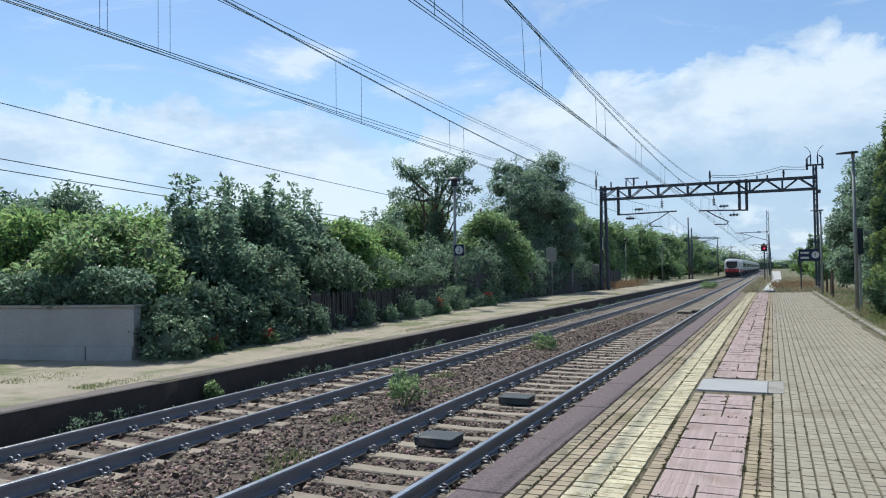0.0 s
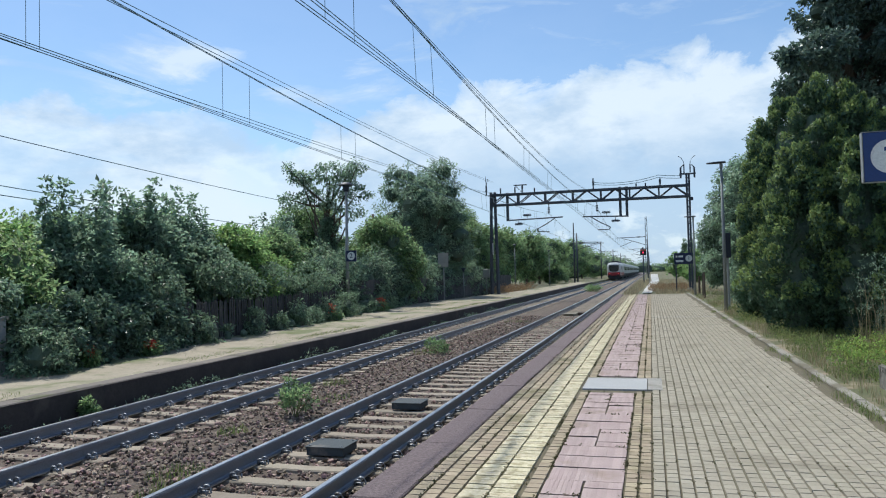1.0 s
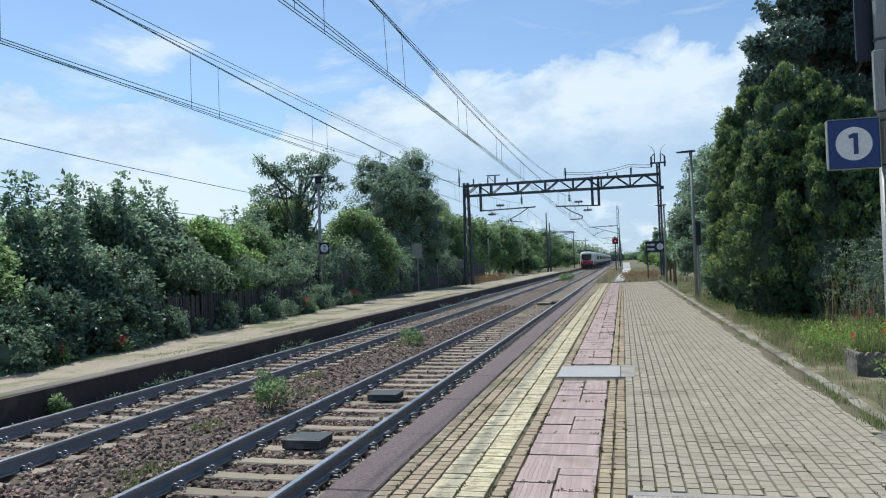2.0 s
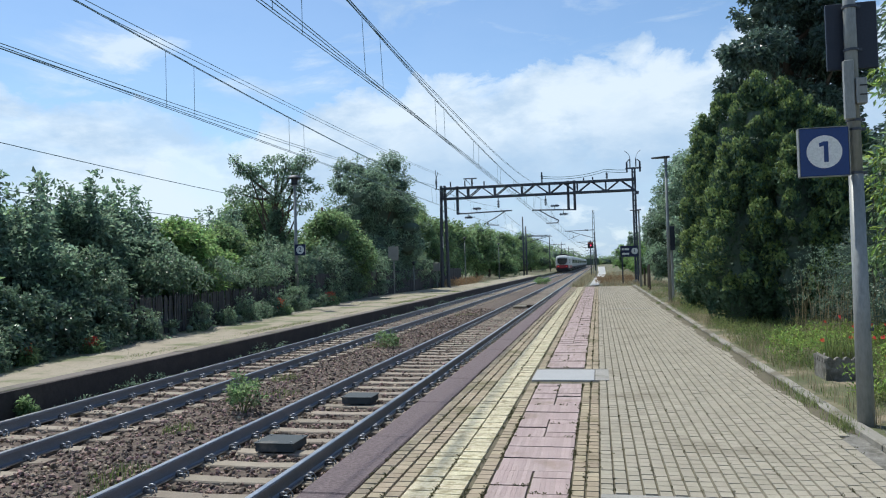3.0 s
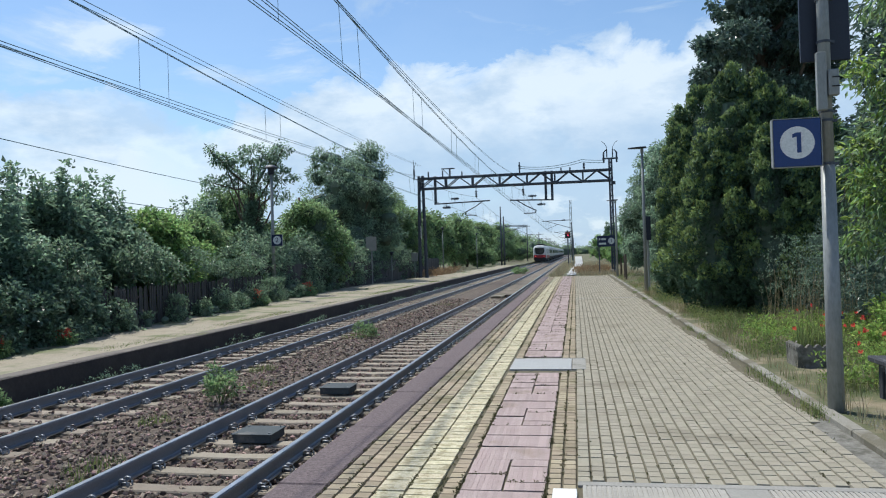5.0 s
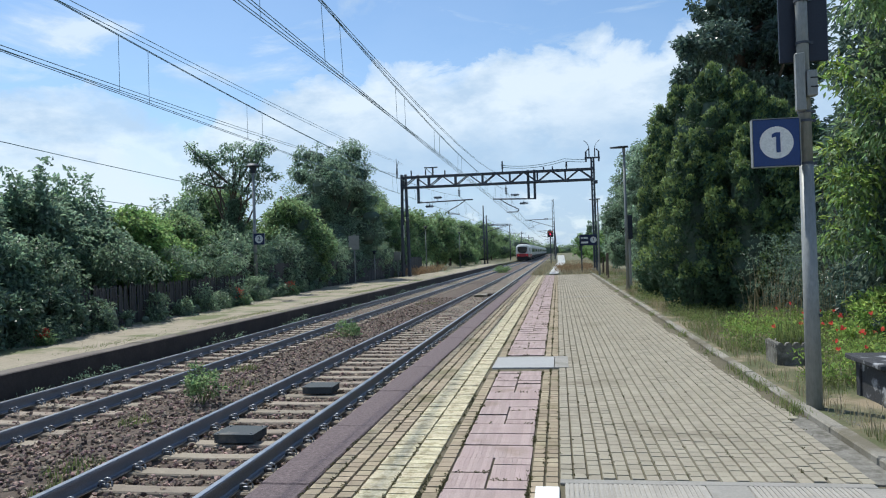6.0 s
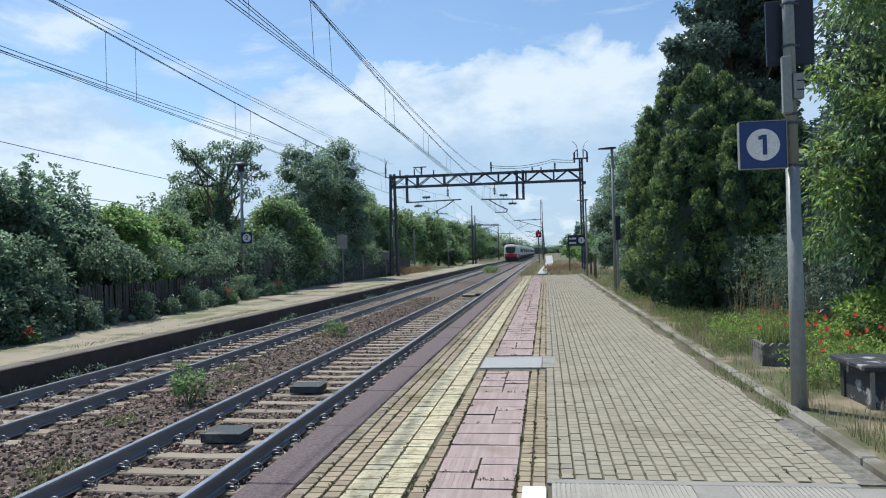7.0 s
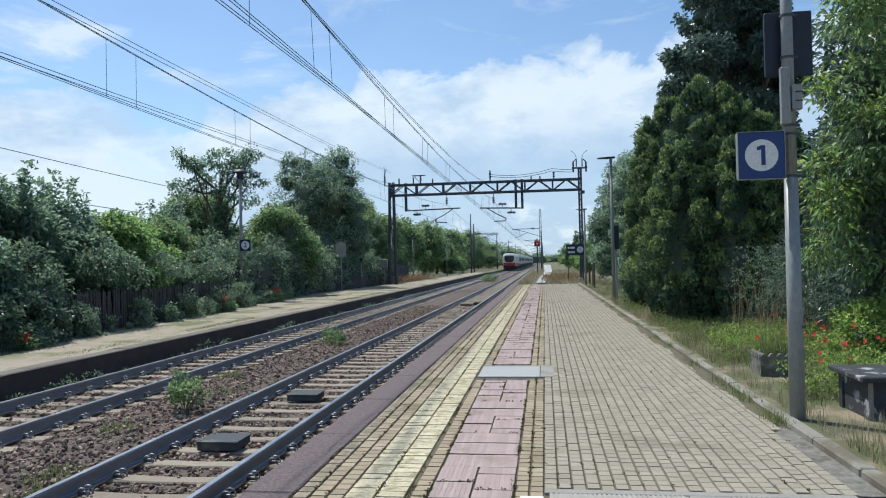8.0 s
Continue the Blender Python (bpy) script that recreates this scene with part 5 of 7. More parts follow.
def left_side():
    rng = random.Random(77)
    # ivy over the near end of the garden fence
    iv = thing("ivy_hedge", 0, 0, LEFT_Z, "glossy ivy and bramble hedge beside the far platform, leaves darkened for shade", "hedge")
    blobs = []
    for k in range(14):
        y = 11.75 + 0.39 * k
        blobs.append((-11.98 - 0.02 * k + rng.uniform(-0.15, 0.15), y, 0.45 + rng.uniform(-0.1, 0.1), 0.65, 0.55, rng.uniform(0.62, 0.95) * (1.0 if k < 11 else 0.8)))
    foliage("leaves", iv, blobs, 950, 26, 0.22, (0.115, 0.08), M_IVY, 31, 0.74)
    # cascade hanging over the wall
    cv = thing("ivy_on_wall", 0, 0, 1.2, "ivy spilling over the top of the garden wall", "climber")
    foliage("leaves", cv, [(-16.6 + 0.62 * k, 10.15 + 0.15 * k, 0.12 + rng.uniform(0, 0.1), 0.5, 0.35, 0.32) for k in range(8)], 420, 30, 0.16, (0.08, 0.055), M_LEAF_BLUE, 32, 0.72)
    # row of tall bushes behind the fence
    kinds = [(M_LEAF_MID, "dense green bush"), (M_LEAF_BLUE, "tall grey-green lilac bush with upright shoots"), (M_LEAF_FRESH, "light green leafy bush")]
    spots = [(-17.6, 12.6, 3.5, 2.1, 2), (-14.9, 12.2, 3.4, 1.7, 0), (-16.2, 14.0, 3.8, 1.9, 2), (-14.6, 15.4, 3.75, 1.6, 1), (-14.7, 17.8, 4.0, 1.55, 1), (-15.2, 20.2, 4.0, 1.7, 1),
             (-14.9, 22.6, 3.7, 1.6, 2), (-15.6, 25.0, 3.7, 1.8, 2), (-16.2, 27.8, 3.9, 1.8, 0), (-17.3, 30.0, 4.2, 1.7, 1), (-18.5, 18.5, 4.2, 2.3, 0), (-18.8, 23.5, 4.4, 2.2, 2), (-15.6, 30.2, 2.6, 1.2, 0)]
    for i, (x, y, h, r, k) in enumerate(spots):
        m, what = kinds[k]
        q = random.Random(100 + i)
        blobs = round_crown(q, 0.15, h - 0.25, r, 9)
        t = tree("bush", x + 0.75, y, LEFT_Z, what + " behind the far platform", "bush", blobs, h * 0.55, 0.07, 540, 26, 0.30, (0.155, 0.085), m, 40 + i, "bushes behind the far platform", 0.66)
        if k == 1:
            # upright shoots standing clear of the top
            g = np.random.default_rng(i)
            P, N = [], []
            for s in range(9):
                a, u = g.uniform(0, 6.28), g.uniform(0.1, 0.75) * r
                hh = h - 0.4 + g.uniform(0.2, 1.0)
                for w in np.linspace(h - 0.9, hh, 7):
                    P.append((u * math.cos(a) + g.normal(0, 0.03), u * math.sin(a) + g.normal(0, 0.03), w))
                    N.append((0, 0, 1))
            V, F = leaf_cloud(g, np.array(P), np.array(N, float), 15, 0.15, (0.16, 0.09), up=0.1)
            mesh_np("leafy_top", V, F, m, t)
    # low growth spilling through the palings
    w = thing("verge_weeds", 0, 0, LEFT_Z, "straggling weeds and low shrubs at the foot of the fence", "weeds", kind="stuff")
    blobs = []
    for k in range(46):
        y = 11.3 + 0.62 * k + rng.uniform(-0.3, 0.3)
        x = float(np.interp(y, [11, 16, 22, 28, 37, 45], [-11.35, -11.5, -11.95, -12.7, -13.4, -13.5])) + rng.uniform(-0.12, 0.12)
        s = rng.uniform(0.10, 0.32) if k % 5 else rng.uniform(0.35, 0.7)
        blobs.append((x, y, s * 0.6, s * 0.9, s * 1.1, s * rng.uniform(0.8, 1.5)))
    foliage("leaves", w, blobs, 1300, 24, 0.15, (0.085, 0.045), M_LEAF_DARK, 33, 0.6)
    # dark hedge standing over the board fence, with trailing vines
    hd = thing("overgrown_hedge", 0, 0, LEFT_Z, "deep green overgrown hedge leaning over the board fence", "hedge")
    blobs = [(-14.45 + rng.uniform(-0.3, 0.25), 30.5 + 1.05 * k, 1.35 + rng.uniform(-0.2, 0.5), 0.85, 0.9, rng.uniform(0.9, 1.5)) for k in range(34)]
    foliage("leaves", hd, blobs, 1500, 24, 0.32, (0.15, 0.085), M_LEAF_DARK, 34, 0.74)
    vn = thing("fence_vine", 0, 0, LEFT_Z, "straggling vine hanging down the board fence", "climber")
    blobs = [(-13.68 + rng.uniform(-0.05, 0.1), 30.5 + 1.6 * k + rng.uniform(-0.5, 0.5), rng.uniform(0.5, 1.4), 0.22, rng.uniform(0.3, 0.7), rng.uniform(0.3, 0.7)) for k in range(12)]
    foliage("leaves", vn, blobs, 240, 20, 0.2, (0.10, 0.06), M_LEAF_BLUE, 36, 0.0)
    # growth pushing over and through the palings
    th = thing("fence_thicket", 0, 0, LEFT_Z, "leafy thicket leaning over the paling fence", "bush")
    blobs = [(float(np.interp(16 + 0.8 * k, [15.8, 22, 29.5], [-12.35, -12.8, -13.7])) + rng.uniform(-0.1, 0.3), 16.0 + 0.8 * k, rng.uniform(1.25, 1.95), 0.5, 0.6, rng.uniform(0.35, 0.6)) for k in range(18)]
    blobs = [b for k, b in enumerate(blobs) if k in (0, 1, 4, 5, 6, 9, 10, 13, 14, 16)]
    for b in blobs:
        bm = bmesh.new()
        rod(bm, (b[0] - 0.1, b[1] + rng.uniform(-0.2, 0.2), -0.1), (b[0], b[1], b[2]), 0.016, 0.007, 6)
        part("stem", bm, M_BARK, th)
    foliage("leaves", th, blobs, 330, 24, 0.26, (0.12, 0.07), M_LEAF_DARK, 37, 0.0)
    # slender ivy-clad tree and the large crowns behind the fence
    q = random.Random(9)
    tree("slender_tree", -16.6, 35.8, LEFT_Z, "slender open-crowned tree with an ivy-clad trunk", "tree",
         [(-2.15, -0.6, 7.95, 0.22, 0.22, 0.14), (-1.75, -0.5, 7.55, 0.34, 0.3, 0.2), (-1.25, -0.3, 7.05, 0.42, 0.4, 0.24), (-0.6, 0, 6.75, 0.5, 0.5, 0.4), (0.15, 0, 7.3, 0.5, 0.5, 0.36), (0.7, 0.3, 7.45, 0.5, 0.5, 0.3), (1.35, 0.4, 7.4, 0.42, 0.4, 0.26), (1.85, 0.3, 7.7, 0.28, 0.28, 0.2),
          (1.1, 0.2, 6.6, 0.6, 0.6, 0.45), (-1.75, -0.6, 5.85, 0.48, 0.4, 0.28), (-1.2, -0.2, 5.9, 0.4, 0.4, 0.3), (-0.2, 0.2, 6.0, 0.55, 0.5, 0.42), (0.8, -0.3, 5.7, 0.6, 0.55, 0.42), (1.75, 0.2, 6.1, 0.55, 0.5, 0.36), (1.6, 0.1, 5.2, 0.5, 0.5, 0.35)],
         6.9, 0.16, 230, 22, 0.30, (0.16, 0.085), M_LEAF_BLUE, 51, "", 0.0)
    t = thing("ivy_column", -16.6, 35.8, LEFT_Z, "dark ivy wrapped thickly round a tree trunk", "climber")
    foliage("leaves", t, [(0.05 * k, 0, 0.8 + 0.85 * k, 0.58 - 0.05 * k, 0.58 - 0.05 * k, 0.7) for k in range(5)], 420, 30, 0.22, (0.12, 0.08), M_LEAF_DARK, 52, 0.75)
    big = [(-16.7, 54.0, 10.8, 4.1, M_LEAF_BLUE, 0), (-15.2, 40.5, 5.3, 2.3, M_LEAF_MID, 1), (-20.0, 41.0, 6.4, 2.6, M_LEAF_MID, 2), (-19.0, 61.5, 9.8, 3.6, M_LEAF_BLUE, 3), (-15.9, 63.0, 7.0, 2.7, M_LEAF_MID, 4), (-17.4, 66.0, 8.2, 3.0, M_LEAF_MID, 5),
           (-17.0, 76.0, 7.4, 3.0, M_LEAF_MID, 6), (-17.0, 88.0, 7.4, 3.2, M_LEAF_MID, 7), (-16.6, 101.0, 7.6, 3.3, M_LEAF_MID, 8), (-17.0, 116.0, 7.8, 3.6, M_LEAF_MID, 9), (-17.5, 134.0, 8.2, 4.2, M_LEAF_MID, 10), (-17.0, 156.0, 8.6, 4.8, M_LEAF_MID, 11), (-16.5, 185.0, 9.0, 5.5, M_LEAF_MID, 12)]
    for x, y, h, r, m, k in big:
        q = random.Random(300 + k)
        near = y < 70
        tree("tree", x, y, LEFT_Z, "broad leafy green tree behind the far platform fence" if near else "leafy tree in the row along the line", "tree", round_crown(q, 0.6 if k else 1.2, h - 0.3, r, 16 if near else 11, 0.62 if k else 0.34),
             h * 0.6, 0.2, 720 if near else 340, 34 if near else 25, 0.42 if near else 0.7, (0.19, 0.10) if near else (0.34, 0.19), m, 60 + k, "trees along the line", 0.66)
    # dark trees in the distance
    for k, (x, y, h, r) in enumerate(((-30, 21, 5.9, 3.0), (-33, 26, 6.4, 3.2), (-28, 31, 5.6, 2.6), (-36, 19, 6.2, 3.0), (-34, 44, 7.0, 3.5), (-26, 15, 4.4, 2.4))):
        q = random.Random(500 + k)
        tree("garden_tree", x, y, -0.2, "dark spreading tree in the gardens beyond", "tree", round_crown(q, 0.8, h - 0.3, r, 10), h * 0.6, 0.2, 300, 22, 0.5, (0.28, 0.14), M_LEAF_DARK, 90 + k, "trees in the gardens", 0.6)
    far = thing("far_tree_line", 0, 0, -0.2, "distant belt of trees closing the view along the line", "trees", kind="stuff")
    rr = random.Random(41)
    blobs = [(-18 - rr.uniform(0, 10), 205 + 14 * k, rr.uniform(2.5, 4), 7, 9, rr.uniform(4.5, 6.5)) for k in range(26)]
    blobs += [(13 + rr.uniform(0, 16), 130 + 16 * k, rr.uniform(1.5, 2.5), 6, 8, rr.uniform(2.5, 5.0)) for k in range(24)]
    blobs += [(-60 + 9 * k, 620 + rr.uniform(-20, 20), 2, 10, 6, rr.uniform(4, 8)) for k in range(14)]
    blobs += [(-75 - rr.uniform(0, 25), -20 + 11 * k, 2.5, 9, 9, rr.uniform(3.5, 5.0)) for k in range(26)]
    foliage("leaves", far, blobs, 3400, 12, 1.3, (0.85, 0.5), M_LEAF_MID, 35, 0.85)
    for k, (x, y, h) in enumerate(((4.9, 92.0, 3.2), (5.2, 118.0, 3.6), (5.4, 104.0, 4.4), (4.4, 140.0, 5.0), (6.5, 78.0, 3.4))):
        q = random.Random(950 + k)
        tree("sapling", x, y, 0.0, "light green young tree on the grass bank", "tree", round_crown(q, 0.3, h, h * 0.36, 8), h * 0.5, 0.06, 150, 24, 0.35, (0.24, 0.13), M_LEAF_FRESH, 960 + k, "saplings on the bank", 0.6)
    for k, (x, y) in enumerate(((9.0, 205), (11.0, 212), (13.0, 208), (15.5, 215), (18, 210))):
        p = thing("poplar", x, y, -0.1, "slim dark poplar far along the line", "tree", "poplars")
        limbs(p, 6, 0.2, [], k)
        foliage("crown", p, [(0, 0, 4.0, 0.9, 0.9, 3.6), (0, 0, 6.5, 0.6, 0.6, 2.6 + 0.3 * (k % 3))], 160, 20, 0.5, (0.4, 0.2), M_LEAF_DARK, 110 + k, 0.8, up=0.5)


left_side()


def cypress_crown(t, g, stems, per_stem):
    """Stems of revolution clad in rounded lobes, each lobe a dense knob of fine sprays that point up and out."""
    def width(u):
        return np.minimum(1.0, 0.62 + 1.6 * u) * (1 - np.clip(u, 0, 1) ** 2.0) ** 0.75

    L, D, S = [], [], []
    for sx, sy, h, r in stems:
        u = g.random(per_stem) ** 0.85 * 0.985
        a = g.uniform(0, 6.283, per_stem)
        q = r * width(u) * g.uniform(0.66, 1.06, per_stem)
        L.append(np.stack([sx + q * np.cos(a), sy + q * np.sin(a), 0.08 + u * (h - 0.3)], -1))
        lean = 0.75 - 0.45 * u
        D.append(np.stack([lean * np.cos(a), lean * np.sin(a), np.full(per_stem, 0.8)], -1))
        S.append(g.uniform(0.26, 0.50, per_stem) * (1.1 - 0.35 * u))
    L, D, S = np.concatenate(L), np.concatenate(D), np.concatenate(S)
    D /= np.linalg.norm(D, axis=1)[:, None]
    per = 230
    n = len(L) * per
    C, A, R = np.repeat(L, per, 0), np.repeat(D, per, 0), np.repeat(S, per)[:, None]
    o = g.normal(0, 1, (n, 3)) + A * 0.8
    o /= np.linalg.norm(o, axis=1)[:, None]
    along = (o * A).sum(1)[:, None]
    P = C + R * g.uniform(0.78, 1.04, (n, 1)) * (o * 0.72 + A * along * 0.62)
    # sprays lie over the lobe like scales, tips a little raised
    way = A - o * along + o * g.uniform(0.1, 0.7, (n, 1)) + g.normal(0, 0.35, (n, 3))
    way /= np.linalg.norm(way, axis=1)[:, None]
    side = np.cross(o + g.normal(0, 0.30, (n, 3)), way)
    side /= np.linalg.norm(side, axis=1)[:, None]
    l = g.uniform(0.055, 0.115, (n, 1))
    V = np.stack([P + side * l * 0.36, P + way * l, P - side * l * 0.36], 1)
    # Sprays near a lobe's tip take the brighter colour as painted sunlight.
    tip = (along[:, 0] + g.normal(0, 0.16, n) > 0.66) & (P[:, 2] > 0.9)
    for name, sel, m in (("crown", ~tip, M_CYPRESS), ("young_growth", tip, M_CYPRESS_TIP)):
        W = V[sel].reshape(-1, 3)
        ob = mesh_np(name, W, np.arange(len(W)).reshape(-1, 3), m, t)
        if name == "young_growth":
            ob["label"] = "yellow-green tips with sunlight put into their colour"
    # filler cores, coloured to stand in for the shaded inside
    us = np.linspace(0, 0.90, 12)
    ang = np.arange(14) * 2 * np.pi / 14
    W, F = [], []
    for sx, sy, h, r in stems:
        k = len(W)
        for u in us:
            q = max(0.02, r * float(width(np.array(u))) * 0.60)
            W += [(sx + q * math.cos(a) * g.uniform(0.85, 1.1), sy + q * math.sin(a) * g.uniform(0.85, 1.1), 0.03 + u * (h - 0.35)) for a in ang]
        for i in range(len(us) - 1):
            F += [(k + i * 14 + j, k + i * 14 + (j + 1) % 14, k + (i + 1) * 14 + (j + 1) % 14, k + (i + 1) * 14 + j) for j in range(14)]
    tagged(mesh_np("inner_growth", W, F, M_CORE, t), kind="stuff")


def right_side():
    # broad cypress in two merged stems
    clusters = ((5.0, 20.8, ((-0.75, 0, 6.5, 1.35), (0.05, -0.1, 6.35, 1.3), (0.75, -0.2, 5.5, 1.2), (1.4, 0.1, 5.2, 1.2), (-1.35, -0.5, 4.7, 1.05), (-0.1, -1.0, 4.7, 1.3), (0.95, -1.1, 4.2, 1.2))),
                (5.3, 26.2, ((-0.9, 0, 7.3, 1.35), (-1.5, 0.2, 6.6, 0.85), (-1.65, -0.2, 5.2, 0.65), (0.2, 0.5, 7.4, 1.4), (-1.0, -0.8, 4.6, 1.05))),
                (8.7, 20.0, ((0, 0, 5.3, 1.7), (-1.2, 0.3, 4.9, 1.4), (1.2, 0.2, 5.0, 1.4))))
    for k, (x, y, stems) in enumerate(clusters):
        t = thing("cypress", x, y, 0.0, "broad dark cypress of several stems with yellow-green rounded tips", "conifer", "cypresses behind the platform")
        g = np.random.default_rng(720 + k)
        for sx, sy, h, r in stems:
            bm = bmesh.new()
            rod(bm, (sx * 0.6, sy * 0.6, -0.3), (sx, sy, h * 0.85), 0.13, 0.03, 8)
            part("trunk", bm, M_BARK, t)
        cypress_crown(t, g, stems, 125 if k < 2 else 70)
    # tall dark tree towering behind it
    q = random.Random(61)
    blobs = []
    for i in range(84):
        a, u = q.uniform(0, 6.28), q.random()
        rr = 2.95 * (0.8 if u < 0.52 else 1.0) * (1 - 1.3 * max(0.0, u - 0.66)) * math.sqrt(q.random())
        s = q.uniform(0.6, 1.0)
        if rr * math.cos(a) < -1.9 + 8.0 * max(0.0, u - 0.7):
            a = math.pi - a
        blobs.append((rr * math.cos(a), rr * math.sin(a), 1.8 + 12.6 * u, s, s, s * 0.7))
    tree("tall_dark_tree", 7.65, 32.5, 0.0, "tall dark evergreen-looking tree with layered leaf masses", "tree", blobs, 12.5, 0.32, 2900, 26, 0.30, (0.21, 0.135), M_DEEP, 62, "", 0.55)
    q = random.Random(63)
    tree("roadside_tree", 5.9, 50.5, 0.0, "grey-green leafy tree leaning towards the lamp post", "tree", round_crown(q, 0.8, 9.6, 2.8, 18), 5.5, 0.2, 900, 34, 0.4, (0.19, 0.09), M_LEAF_BLUE, 64, "", 0.62)
    q = random.Random(65)
    tree("verge_tree", 5.25, 37.0, 0.0, "slim leafy tree between the lamp post and the cypress", "tree", round_crown(q, 0.2, 8.5, 1.75, 16), 5.0, 0.12, 720, 34, 0.34, (0.17, 0.09), M_LEAF_BLUE, 66, "", 0.66)
    # bright tree whose boughs hang towards the pole
    q = random.Random(67)
    boughs = []
    for a in ((-0.75, -0.4, 4.3, 0.62, 0.6, 0.45), (-0.55, -0.7, 3.55, 0.7, 0.6, 0.42), (-0.95, 0.1, 2.95, 0.65, 0.7, 0.45), (-0.7, -0.5, 2.2, 0.7, 0.6, 0.42), (-0.5, -0.6, 1.65, 0.6, 0.6, 0.3), (-0.3, -1.0, 5.2, 0.8, 0.8, 0.5), (-0.85, -1.3, 5.75, 0.75, 0.6, 0.35), (0.3, -1.1, 4.4, 0.7, 0.6, 0.6), (0.4, -1.1, 2.6, 0.7, 0.6, 0.6), (0.5, -1.0, 3.5, 0.7, 0.7, 0.5), (-1.45, -1.7, 5.15, 0.40, 0.4, 0.16), (-1.1, -1.5, 5.45, 0.5, 0.5, 0.22), (-1.3, -0.1, 1.75, 0.40, 0.4, 0.2), (-1.2, -0.2, 2.55, 0.4, 0.4, 0.25)):
        boughs.append(a)
    inner = [(0.75, 0.5, 4.2, 1.5, 1.7, 2.1), (1.3, 0.7, 2.4, 1.5, 1.6, 1.3), (-0.15, 0.5, 3.1, 0.9, 1.0, 1.9), (-0.1, 0.6, 4.9, 0.9, 1.0, 0.9)]
    # Light and shade are coloured in: deep inner crown, mid boughs, light outer leaves.
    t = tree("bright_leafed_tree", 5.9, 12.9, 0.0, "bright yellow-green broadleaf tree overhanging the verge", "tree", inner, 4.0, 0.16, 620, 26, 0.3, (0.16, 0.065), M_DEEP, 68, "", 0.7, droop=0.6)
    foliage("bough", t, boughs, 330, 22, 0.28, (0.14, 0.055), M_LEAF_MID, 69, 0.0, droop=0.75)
    # Lighter leaf colour on the upper left of each bough stands for sun.
    foliage("sunlit_bough", t, [(b[0] - 0.06, b[1] - 0.05, b[2] + 0.14, b[3] * 0.95, b[4] * 0.95, b[5] * 0.8) for b in boughs], 170, 18, 0.22, (0.14, 0.052), M_LEAF_LIGHT, 70, 0.0, droop=0.75)["label"] = "yellow-green leaves with sunlight put into their colour"
    # backing greenery and bright low brambles
    t = thing("shaded_shrubs", 0, 0, 0, "deep green shrubbery closing the verge behind", "bush")
    rr = random.Random(71)
    blobs = [(6.4 + rr.uniform(-0.4, 0.8) + 0.1 * k, 13.8 + 0.9 * k, 0.9, 0.95, 0.9, rr.uniform(0.9, 1.5)) for k in range(8)] + [(9 + 1.1 * k, 11.5 + 0.5 * k, 1.4, 1.2, 1.2, 1.7) for k in range(5)]
    foliage("leaves", t, blobs, 1100, 34, 0.3, (0.12, 0.06), M_DEEP, 72, 0.62)
    t = thing("bramble_bush", 0, 0, 0, "bright green sunlit bramble bush on the verge", "bush")
    blobs = [(5.1 + 0.52 * k, 12.4 - 0.12 * k + rr.uniform(-0.3, 0.3), 0.38, 0.6, 0.62, rr.uniform(0.42, 0.62)) for k in range(7)]
    foliage("leaves", t, blobs, 620, 34, 0.2, (0.085, 0.045), M_LEAF_LIGHT, 73, 0.6, up=0.3)
    t = thing("spruce_sapling", 5.2, 16.0, 0, "blue-green young spruce with layered branches", "conifer")
    bm = bmesh.new()
    rod(bm, (0, 0, -0.2), (0, 0, 2.6), 0.05, 0.015, 7)
    part("trunk", bm, M_BARK, t)
    g = np.random.default_rng(74)
    P, N = [], []
    for i in range(150):
        u = g.random()
        a = g.uniform(0, 6.28)
        L = 0.95 * (1 - u) + 0.12
        for w in np.linspace(0.2, 1, 6):
            P.append((L * w * math.cos(a), L * w * math.sin(a), 0.25 + 2.3 * u + 0.12 * w))
            N.append((math.cos(a), math.sin(a), 0.2))
    V, F = leaf_cloud(g, np.array(P), np.array(N), 16, 0.07, (0.05, 0.014), up=0.4)
    mesh_np("needles", V, F, M_DEEP, t)
    # bare twigs against the sky
    t = thing("bare_shrub", 5.75, 16.9, 0, "thin half-bare shrub with pale twigs", "bush")
    for i in range(16):
        a, h = rr.uniform(0, 6.28), rr.uniform(2.6, 4.6)
        pts = [(0.04 * math.cos(a), 0.04 * math.sin(a), -0.1)]
        for k in range(1, 8):
            pts.append((0.11 * k * math.cos(a + 0.2 * k) * 0.6 + rr.uniform(-0.04, 0.04), 0.11 * k * math.sin(a + 0.2 * k) * 0.6, h * k / 7))
        tube("twig", pts, 0.0045, M_BARK, t, 4)


right_side()


def blades(name, label, pos, size, material, seed, width=0.012, kind="stuff", category="grass"):
    rng = np.random.default_rng(seed)
    TV = []
    for k in range(8):
        b = rng.uniform(0.1, 0.6)
        w = width
        TV.append(np.array([(-w, 0, 0), (w, 0, 0), (-w * 0.7, b * 0.3, 0.55), (w * 0.7, b * 0.3, 0.55), (0, b, 1.0)]))
    F = np.array([(0, 1, 3), (0, 3, 2), (2, 3, 4)])
    n = len(pos)
    s = np.asarray(size)
    ob = scatter(name, TV, F, pos, rng.uniform(0, 6.28, n), np.stack([np.maximum(0.6, s ** 0.3), s, s], -1), material)
    return tagged(ob, label, category, kind=kind)


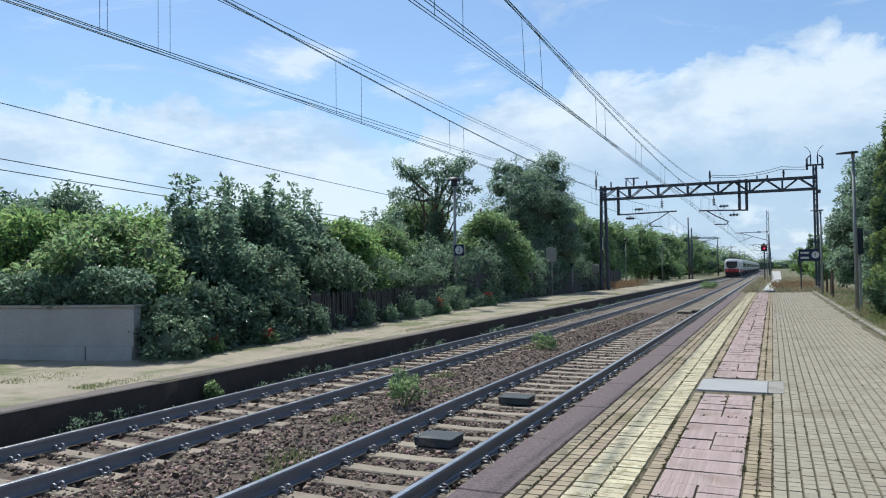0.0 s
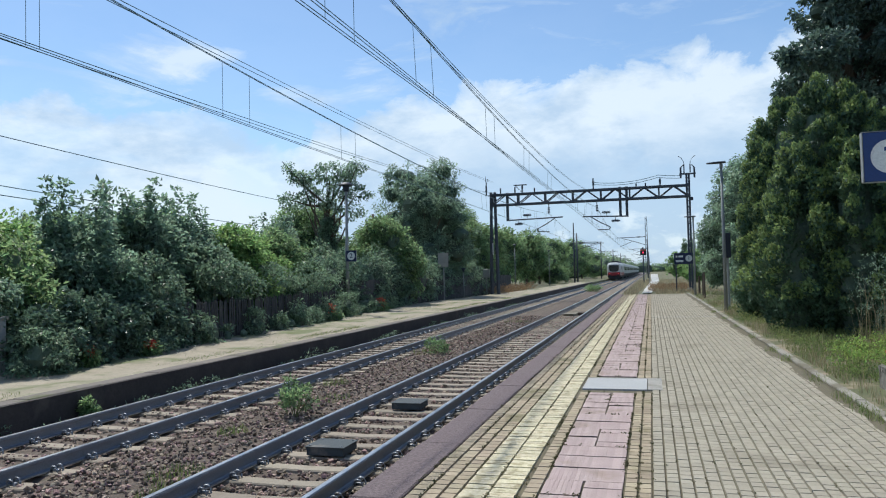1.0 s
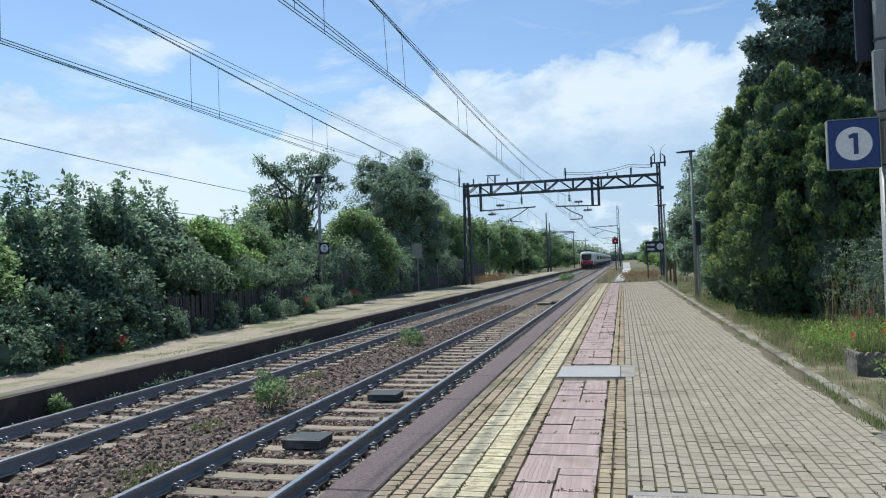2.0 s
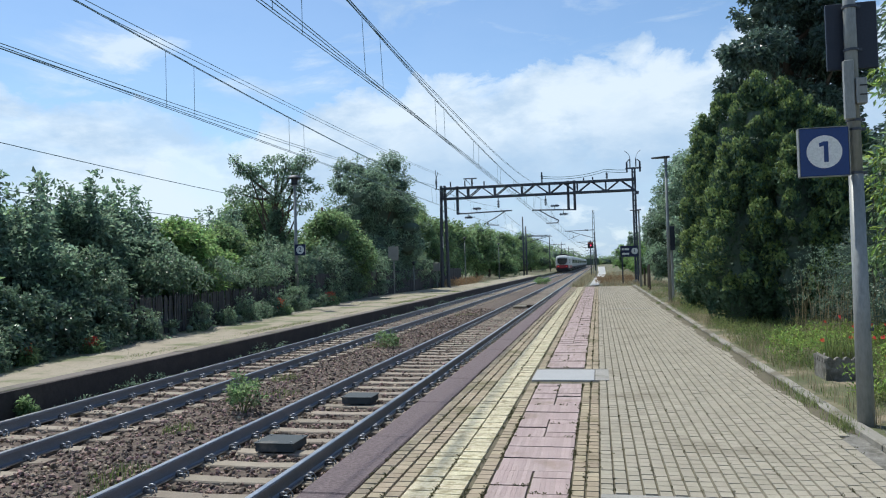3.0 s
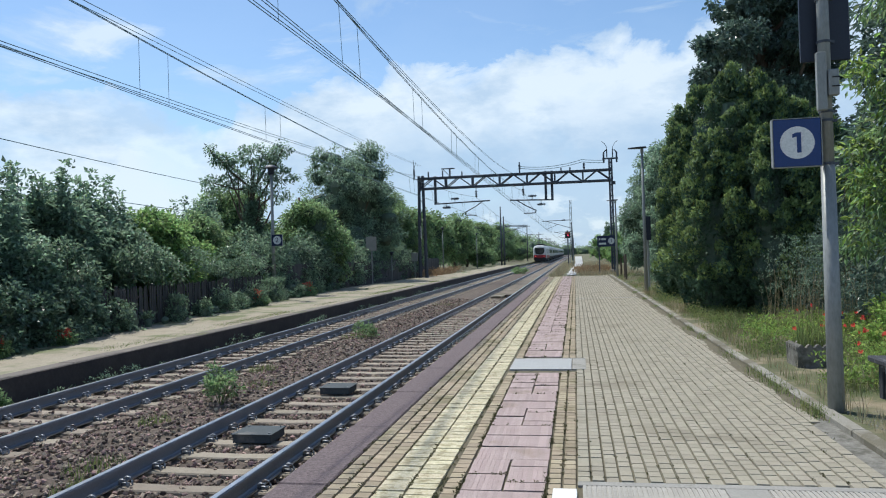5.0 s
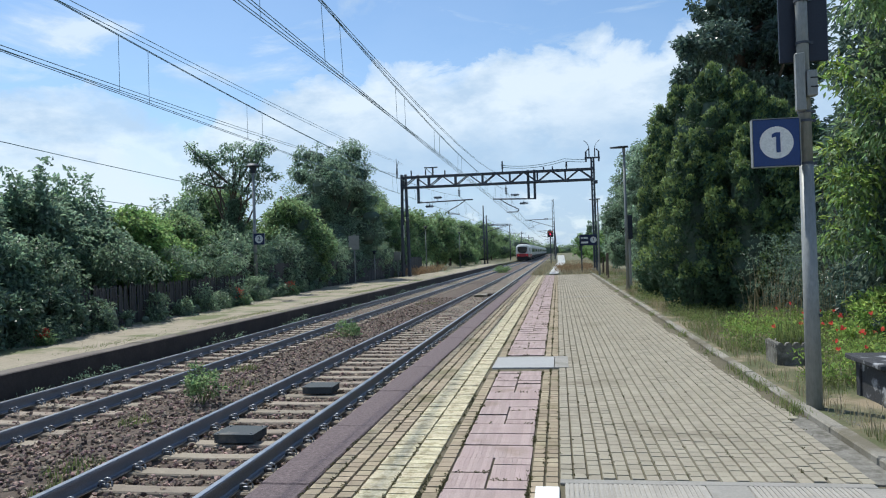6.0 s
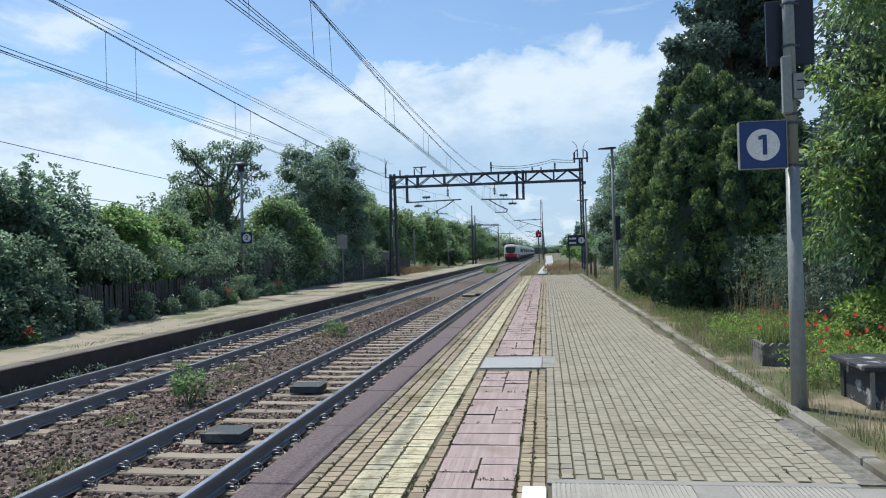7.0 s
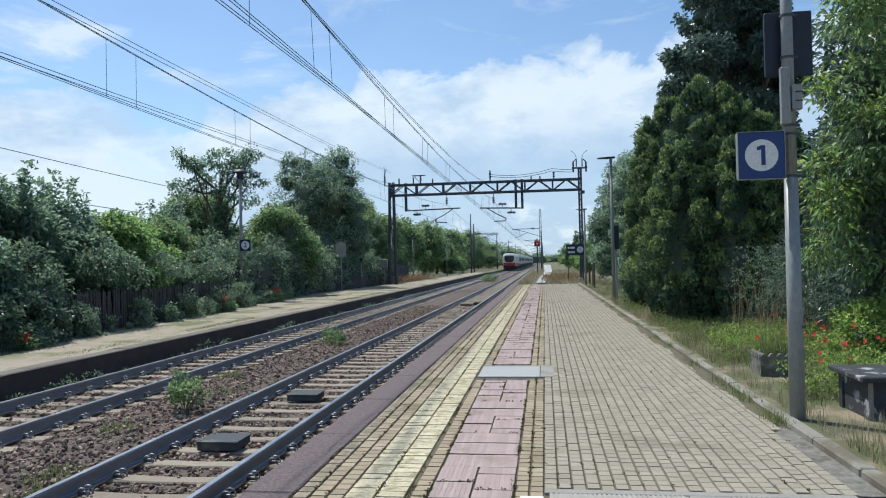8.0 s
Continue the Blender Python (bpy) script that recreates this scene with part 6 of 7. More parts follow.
def verge():
    rng = np.random.default_rng(88)
    n = 46000
    y = 4.5 + 48 * rng.random(n) ** 1.6
    x = 2.56 + rng.random(n) ** 1.2 * 3.2
    patch = np.sin(x * 2.3 + y * 0.7) * np.sin(y * 1.3 - x) + rng.normal(0, 0.4, n)
    near_pole = ((x - 2.9) / 0.5) ** 2 + ((y - 7.6) / 0.9) ** 2 < 1
    keep = (patch > 0.05) & ~near_pole & ~((np.abs(x - 3.48) < 0.42) & (np.abs(y - 8.2) < 0.48))
    x, y = x[keep], y[keep]
    h = rng.uniform(0.04, 0.19, len(x)) * (1 + 1.1 * (x > 3.3) * rng.random(len(x)))
    blades("verge_grass", "patchy green grass on the verge behind the kerb", np.stack([x, y, np.full(len(x), 0.005)], -1), h, M_GRASS, 1, 0.0062)
    n = 24000
    y = 4.5 + 60 * rng.random(n) ** 1.7
    x = 2.56 + rng.random(n) ** 1.3 * 2.6
    dry = (np.sin(x * 1.9 - y * 0.8) + np.sin(y * 0.9 + 0.6) + rng.normal(0, 0.6, n) > 0.1) & ~((np.abs(x - 3.3) < 0.5) & (np.abs(y - 8.2) < 0.6))
    blades("dry_verge_grass", "bleached dry grass stalks on the verge", np.stack([x, y, np.full(n, 0.0)], -1)[dry], rng.uniform(0.06, 0.30, n)[dry], M_STRAW, 2, 0.0065)
    # low broad-leaved weeds in the grass
    k = 4200
    y = 6.5 + 26 * rng.random(k) ** 1.4
    x = 2.75 + rng.random(k) * 3.0
    ok = (np.sin(x * 3.1 + y) + np.sin(y * 1.7) > -0.4) & ~((np.abs(x - 3.3) < 0.6) & (np.abs(y - 8.1) < 0.8)) & ~((np.abs(x - 3.1) < 0.6) & (np.abs(y - 10.5) < 0.9))
    V, F = leaf_cloud(rng, np.stack([x, y, rng.uniform(0.02, 0.22, k)], -1)[ok], np.tile([0, 0, 1.0], (int(ok.sum()), 1)), 14, 0.11, (0.055, 0.022), up=0.5)
    tagged(mesh_np("verge_herbs", V, F, M_GRASS), "broad-leaved green herbs in the verge grass", "weeds", kind="stuff")
    k = 950
    x, y = 2.75 + 2.6 * rng.random(k) ** 0.8, rng.uniform(8.6, 15.5, k)
    ok = (np.sin(x * 2.1 - y * 1.3) + np.sin(y * 2.3 + x) + 0.5 * (x - 3) > -0.3) & ~((np.abs(x - 3.15) < 0.5) & (np.abs(y - 10.75) < 0.7)) & ~((np.abs(x - 3.48) < 0.6) & (y < 8.9))
    V, F = leaf_cloud(rng, np.stack([x, y, 0.05 + 0.34 * rng.random(k) ** 1.5], -1)[ok], np.tile([0, 0, 1.0], (int(ok.sum()), 1)), 15, 0.11, (0.06, 0.026), up=0.4)
    tagged(mesh_np("leafy_herbs", V, F, M_LEAF_LIGHT), "fresh green leafy herbs growing thickly round the planter", "weeds", kind="stuff")
    # tall seeding grasses before the cypress
    n = 260
    x, y = rng.uniform(3.9, 5.4, n), rng.uniform(14.0, 17.2, n)
    blades("tall_dry_grass", "tall seeding grasses and thistles before the cypress", np.stack([x, y, np.zeros(n)], -1), rng.uniform(0.4, 1.75, n), M_STRAW, 3, 0.0034)
    k = 420
    x, y = rng.uniform(3.9, 5.4, k), rng.uniform(14.0, 17.2, k)
    z = rng.uniform(0.7, 1.9, k)
    V, F = leaf_cloud(rng, np.stack([x, y, z], -1), np.tile([0, 0, 1.0], (k, 1)), 7, 0.06, (0.04, 0.018), up=0.5)
    tagged(mesh_np("seed_heads", V, F, M_LEAF_BLUE), "grey-green seed heads of the tall grasses", "grass", kind="stuff")
    # far platform: thin grass strips
    n = 26000
    y = 8 + 45 * rng.random(n) ** 1.3
    u = rng.random(n)
    x = np.where(u < 0.55, rng.normal(-9.75, 0.16, n), rng.normal(-11.6, 0.35, n))
    ok = (np.sin(y * 0.9 + 1.1) + np.sin(y * 0.37) + rng.normal(0, 0.5, n) > 0.1) & (x < -9.42)
    blades("far_platform_grass", "thin worn grass along the far platform", np.stack([x, y, np.full(n, LEFT_Z)], -1)[ok], rng.uniform(0.012, 0.045, n)[ok], M_GRASS, 4, 0.007)
    # weeds along the foot of the far platform wall
    n = 6500
    y = 7 + 50 * rng.random(n) ** 1.3
    x = np.clip(rng.normal(-8.84, 0.10, n), -9.02, -8.68)
    ok = np.sin(y * 1.7) + np.sin(y * 0.61 + 2) + rng.normal(0, 0.5, n) > -0.1
    blades("wall_foot_weeds", "pale weeds along the foot of the far platform wall", np.stack([x, y, np.full(n, SLEEPER_Z - 0.1)], -1)[ok], (0.05 + 0.16 * rng.random(n) ** 2)[ok], M_LEAF_BLUE, 5, 0.010)
    k = 700
    y = 7 + 45 * rng.random(k) ** 1.3
    V, F = leaf_cloud(rng, np.stack([rng.uniform(-8.98, -8.72, k), y, SLEEPER_Z - 0.02 + 0.17 * rng.random(k) ** 2 * (1 + np.sin(y * 1.1) * 0.7)], -1), np.tile([0, 0, 1.0], (k, 1)), 16, 0.10, (0.055, 0.022), up=0.5)
    tagged(mesh_np("wall_foot_herbs", V, F, M_LEAF_BLUE), "leafy herbs along the foot of the far platform wall", "weeds", kind="stuff")
    # bank past the platform end
    n = 6000
    y = END_Y + 70 * rng.random(n) ** 1.6
    x = rng.uniform(-1.9, 5.0, n)
    ok = np.abs(x - (-0.35 + 0.9 * (y - 55) / 60)) > 0.6
    blades("bank_grass", "tawny rough grass on the bank past the platform", np.stack([x, y, np.full(n, -0.08)], -1)[ok], rng.uniform(0.15, 0.5, n)[ok], M_STRAW, 6, 0.02)
    k = 260
    V, F = leaf_cloud(rng, np.stack([rng.uniform(-0.1, 3.2, k), rng.uniform(58, 75, k), rng.uniform(0, 0.35, k)], -1), np.tile([0, 0, 1.0], (k, 1)), 14, 0.3, (0.12, 0.05), up=0.5)
    tagged(mesh_np("rusty_scrub", V, F, M_ORANGE), "rusty red scrub on the bank", "weeds", kind="stuff")
    k = 200
    V, F = leaf_cloud(rng, np.stack([rng.uniform(-13.6, -11.6, k), rng.uniform(60, 78, k), rng.uniform(-0.1, 0.5, k)], -1), np.tile([0, 0, 1.0], (k, 1)), 14, 0.35, (0.14, 0.06), up=0.5)
    tagged(mesh_np("tawny_scrub", V, F, M_ORANGE), "tawny dry scrub by the gantry leg", "weeds", kind="stuff")


verge()


def track_weeds():
    for k, (x, y, r, h) in enumerate(((-5.62, 10.85, 0.30, 0.52), (-5.85, 19.95, 0.34, 0.46), (-8.8, 9.9, 0.10, 0.36), (-6.05, 82.0, 0.9, 0.6))):
        t = thing("track_weed", x, y, SLEEPER_Z, "green leafy weed growing out of the ballast", "weed", "weeds between the tracks")
        g = random.Random(k)
        bl = [(g.uniform(-0.8, 0.8) * r, g.uniform(-0.8, 0.8) * r, h * g.uniform(0.25, 0.95), r * 0.34, r * 0.34, h * 0.24) for _ in range(9)]
        bm = bmesh.new()
        for b in bl:
            rod(bm, (0, 0, -0.05), b[:3], 0.008, 0.004, 5)
        part("stems", bm, M_GRASS, t)
        foliage("leaves", t, bl, 60, 13, 0.07 if r < 0.5 else 0.2, (0.075, 0.032) if r < 0.5 else (0.2, 0.08), M_LEAF_MID, 800 + k, 0.0, up=0.5)


track_weeds()


def bed_grass():
    rng = np.random.default_rng(17)
    P = []
    for x, y, r in ((-5.9, 9.5, 0.22), (-5.3, 7.3, 0.3), (-5.0, 6.6, 0.22), (-6.4, 14.2, 0.3), (-5.7, 12.4, 0.35), (-6.2, 20.2, 0.5), (-5.9, 33, 0.6)):
        n = 130
        a, q = rng.uniform(0, 6.28, n), r * np.sqrt(rng.random(n))
        P += list(zip(x + q * np.cos(a), y + 1.3 * q * np.sin(a), np.full(n, SLEEPER_Z)))
    blades("bed_grass", "low grass tufts rooted in the ballast", np.array(P), rng.uniform(0.05, 0.13, len(P)), M_GRASS, 18, 0.009)
    P = []
    for n in range(150):
        P.append((3.2 + rng.uniform(-0.19, 0.19), 10.95 + rng.uniform(-0.19, 0.19), 0.25))
    blades("planter_grass", "green grass growing in the planter", np.array(P), rng.uniform(0.15, 0.50, len(P)), M_GRASS, 19, 0.008)


bed_grass()


def poppies():
    t = thing("poppy", 4.7, 13.4, 0, "red poppy in flower among the verge grass", "flower", "poppies on the verge")
    bm = bmesh.new()
    for k in range(4):
        # four broad overlapping petals that open into a shallow cup
        a = k * 1.5708
        z = 0.402 + 0.004 * (k % 2)
        rim = [bm.verts.new((q * math.cos(a + d), q * math.sin(a + d), z + u)) for q, d, u in ((0.036, -0.85, 0.020), (0.054, -0.5, 0.038), (0.058, 0.0, 0.034), (0.054, 0.5, 0.042), (0.036, 0.85, 0.018))]
        b0 = bm.verts.new((0, 0, z))
        for u, w in zip(rim, rim[1:]):
            bm.faces.new((b0, u, w))
    part("petals", bm, M_POPPY, t)
    bm = bmesh.new()
    rod(bm, (0, 0, -0.05), (0.02, 0.01, 0.2), 0.004, seg=4)
    rod(bm, (0.02, 0.01, 0.2), (0, 0, 0.41), 0.004, 0.003, seg=4)
    part("stem", bm, M_GRASS, t)
    g = random.Random(5)
    for n in range(84):
        y = g.uniform(9.0, 12.2) if n % 2 else g.uniform(11.5, 15.0)
        x = g.uniform(2.9, 4.9) + (y - 9.0) * 0.24 + g.uniform(-0.2, 0.8)
        m = pose(x, y, 0, g.uniform(-48, 48), g.uniform(-40, 40), g.uniform(0, 360))
        c = copy_thing(t, m)
        w = g.uniform(0.35, 0.75)
        c.scale = (w, w, g.uniform(0.9, 1.75))
    # flowering clumps at the foot of the far fence
    for k, (x, y, r, z) in enumerate(((-12.4, 27.0, 0.42, 0.62), (-12.75, 33.6, 0.4, 0.6), (-11.25, 14.55, 0.14, 0.35), (-11.2, 12.6, 0.10, 0.40))):
        c = thing("red_flower_clump", x, y, LEFT_Z, "clump of red valerian in flower by the far fence", "flowers", "red flower clumps")
        foliage("leaves", c, [(0, 0, z * 0.4, r, r, z * 0.45)], 60, 20, 0.16, (0.09, 0.04), M_LEAF_MID, 900 + k, 0.5)
        foliage("flowers", c, [(0, 0, z * 0.75, r * 0.8, r * 0.8, z * 0.3)], 22, 12, 0.09, (0.05, 0.04), M_POPPY, 920 + k, 0.0, up=0.6)


poppies()

# ---- paving, piece by piece ----
def paving():
    rng = np.random.default_rng(3)

    def lay(owner, piece, V, F, material, spots, label, near_to, jitter=0.002):
        """Slabs at the spots: those up to near_to as pieces of their own, the rest joined."""
        me = mesh_data(piece, V, F, material)
        rest = []
        n = 0
        for x, y in spots:
            z = rng.uniform(-jitter, jitter)
            if 4.3 < y < near_to and n < 300:
                ob = new(piece, me)
                ob.parent = owner
                ob.matrix_basis = pose(x, y, z, rng.uniform(-0.2, 0.2), rng.uniform(-0.3, 0.3), rng.uniform(-0.5, 0.5))
                n += 1
            else:
                rest.append((x, y, z))
        if rest:
            k = len(rest)
            ob = scatter(piece + "_rest", [V], F, rest, np.radians(rng.uniform(-0.5, 0.5, k)), np.ones(k), material, owner, np.radians(rng.uniform(-0.35, 0.35, k)))
            tagged(ob, label, kind="stuff")

    # grey field, stretcher rows with broken joints
    field = thing("paving_field", 0, 0, 0, "pale grey-beige concrete pavers with dark weedy joints", "paving", kind="structure")
    V, F = paver_template(0.0945, 0.120, 0.05, 0.0045)
    spots = []
    for j, y in enumerate(np.concatenate([np.arange(5.585, END_Y - 0.1, 0.125), np.arange(-14.0, 4.0, 0.125)])):
        for i in range(22):
            x = -0.04 + 0.1045 * (i + 0.5)
            yy = y + 0.022 * math.sin(i * 2.7 + 0.4 * math.sin(y)) + rng.uniform(-0.003, 0.003)
            if x > 2.14 and 3.9 < yy < 7.4 + (x - 2.14) * 2:
                continue
            spots.append((x, yy))
    lay(field, "paver", V, F, M_PAVER, spots, "concrete pavers farther along the platform", 7.4)
    # yellowish bands beside the coloured strips
    band = thing("paving_band", 0, 0, 0, "yellowish concrete pavers with grassy joints", "paving", kind="structure")
    V, F = paver_template(0.118, 0.121)
    spots = []
    for y in np.arange(-14.0, END_Y - 0.1, 0.1275):
        for i in range(3):
            spots.append((-1.875 + 0.13 * (i + 0.5), y + 0.04 * i))
        spots.append((-0.945, y + 0.09))
        for i in range(2):
            spots.append((-0.255 + 0.108 * (i + 0.5) * 1.0, y + 0.12 * i))
    spots = [s for s in spots if not (s[0] > -1.1 and 10.5 < s[1] < 11.95)]
    V2, F2 = paver_template(0.098, 0.121)
    lay(band, "paver", V2 * 1.0, F2, M_PAVER_B, [s for s in spots if s[0] > -0.5], "yellowish pavers farther along", 16.0)
    lay(band, "wide_paver", V, F, M_PAVER_B, [s for s in spots if s[0] < -0.5], "yellowish pavers farther along", 12.0)
    # worn yellow warning line
    line = thing("yellow_warning_line", 0, 0, 0, "worn yellow warning line of rough pavers", "warning line", kind="structure")
    V, F = paver_template(0.214, 0.120, 0.05, 0.005)
    spots = [(-1.485 + 0.2225 * (i + 0.5), y + 0.06 * i) for y in np.arange(-14.0, END_Y - 0.1, 0.125) for i in range(2)]
    lay(line, "yellow_paver", V, F, M_YELLOW, spots, "worn yellow pavers farther along", 18.0, 0.004)
    # pink guidance tiles: each with long grooves
    pink = thing("pink_guidance_strip", 0, 0, 0, "worn pink grooved guidance tiles with weeds in the joints", "guidance strip", kind="structure")
    def tile(w, l, n):
        bm = bmesh.new()
        for k in range(n):
            a, b = -w / 2 + k * w / n, -w / 2 + (k + 1) * w / n
            box(bm, a + 0.0014, b - 0.0014, -l / 2, l / 2, -0.05, 0.0)
        box(bm, -w / 2, w / 2, -l / 2, l / 2, -0.05, -0.0025)
        tmp = part("guidance_tile", bm, M_PINK)
        me = tmp.data
        bpy.data.objects.remove(tmp)
        return me

    whole, half, short = tile(0.604, 0.382, 17), tile(0.294, 0.382, 8), tile(0.294, 0.182, 8)
    pat = random.Random(14)
    SEAMS = []

    def put(me, x, y):
        if not 10.45 < y < 12.0:
            ob = new("guidance_tile", me)
            ob.parent = pink
            ob.matrix_basis = pose(x + pat.uniform(-0.004, 0.004), y, pat.uniform(-0.004, 0.005), pat.uniform(-0.5, 0.5), pat.uniform(-0.3, 0.3), pat.uniform(-0.6, 0.6))

    y = -14.04
    while y < END_Y - 0.3:
        if pat.random() < 0.55:
            put(whole, -0.57, y + 0.2)
            SEAMS.append((-0.87, y, -0.27, y))
            y += 0.402
        else:
            # two tiles side by side, one pushed half a length along
            xs = (-0.726, -0.416) if pat.random() < 0.5 else (-0.416, -0.726)
            put(half, xs[0], y + 0.2), put(half, xs[0], y + 0.602)
            put(short, xs[1], y + 0.1), put(half, xs[1], y + 0.401), put(short, xs[1], y + 0.702)
            SEAMS.append((-0.87, y, -0.27, y)), SEAMS.append((-0.571, y, -0.571, y + 0.8))
            SEAMS.append((xs[0] - 0.15, y + 0.401, xs[0] + 0.15, y + 0.401))
            SEAMS.append((xs[1] - 0.15, y + 0.2, xs[1] + 0.15, y + 0.2)), SEAMS.append((xs[1] - 0.15, y + 0.602, xs[1] + 0.15, y + 0.602))
            y += 0.804
    # grey cover set into the strip
    c = thing("steel_cover", -0.555, 11.2, 0.0, "flat pale grey metal cover set across the guidance strip", "cover")
    bm = bmesh.new()
    box(bm, -0.45, 0.45, -0.42, 0.62, -0.05, 0.006, 0.003)
    part("plate", bm, M_PLATE, c)
    bm = bmesh.new()
    box(bm, 0.46, 0.66, -0.42, 0.62, -0.05, 0.006, 0.004)
    box(bm, -0.46, 0.66, 0.63, 0.72, -0.05, 0.006, 0.004)
    part("surround", bm, M_CONC, c)
    # crossing strip: smooth border, ribbed slabs, white tile, old concrete by the kerb
    d = thing("crossing_slabs", 0, 0, 0, "pale ribbed guidance slabs in a smooth concrete border", "paving", kind="structure")
    bm = bmesh.new()
    box(bm, -0.035, 2.12, 5.42, 5.51, -0.05, 0.002, 0.004)
    box(bm, 0.98, 1.26, 4.06, 5.416, -0.05, 0.002, 0.004)
    box(bm, 2.0, 2.34, 4.06, 5.416, -0.05, 0.0, 0.004)
    part("border", bm, M_CONC, d)
    for x0, x1, turn in ((0.0, 0.975, 0), (1.265, 1.995, 1)):
        for y0 in (5.0, 4.58, 4.16):
            bm = bmesh.new()
            box(bm, x0, x1, y0 + 0.003, y0 + 0.415, -0.05, -0.004)
            k = int((x1 - x0) / 0.034)
            for q in range(k):
                a = x0 + q * 0.034
                if turn:
                    box(bm, a + 0.004, a + 0.024, y0 + 0.008, y0 + 0.41, -0.004, 0.004, 0.0, Matrix.Shear("XZ", 4, (0, 0)))
                else:
                    box(bm, a + 0.004, a + 0.026, y0 + 0.008, y0 + 0.41, -0.004, 0.004)
            part("ribbed_slab", bm, M_RIB, d)
    bm = bmesh.new()
    box(bm, -0.21, -0.04, 4.9, 5.32, -0.05, 0.006, 0.004)
    part("white_tile", bm, M_WHITE, d, "white painted tile")
    bm = bmesh.new()
    ring = ((2.09, 5.52), (2.342, 5.52), (2.342, 7.78), (2.22, 7.66), (2.2, 7.48), (2.09, 7.36))
    lo, hi = [bm.verts.new((x, y, -0.06)) for x, y in ring], [bm.verts.new((x, y, -0.008)) for x, y in ring]
    bm.faces.new(hi)
    for i in range(6):
        bm.faces.new((lo[i], lo[(i + 1) % 6], hi[(i + 1) % 6], hi[i]))
    part("old_concrete", bm, M_OLDC, d, "cracked old concrete by the kerb")
    bm = bmesh.new()
    box(bm, -0.03, 2.2, 27.2, 27.36, -0.05, 0.003, 0.004)
    part("cross_joint", bm, M_CONC, d)
    # crumbly weeds in the joints: small clumps along the seams, thickest beside the coloured strips
    def clumps(name, label, P, material, spread, leaf):
        V, F = leaf_cloud(rng, np.array(P), np.tile([0, 0, 1.0], (len(P), 1)), 12, spread, leaf, up=0.5)
        V[:, 2] = np.maximum(V[:, 2], -0.02)
        tagged(mesh_np(name, V, F, material), label, "weeds", kind="stuff")

    n = 3600
    y = 4.4 + 34 * rng.random(n) ** 1.6
    lines_x = np.array([-1.02, -1.02, -0.885, -0.885, -0.885, -0.26, -0.26, -0.26, -0.15, -0.15, -0.04, -1.262, -1.48, -1.62, -1.75, -1.88])
    x = lines_x[rng.integers(0, len(lines_x), n)] + rng.normal(0, 0.006, n)
    ok = (np.sin(y * 2.1 + x * 9) + np.sin(y * 5.3 + x * 31) + rng.normal(0, 0.6, n) > 0.1) & ~((x > -1.1) & (x < 0.1) & (y > 10.7) & (y < 11.95))
    clumps("joint_weeds", "short weeds and moss in the paving joints", np.stack([x, y, np.full(n, -0.004)], -1)[ok & ~((x > -0.24) & (y < 5.42))], M_MOSS, 0.016, (0.018, 0.008))
    seams = np.array(SEAMS)
    n = 1500
    q = seams[np.minimum((rng.random(n) ** 1.8 * len(seams)).astype(int), len(seams) - 1)]
    u = rng.random(n)
    P = np.stack([q[:, 0] + (q[:, 2] - q[:, 0]) * u + rng.normal(0, 0.004, n), q[:, 1] + (q[:, 3] - q[:, 1]) * u + rng.normal(0, 0.006, n), np.full(n, -0.002)], -1)
    ok = (np.sin(q[:, 1] * 7.7 + q[:, 0] * 5) + np.sin(P[:, 0] * 17 + q[:, 1] * 3) > 0.0) & ~((P[:, 1] > 10.5) & (P[:, 1] < 12.0))
    clumps("tile_joint_weeds", "brownish weeds in the joints of the pink tiles", P[ok], M_MOSS, 0.018, (0.020, 0.009))
    n = 260
    P = np.stack([-0.04 + 0.1045 * rng.integers(1, 22, n) + rng.normal(0, 0.006, n), 5.6 + 26 * rng.random(n) ** 1.5, np.full(n, -0.004)], -1)
    clumps("field_weeds", "sparse weeds between the grey pavers", P, M_MOSS, 0.014, (0.016, 0.007))
    # soil and litter washed against the kerb
    m = 190
    ys = np.linspace(7.6, END_Y, m)
    V, F = [], []
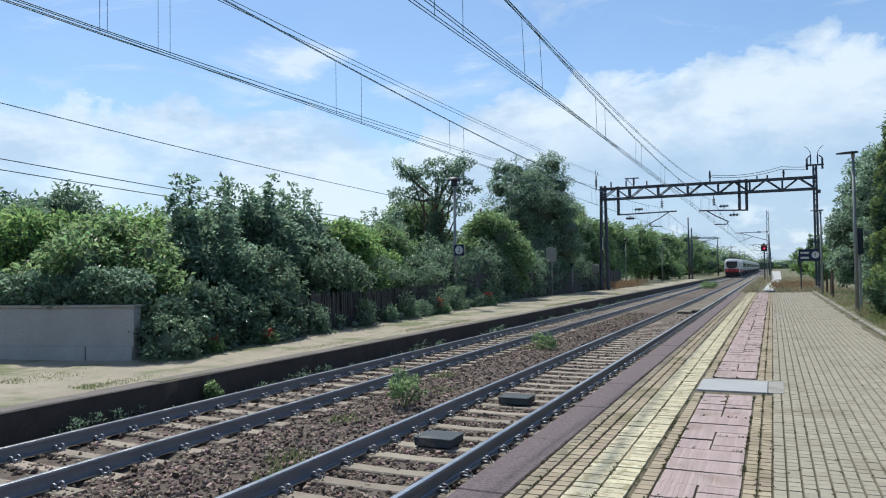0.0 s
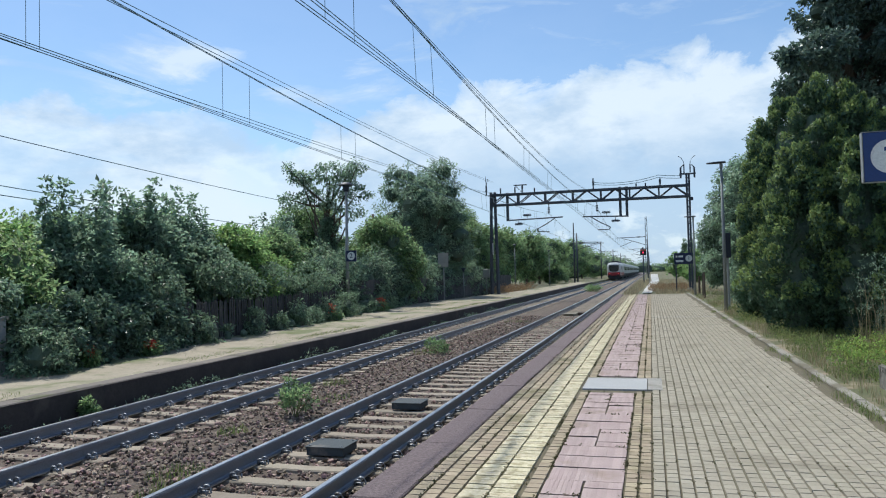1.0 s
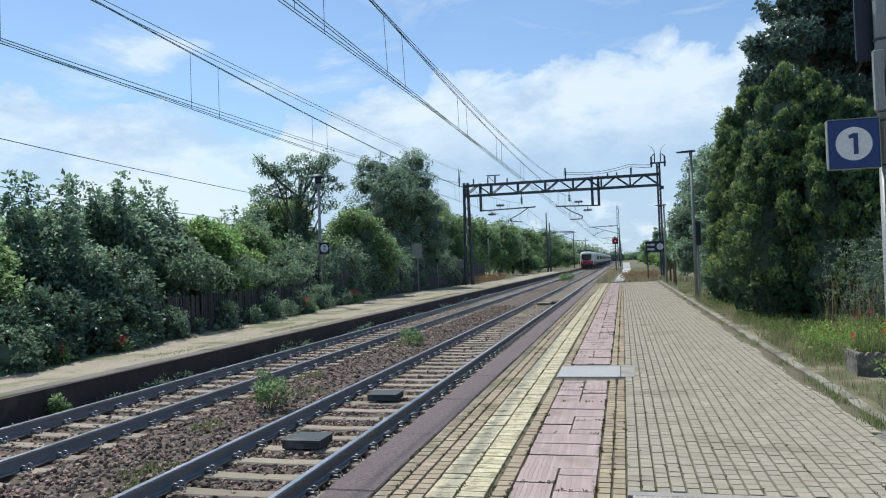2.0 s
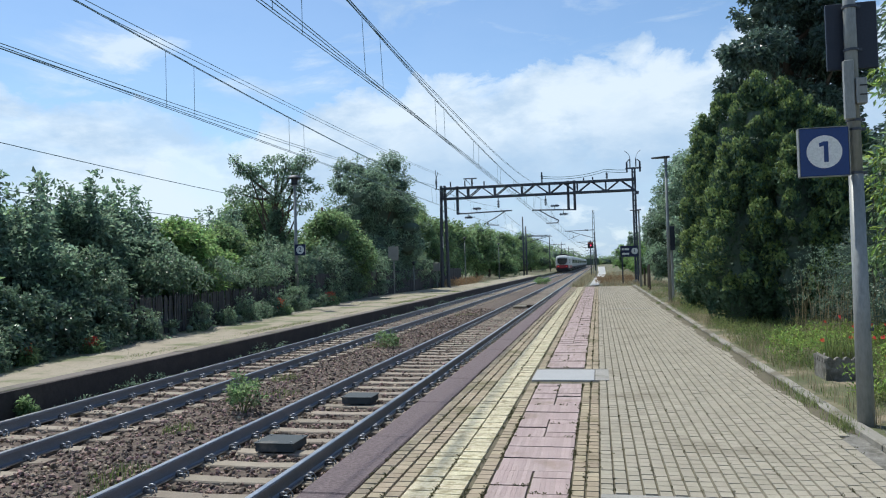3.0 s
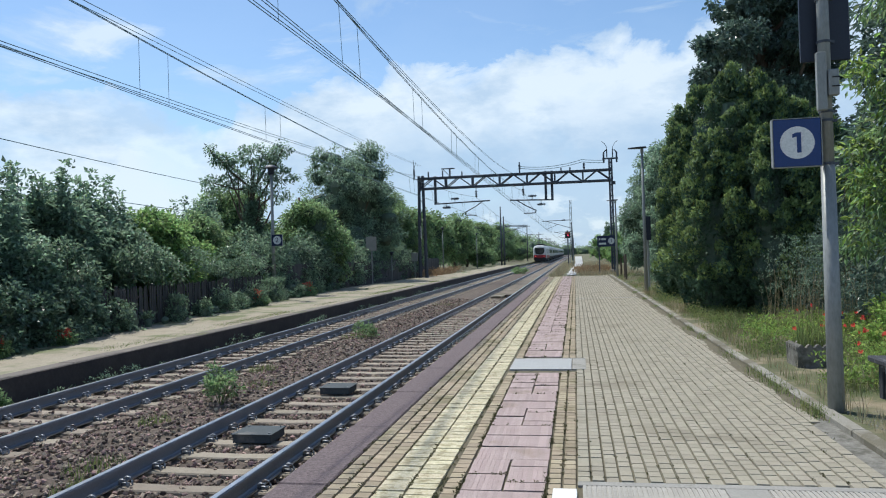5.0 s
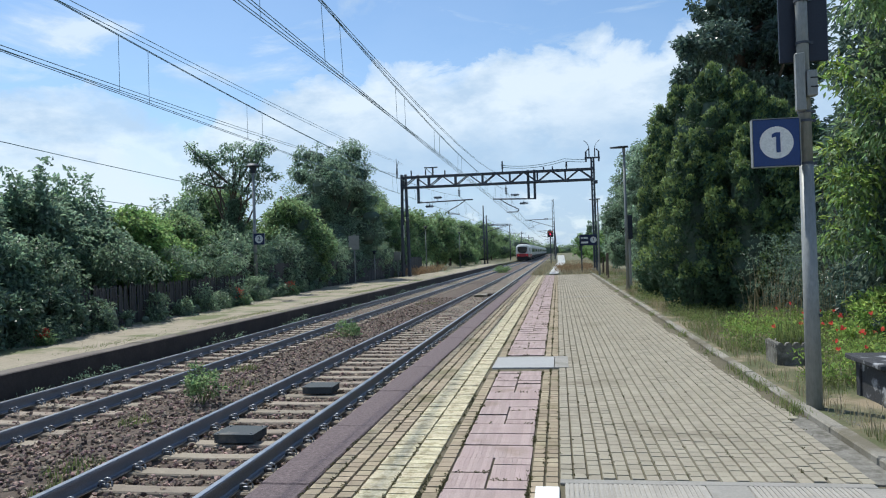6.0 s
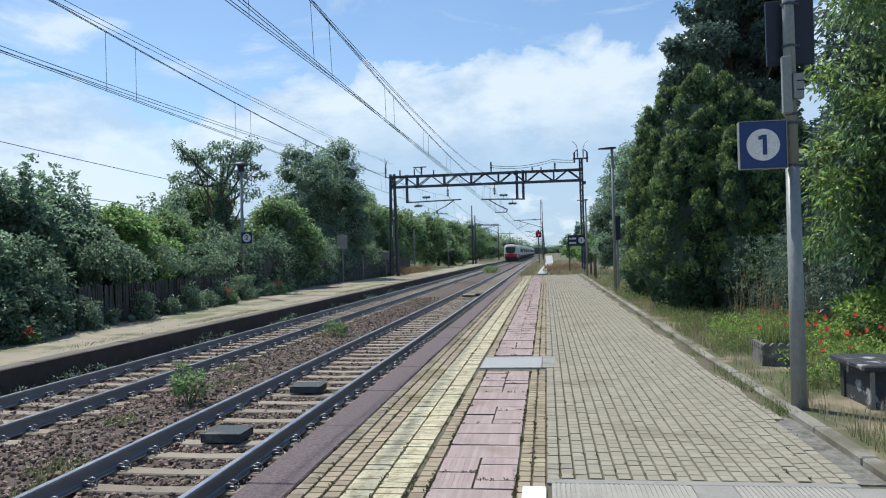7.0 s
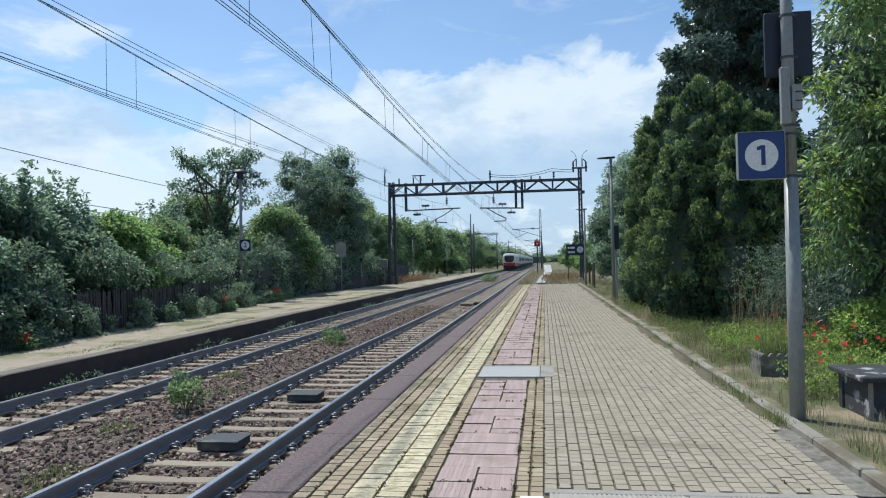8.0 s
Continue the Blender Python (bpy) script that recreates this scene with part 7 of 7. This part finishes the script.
    for q, yy in enumerate(ys):
        run_in = min(1.0, (yy - 7.6) / 0.8)
        wd = (0.085 + 0.04 * (1 + math.sin(yy * 1.9) * math.sin(yy * 0.7 + 1))) * (0.1 + 0.9 * run_in)
        V += [(2.345 - wd * 1.6, yy, -0.004), (2.345 - wd * 0.6, yy, -0.004 + run_in * (0.010 + rng.uniform(0, 0.006))), (2.346, yy, -0.004 + run_in * (0.020 + rng.uniform(0, 0.012))), (2.346, yy, -0.03)]
        if q:
            F += [((q - 1) * 4 + c, (q - 1) * 4 + c + 1, q * 4 + c + 1, q * 4 + c) for c in range(3)]
    tagged(mesh_np("kerb_soil", V, F, M_JOINT, smooth=True), "brown soil and litter washed against the kerb", "soil", kind="stuff")
    # grey grit round the pole
    n = 1500
    a, q = rng.uniform(0, 6.283, n), np.sqrt(rng.random(n))
    x, y = 2.98 + 0.42 * q * np.cos(a), 7.65 + 1.0 * q * np.sin(a)
    O = np.array([(1, 0, 0), (-1, 0, 0), (0, 1, 0), (0, -1, 0), (0, 0, 1), (0, 0, -1)], float)
    T = [O * rng.uniform(0.6, 1.2, (6, 1)) for _ in range(6)]
    OF = np.array([(0, 2, 4), (2, 1, 4), (1, 3, 4), (3, 0, 4), (2, 0, 5), (1, 2, 5), (3, 1, 5), (0, 3, 5)])
    ok = x > 2.56
    grit = scatter("pole_grit", T, OF, np.stack([x, y, np.full(n, 0.012)], -1)[ok], rng.uniform(0, 6.28, n)[ok], rng.uniform(0.008, 0.022, n)[ok], M_KERB)
    tagged(grit, "pale grey grit on the bare ground beside the pole", "gravel", kind="stuff")
    # larger tufts along the kerb
    n = 1700
    cy = np.array([7.9, 9.5, 10.2, 12.0, 14.5, 16.0, 19.0, 22.5, 26.0, 30.0, 8.1, 9.0])
    k = rng.integers(0, len(cy), n)
    y = cy[k] + rng.normal(0, 0.22, n)
    x = np.where(rng.random(n) < 0.6, 2.29, 2.36) + rng.normal(0, 0.05, n)
    blades("kerb_tufts", "tufts of grass growing along the kerb", np.stack([x, y, np.full(n, -0.01)], -1), rng.uniform(0.03, 0.13, n), M_GRASS, 13, 0.007)


paving()
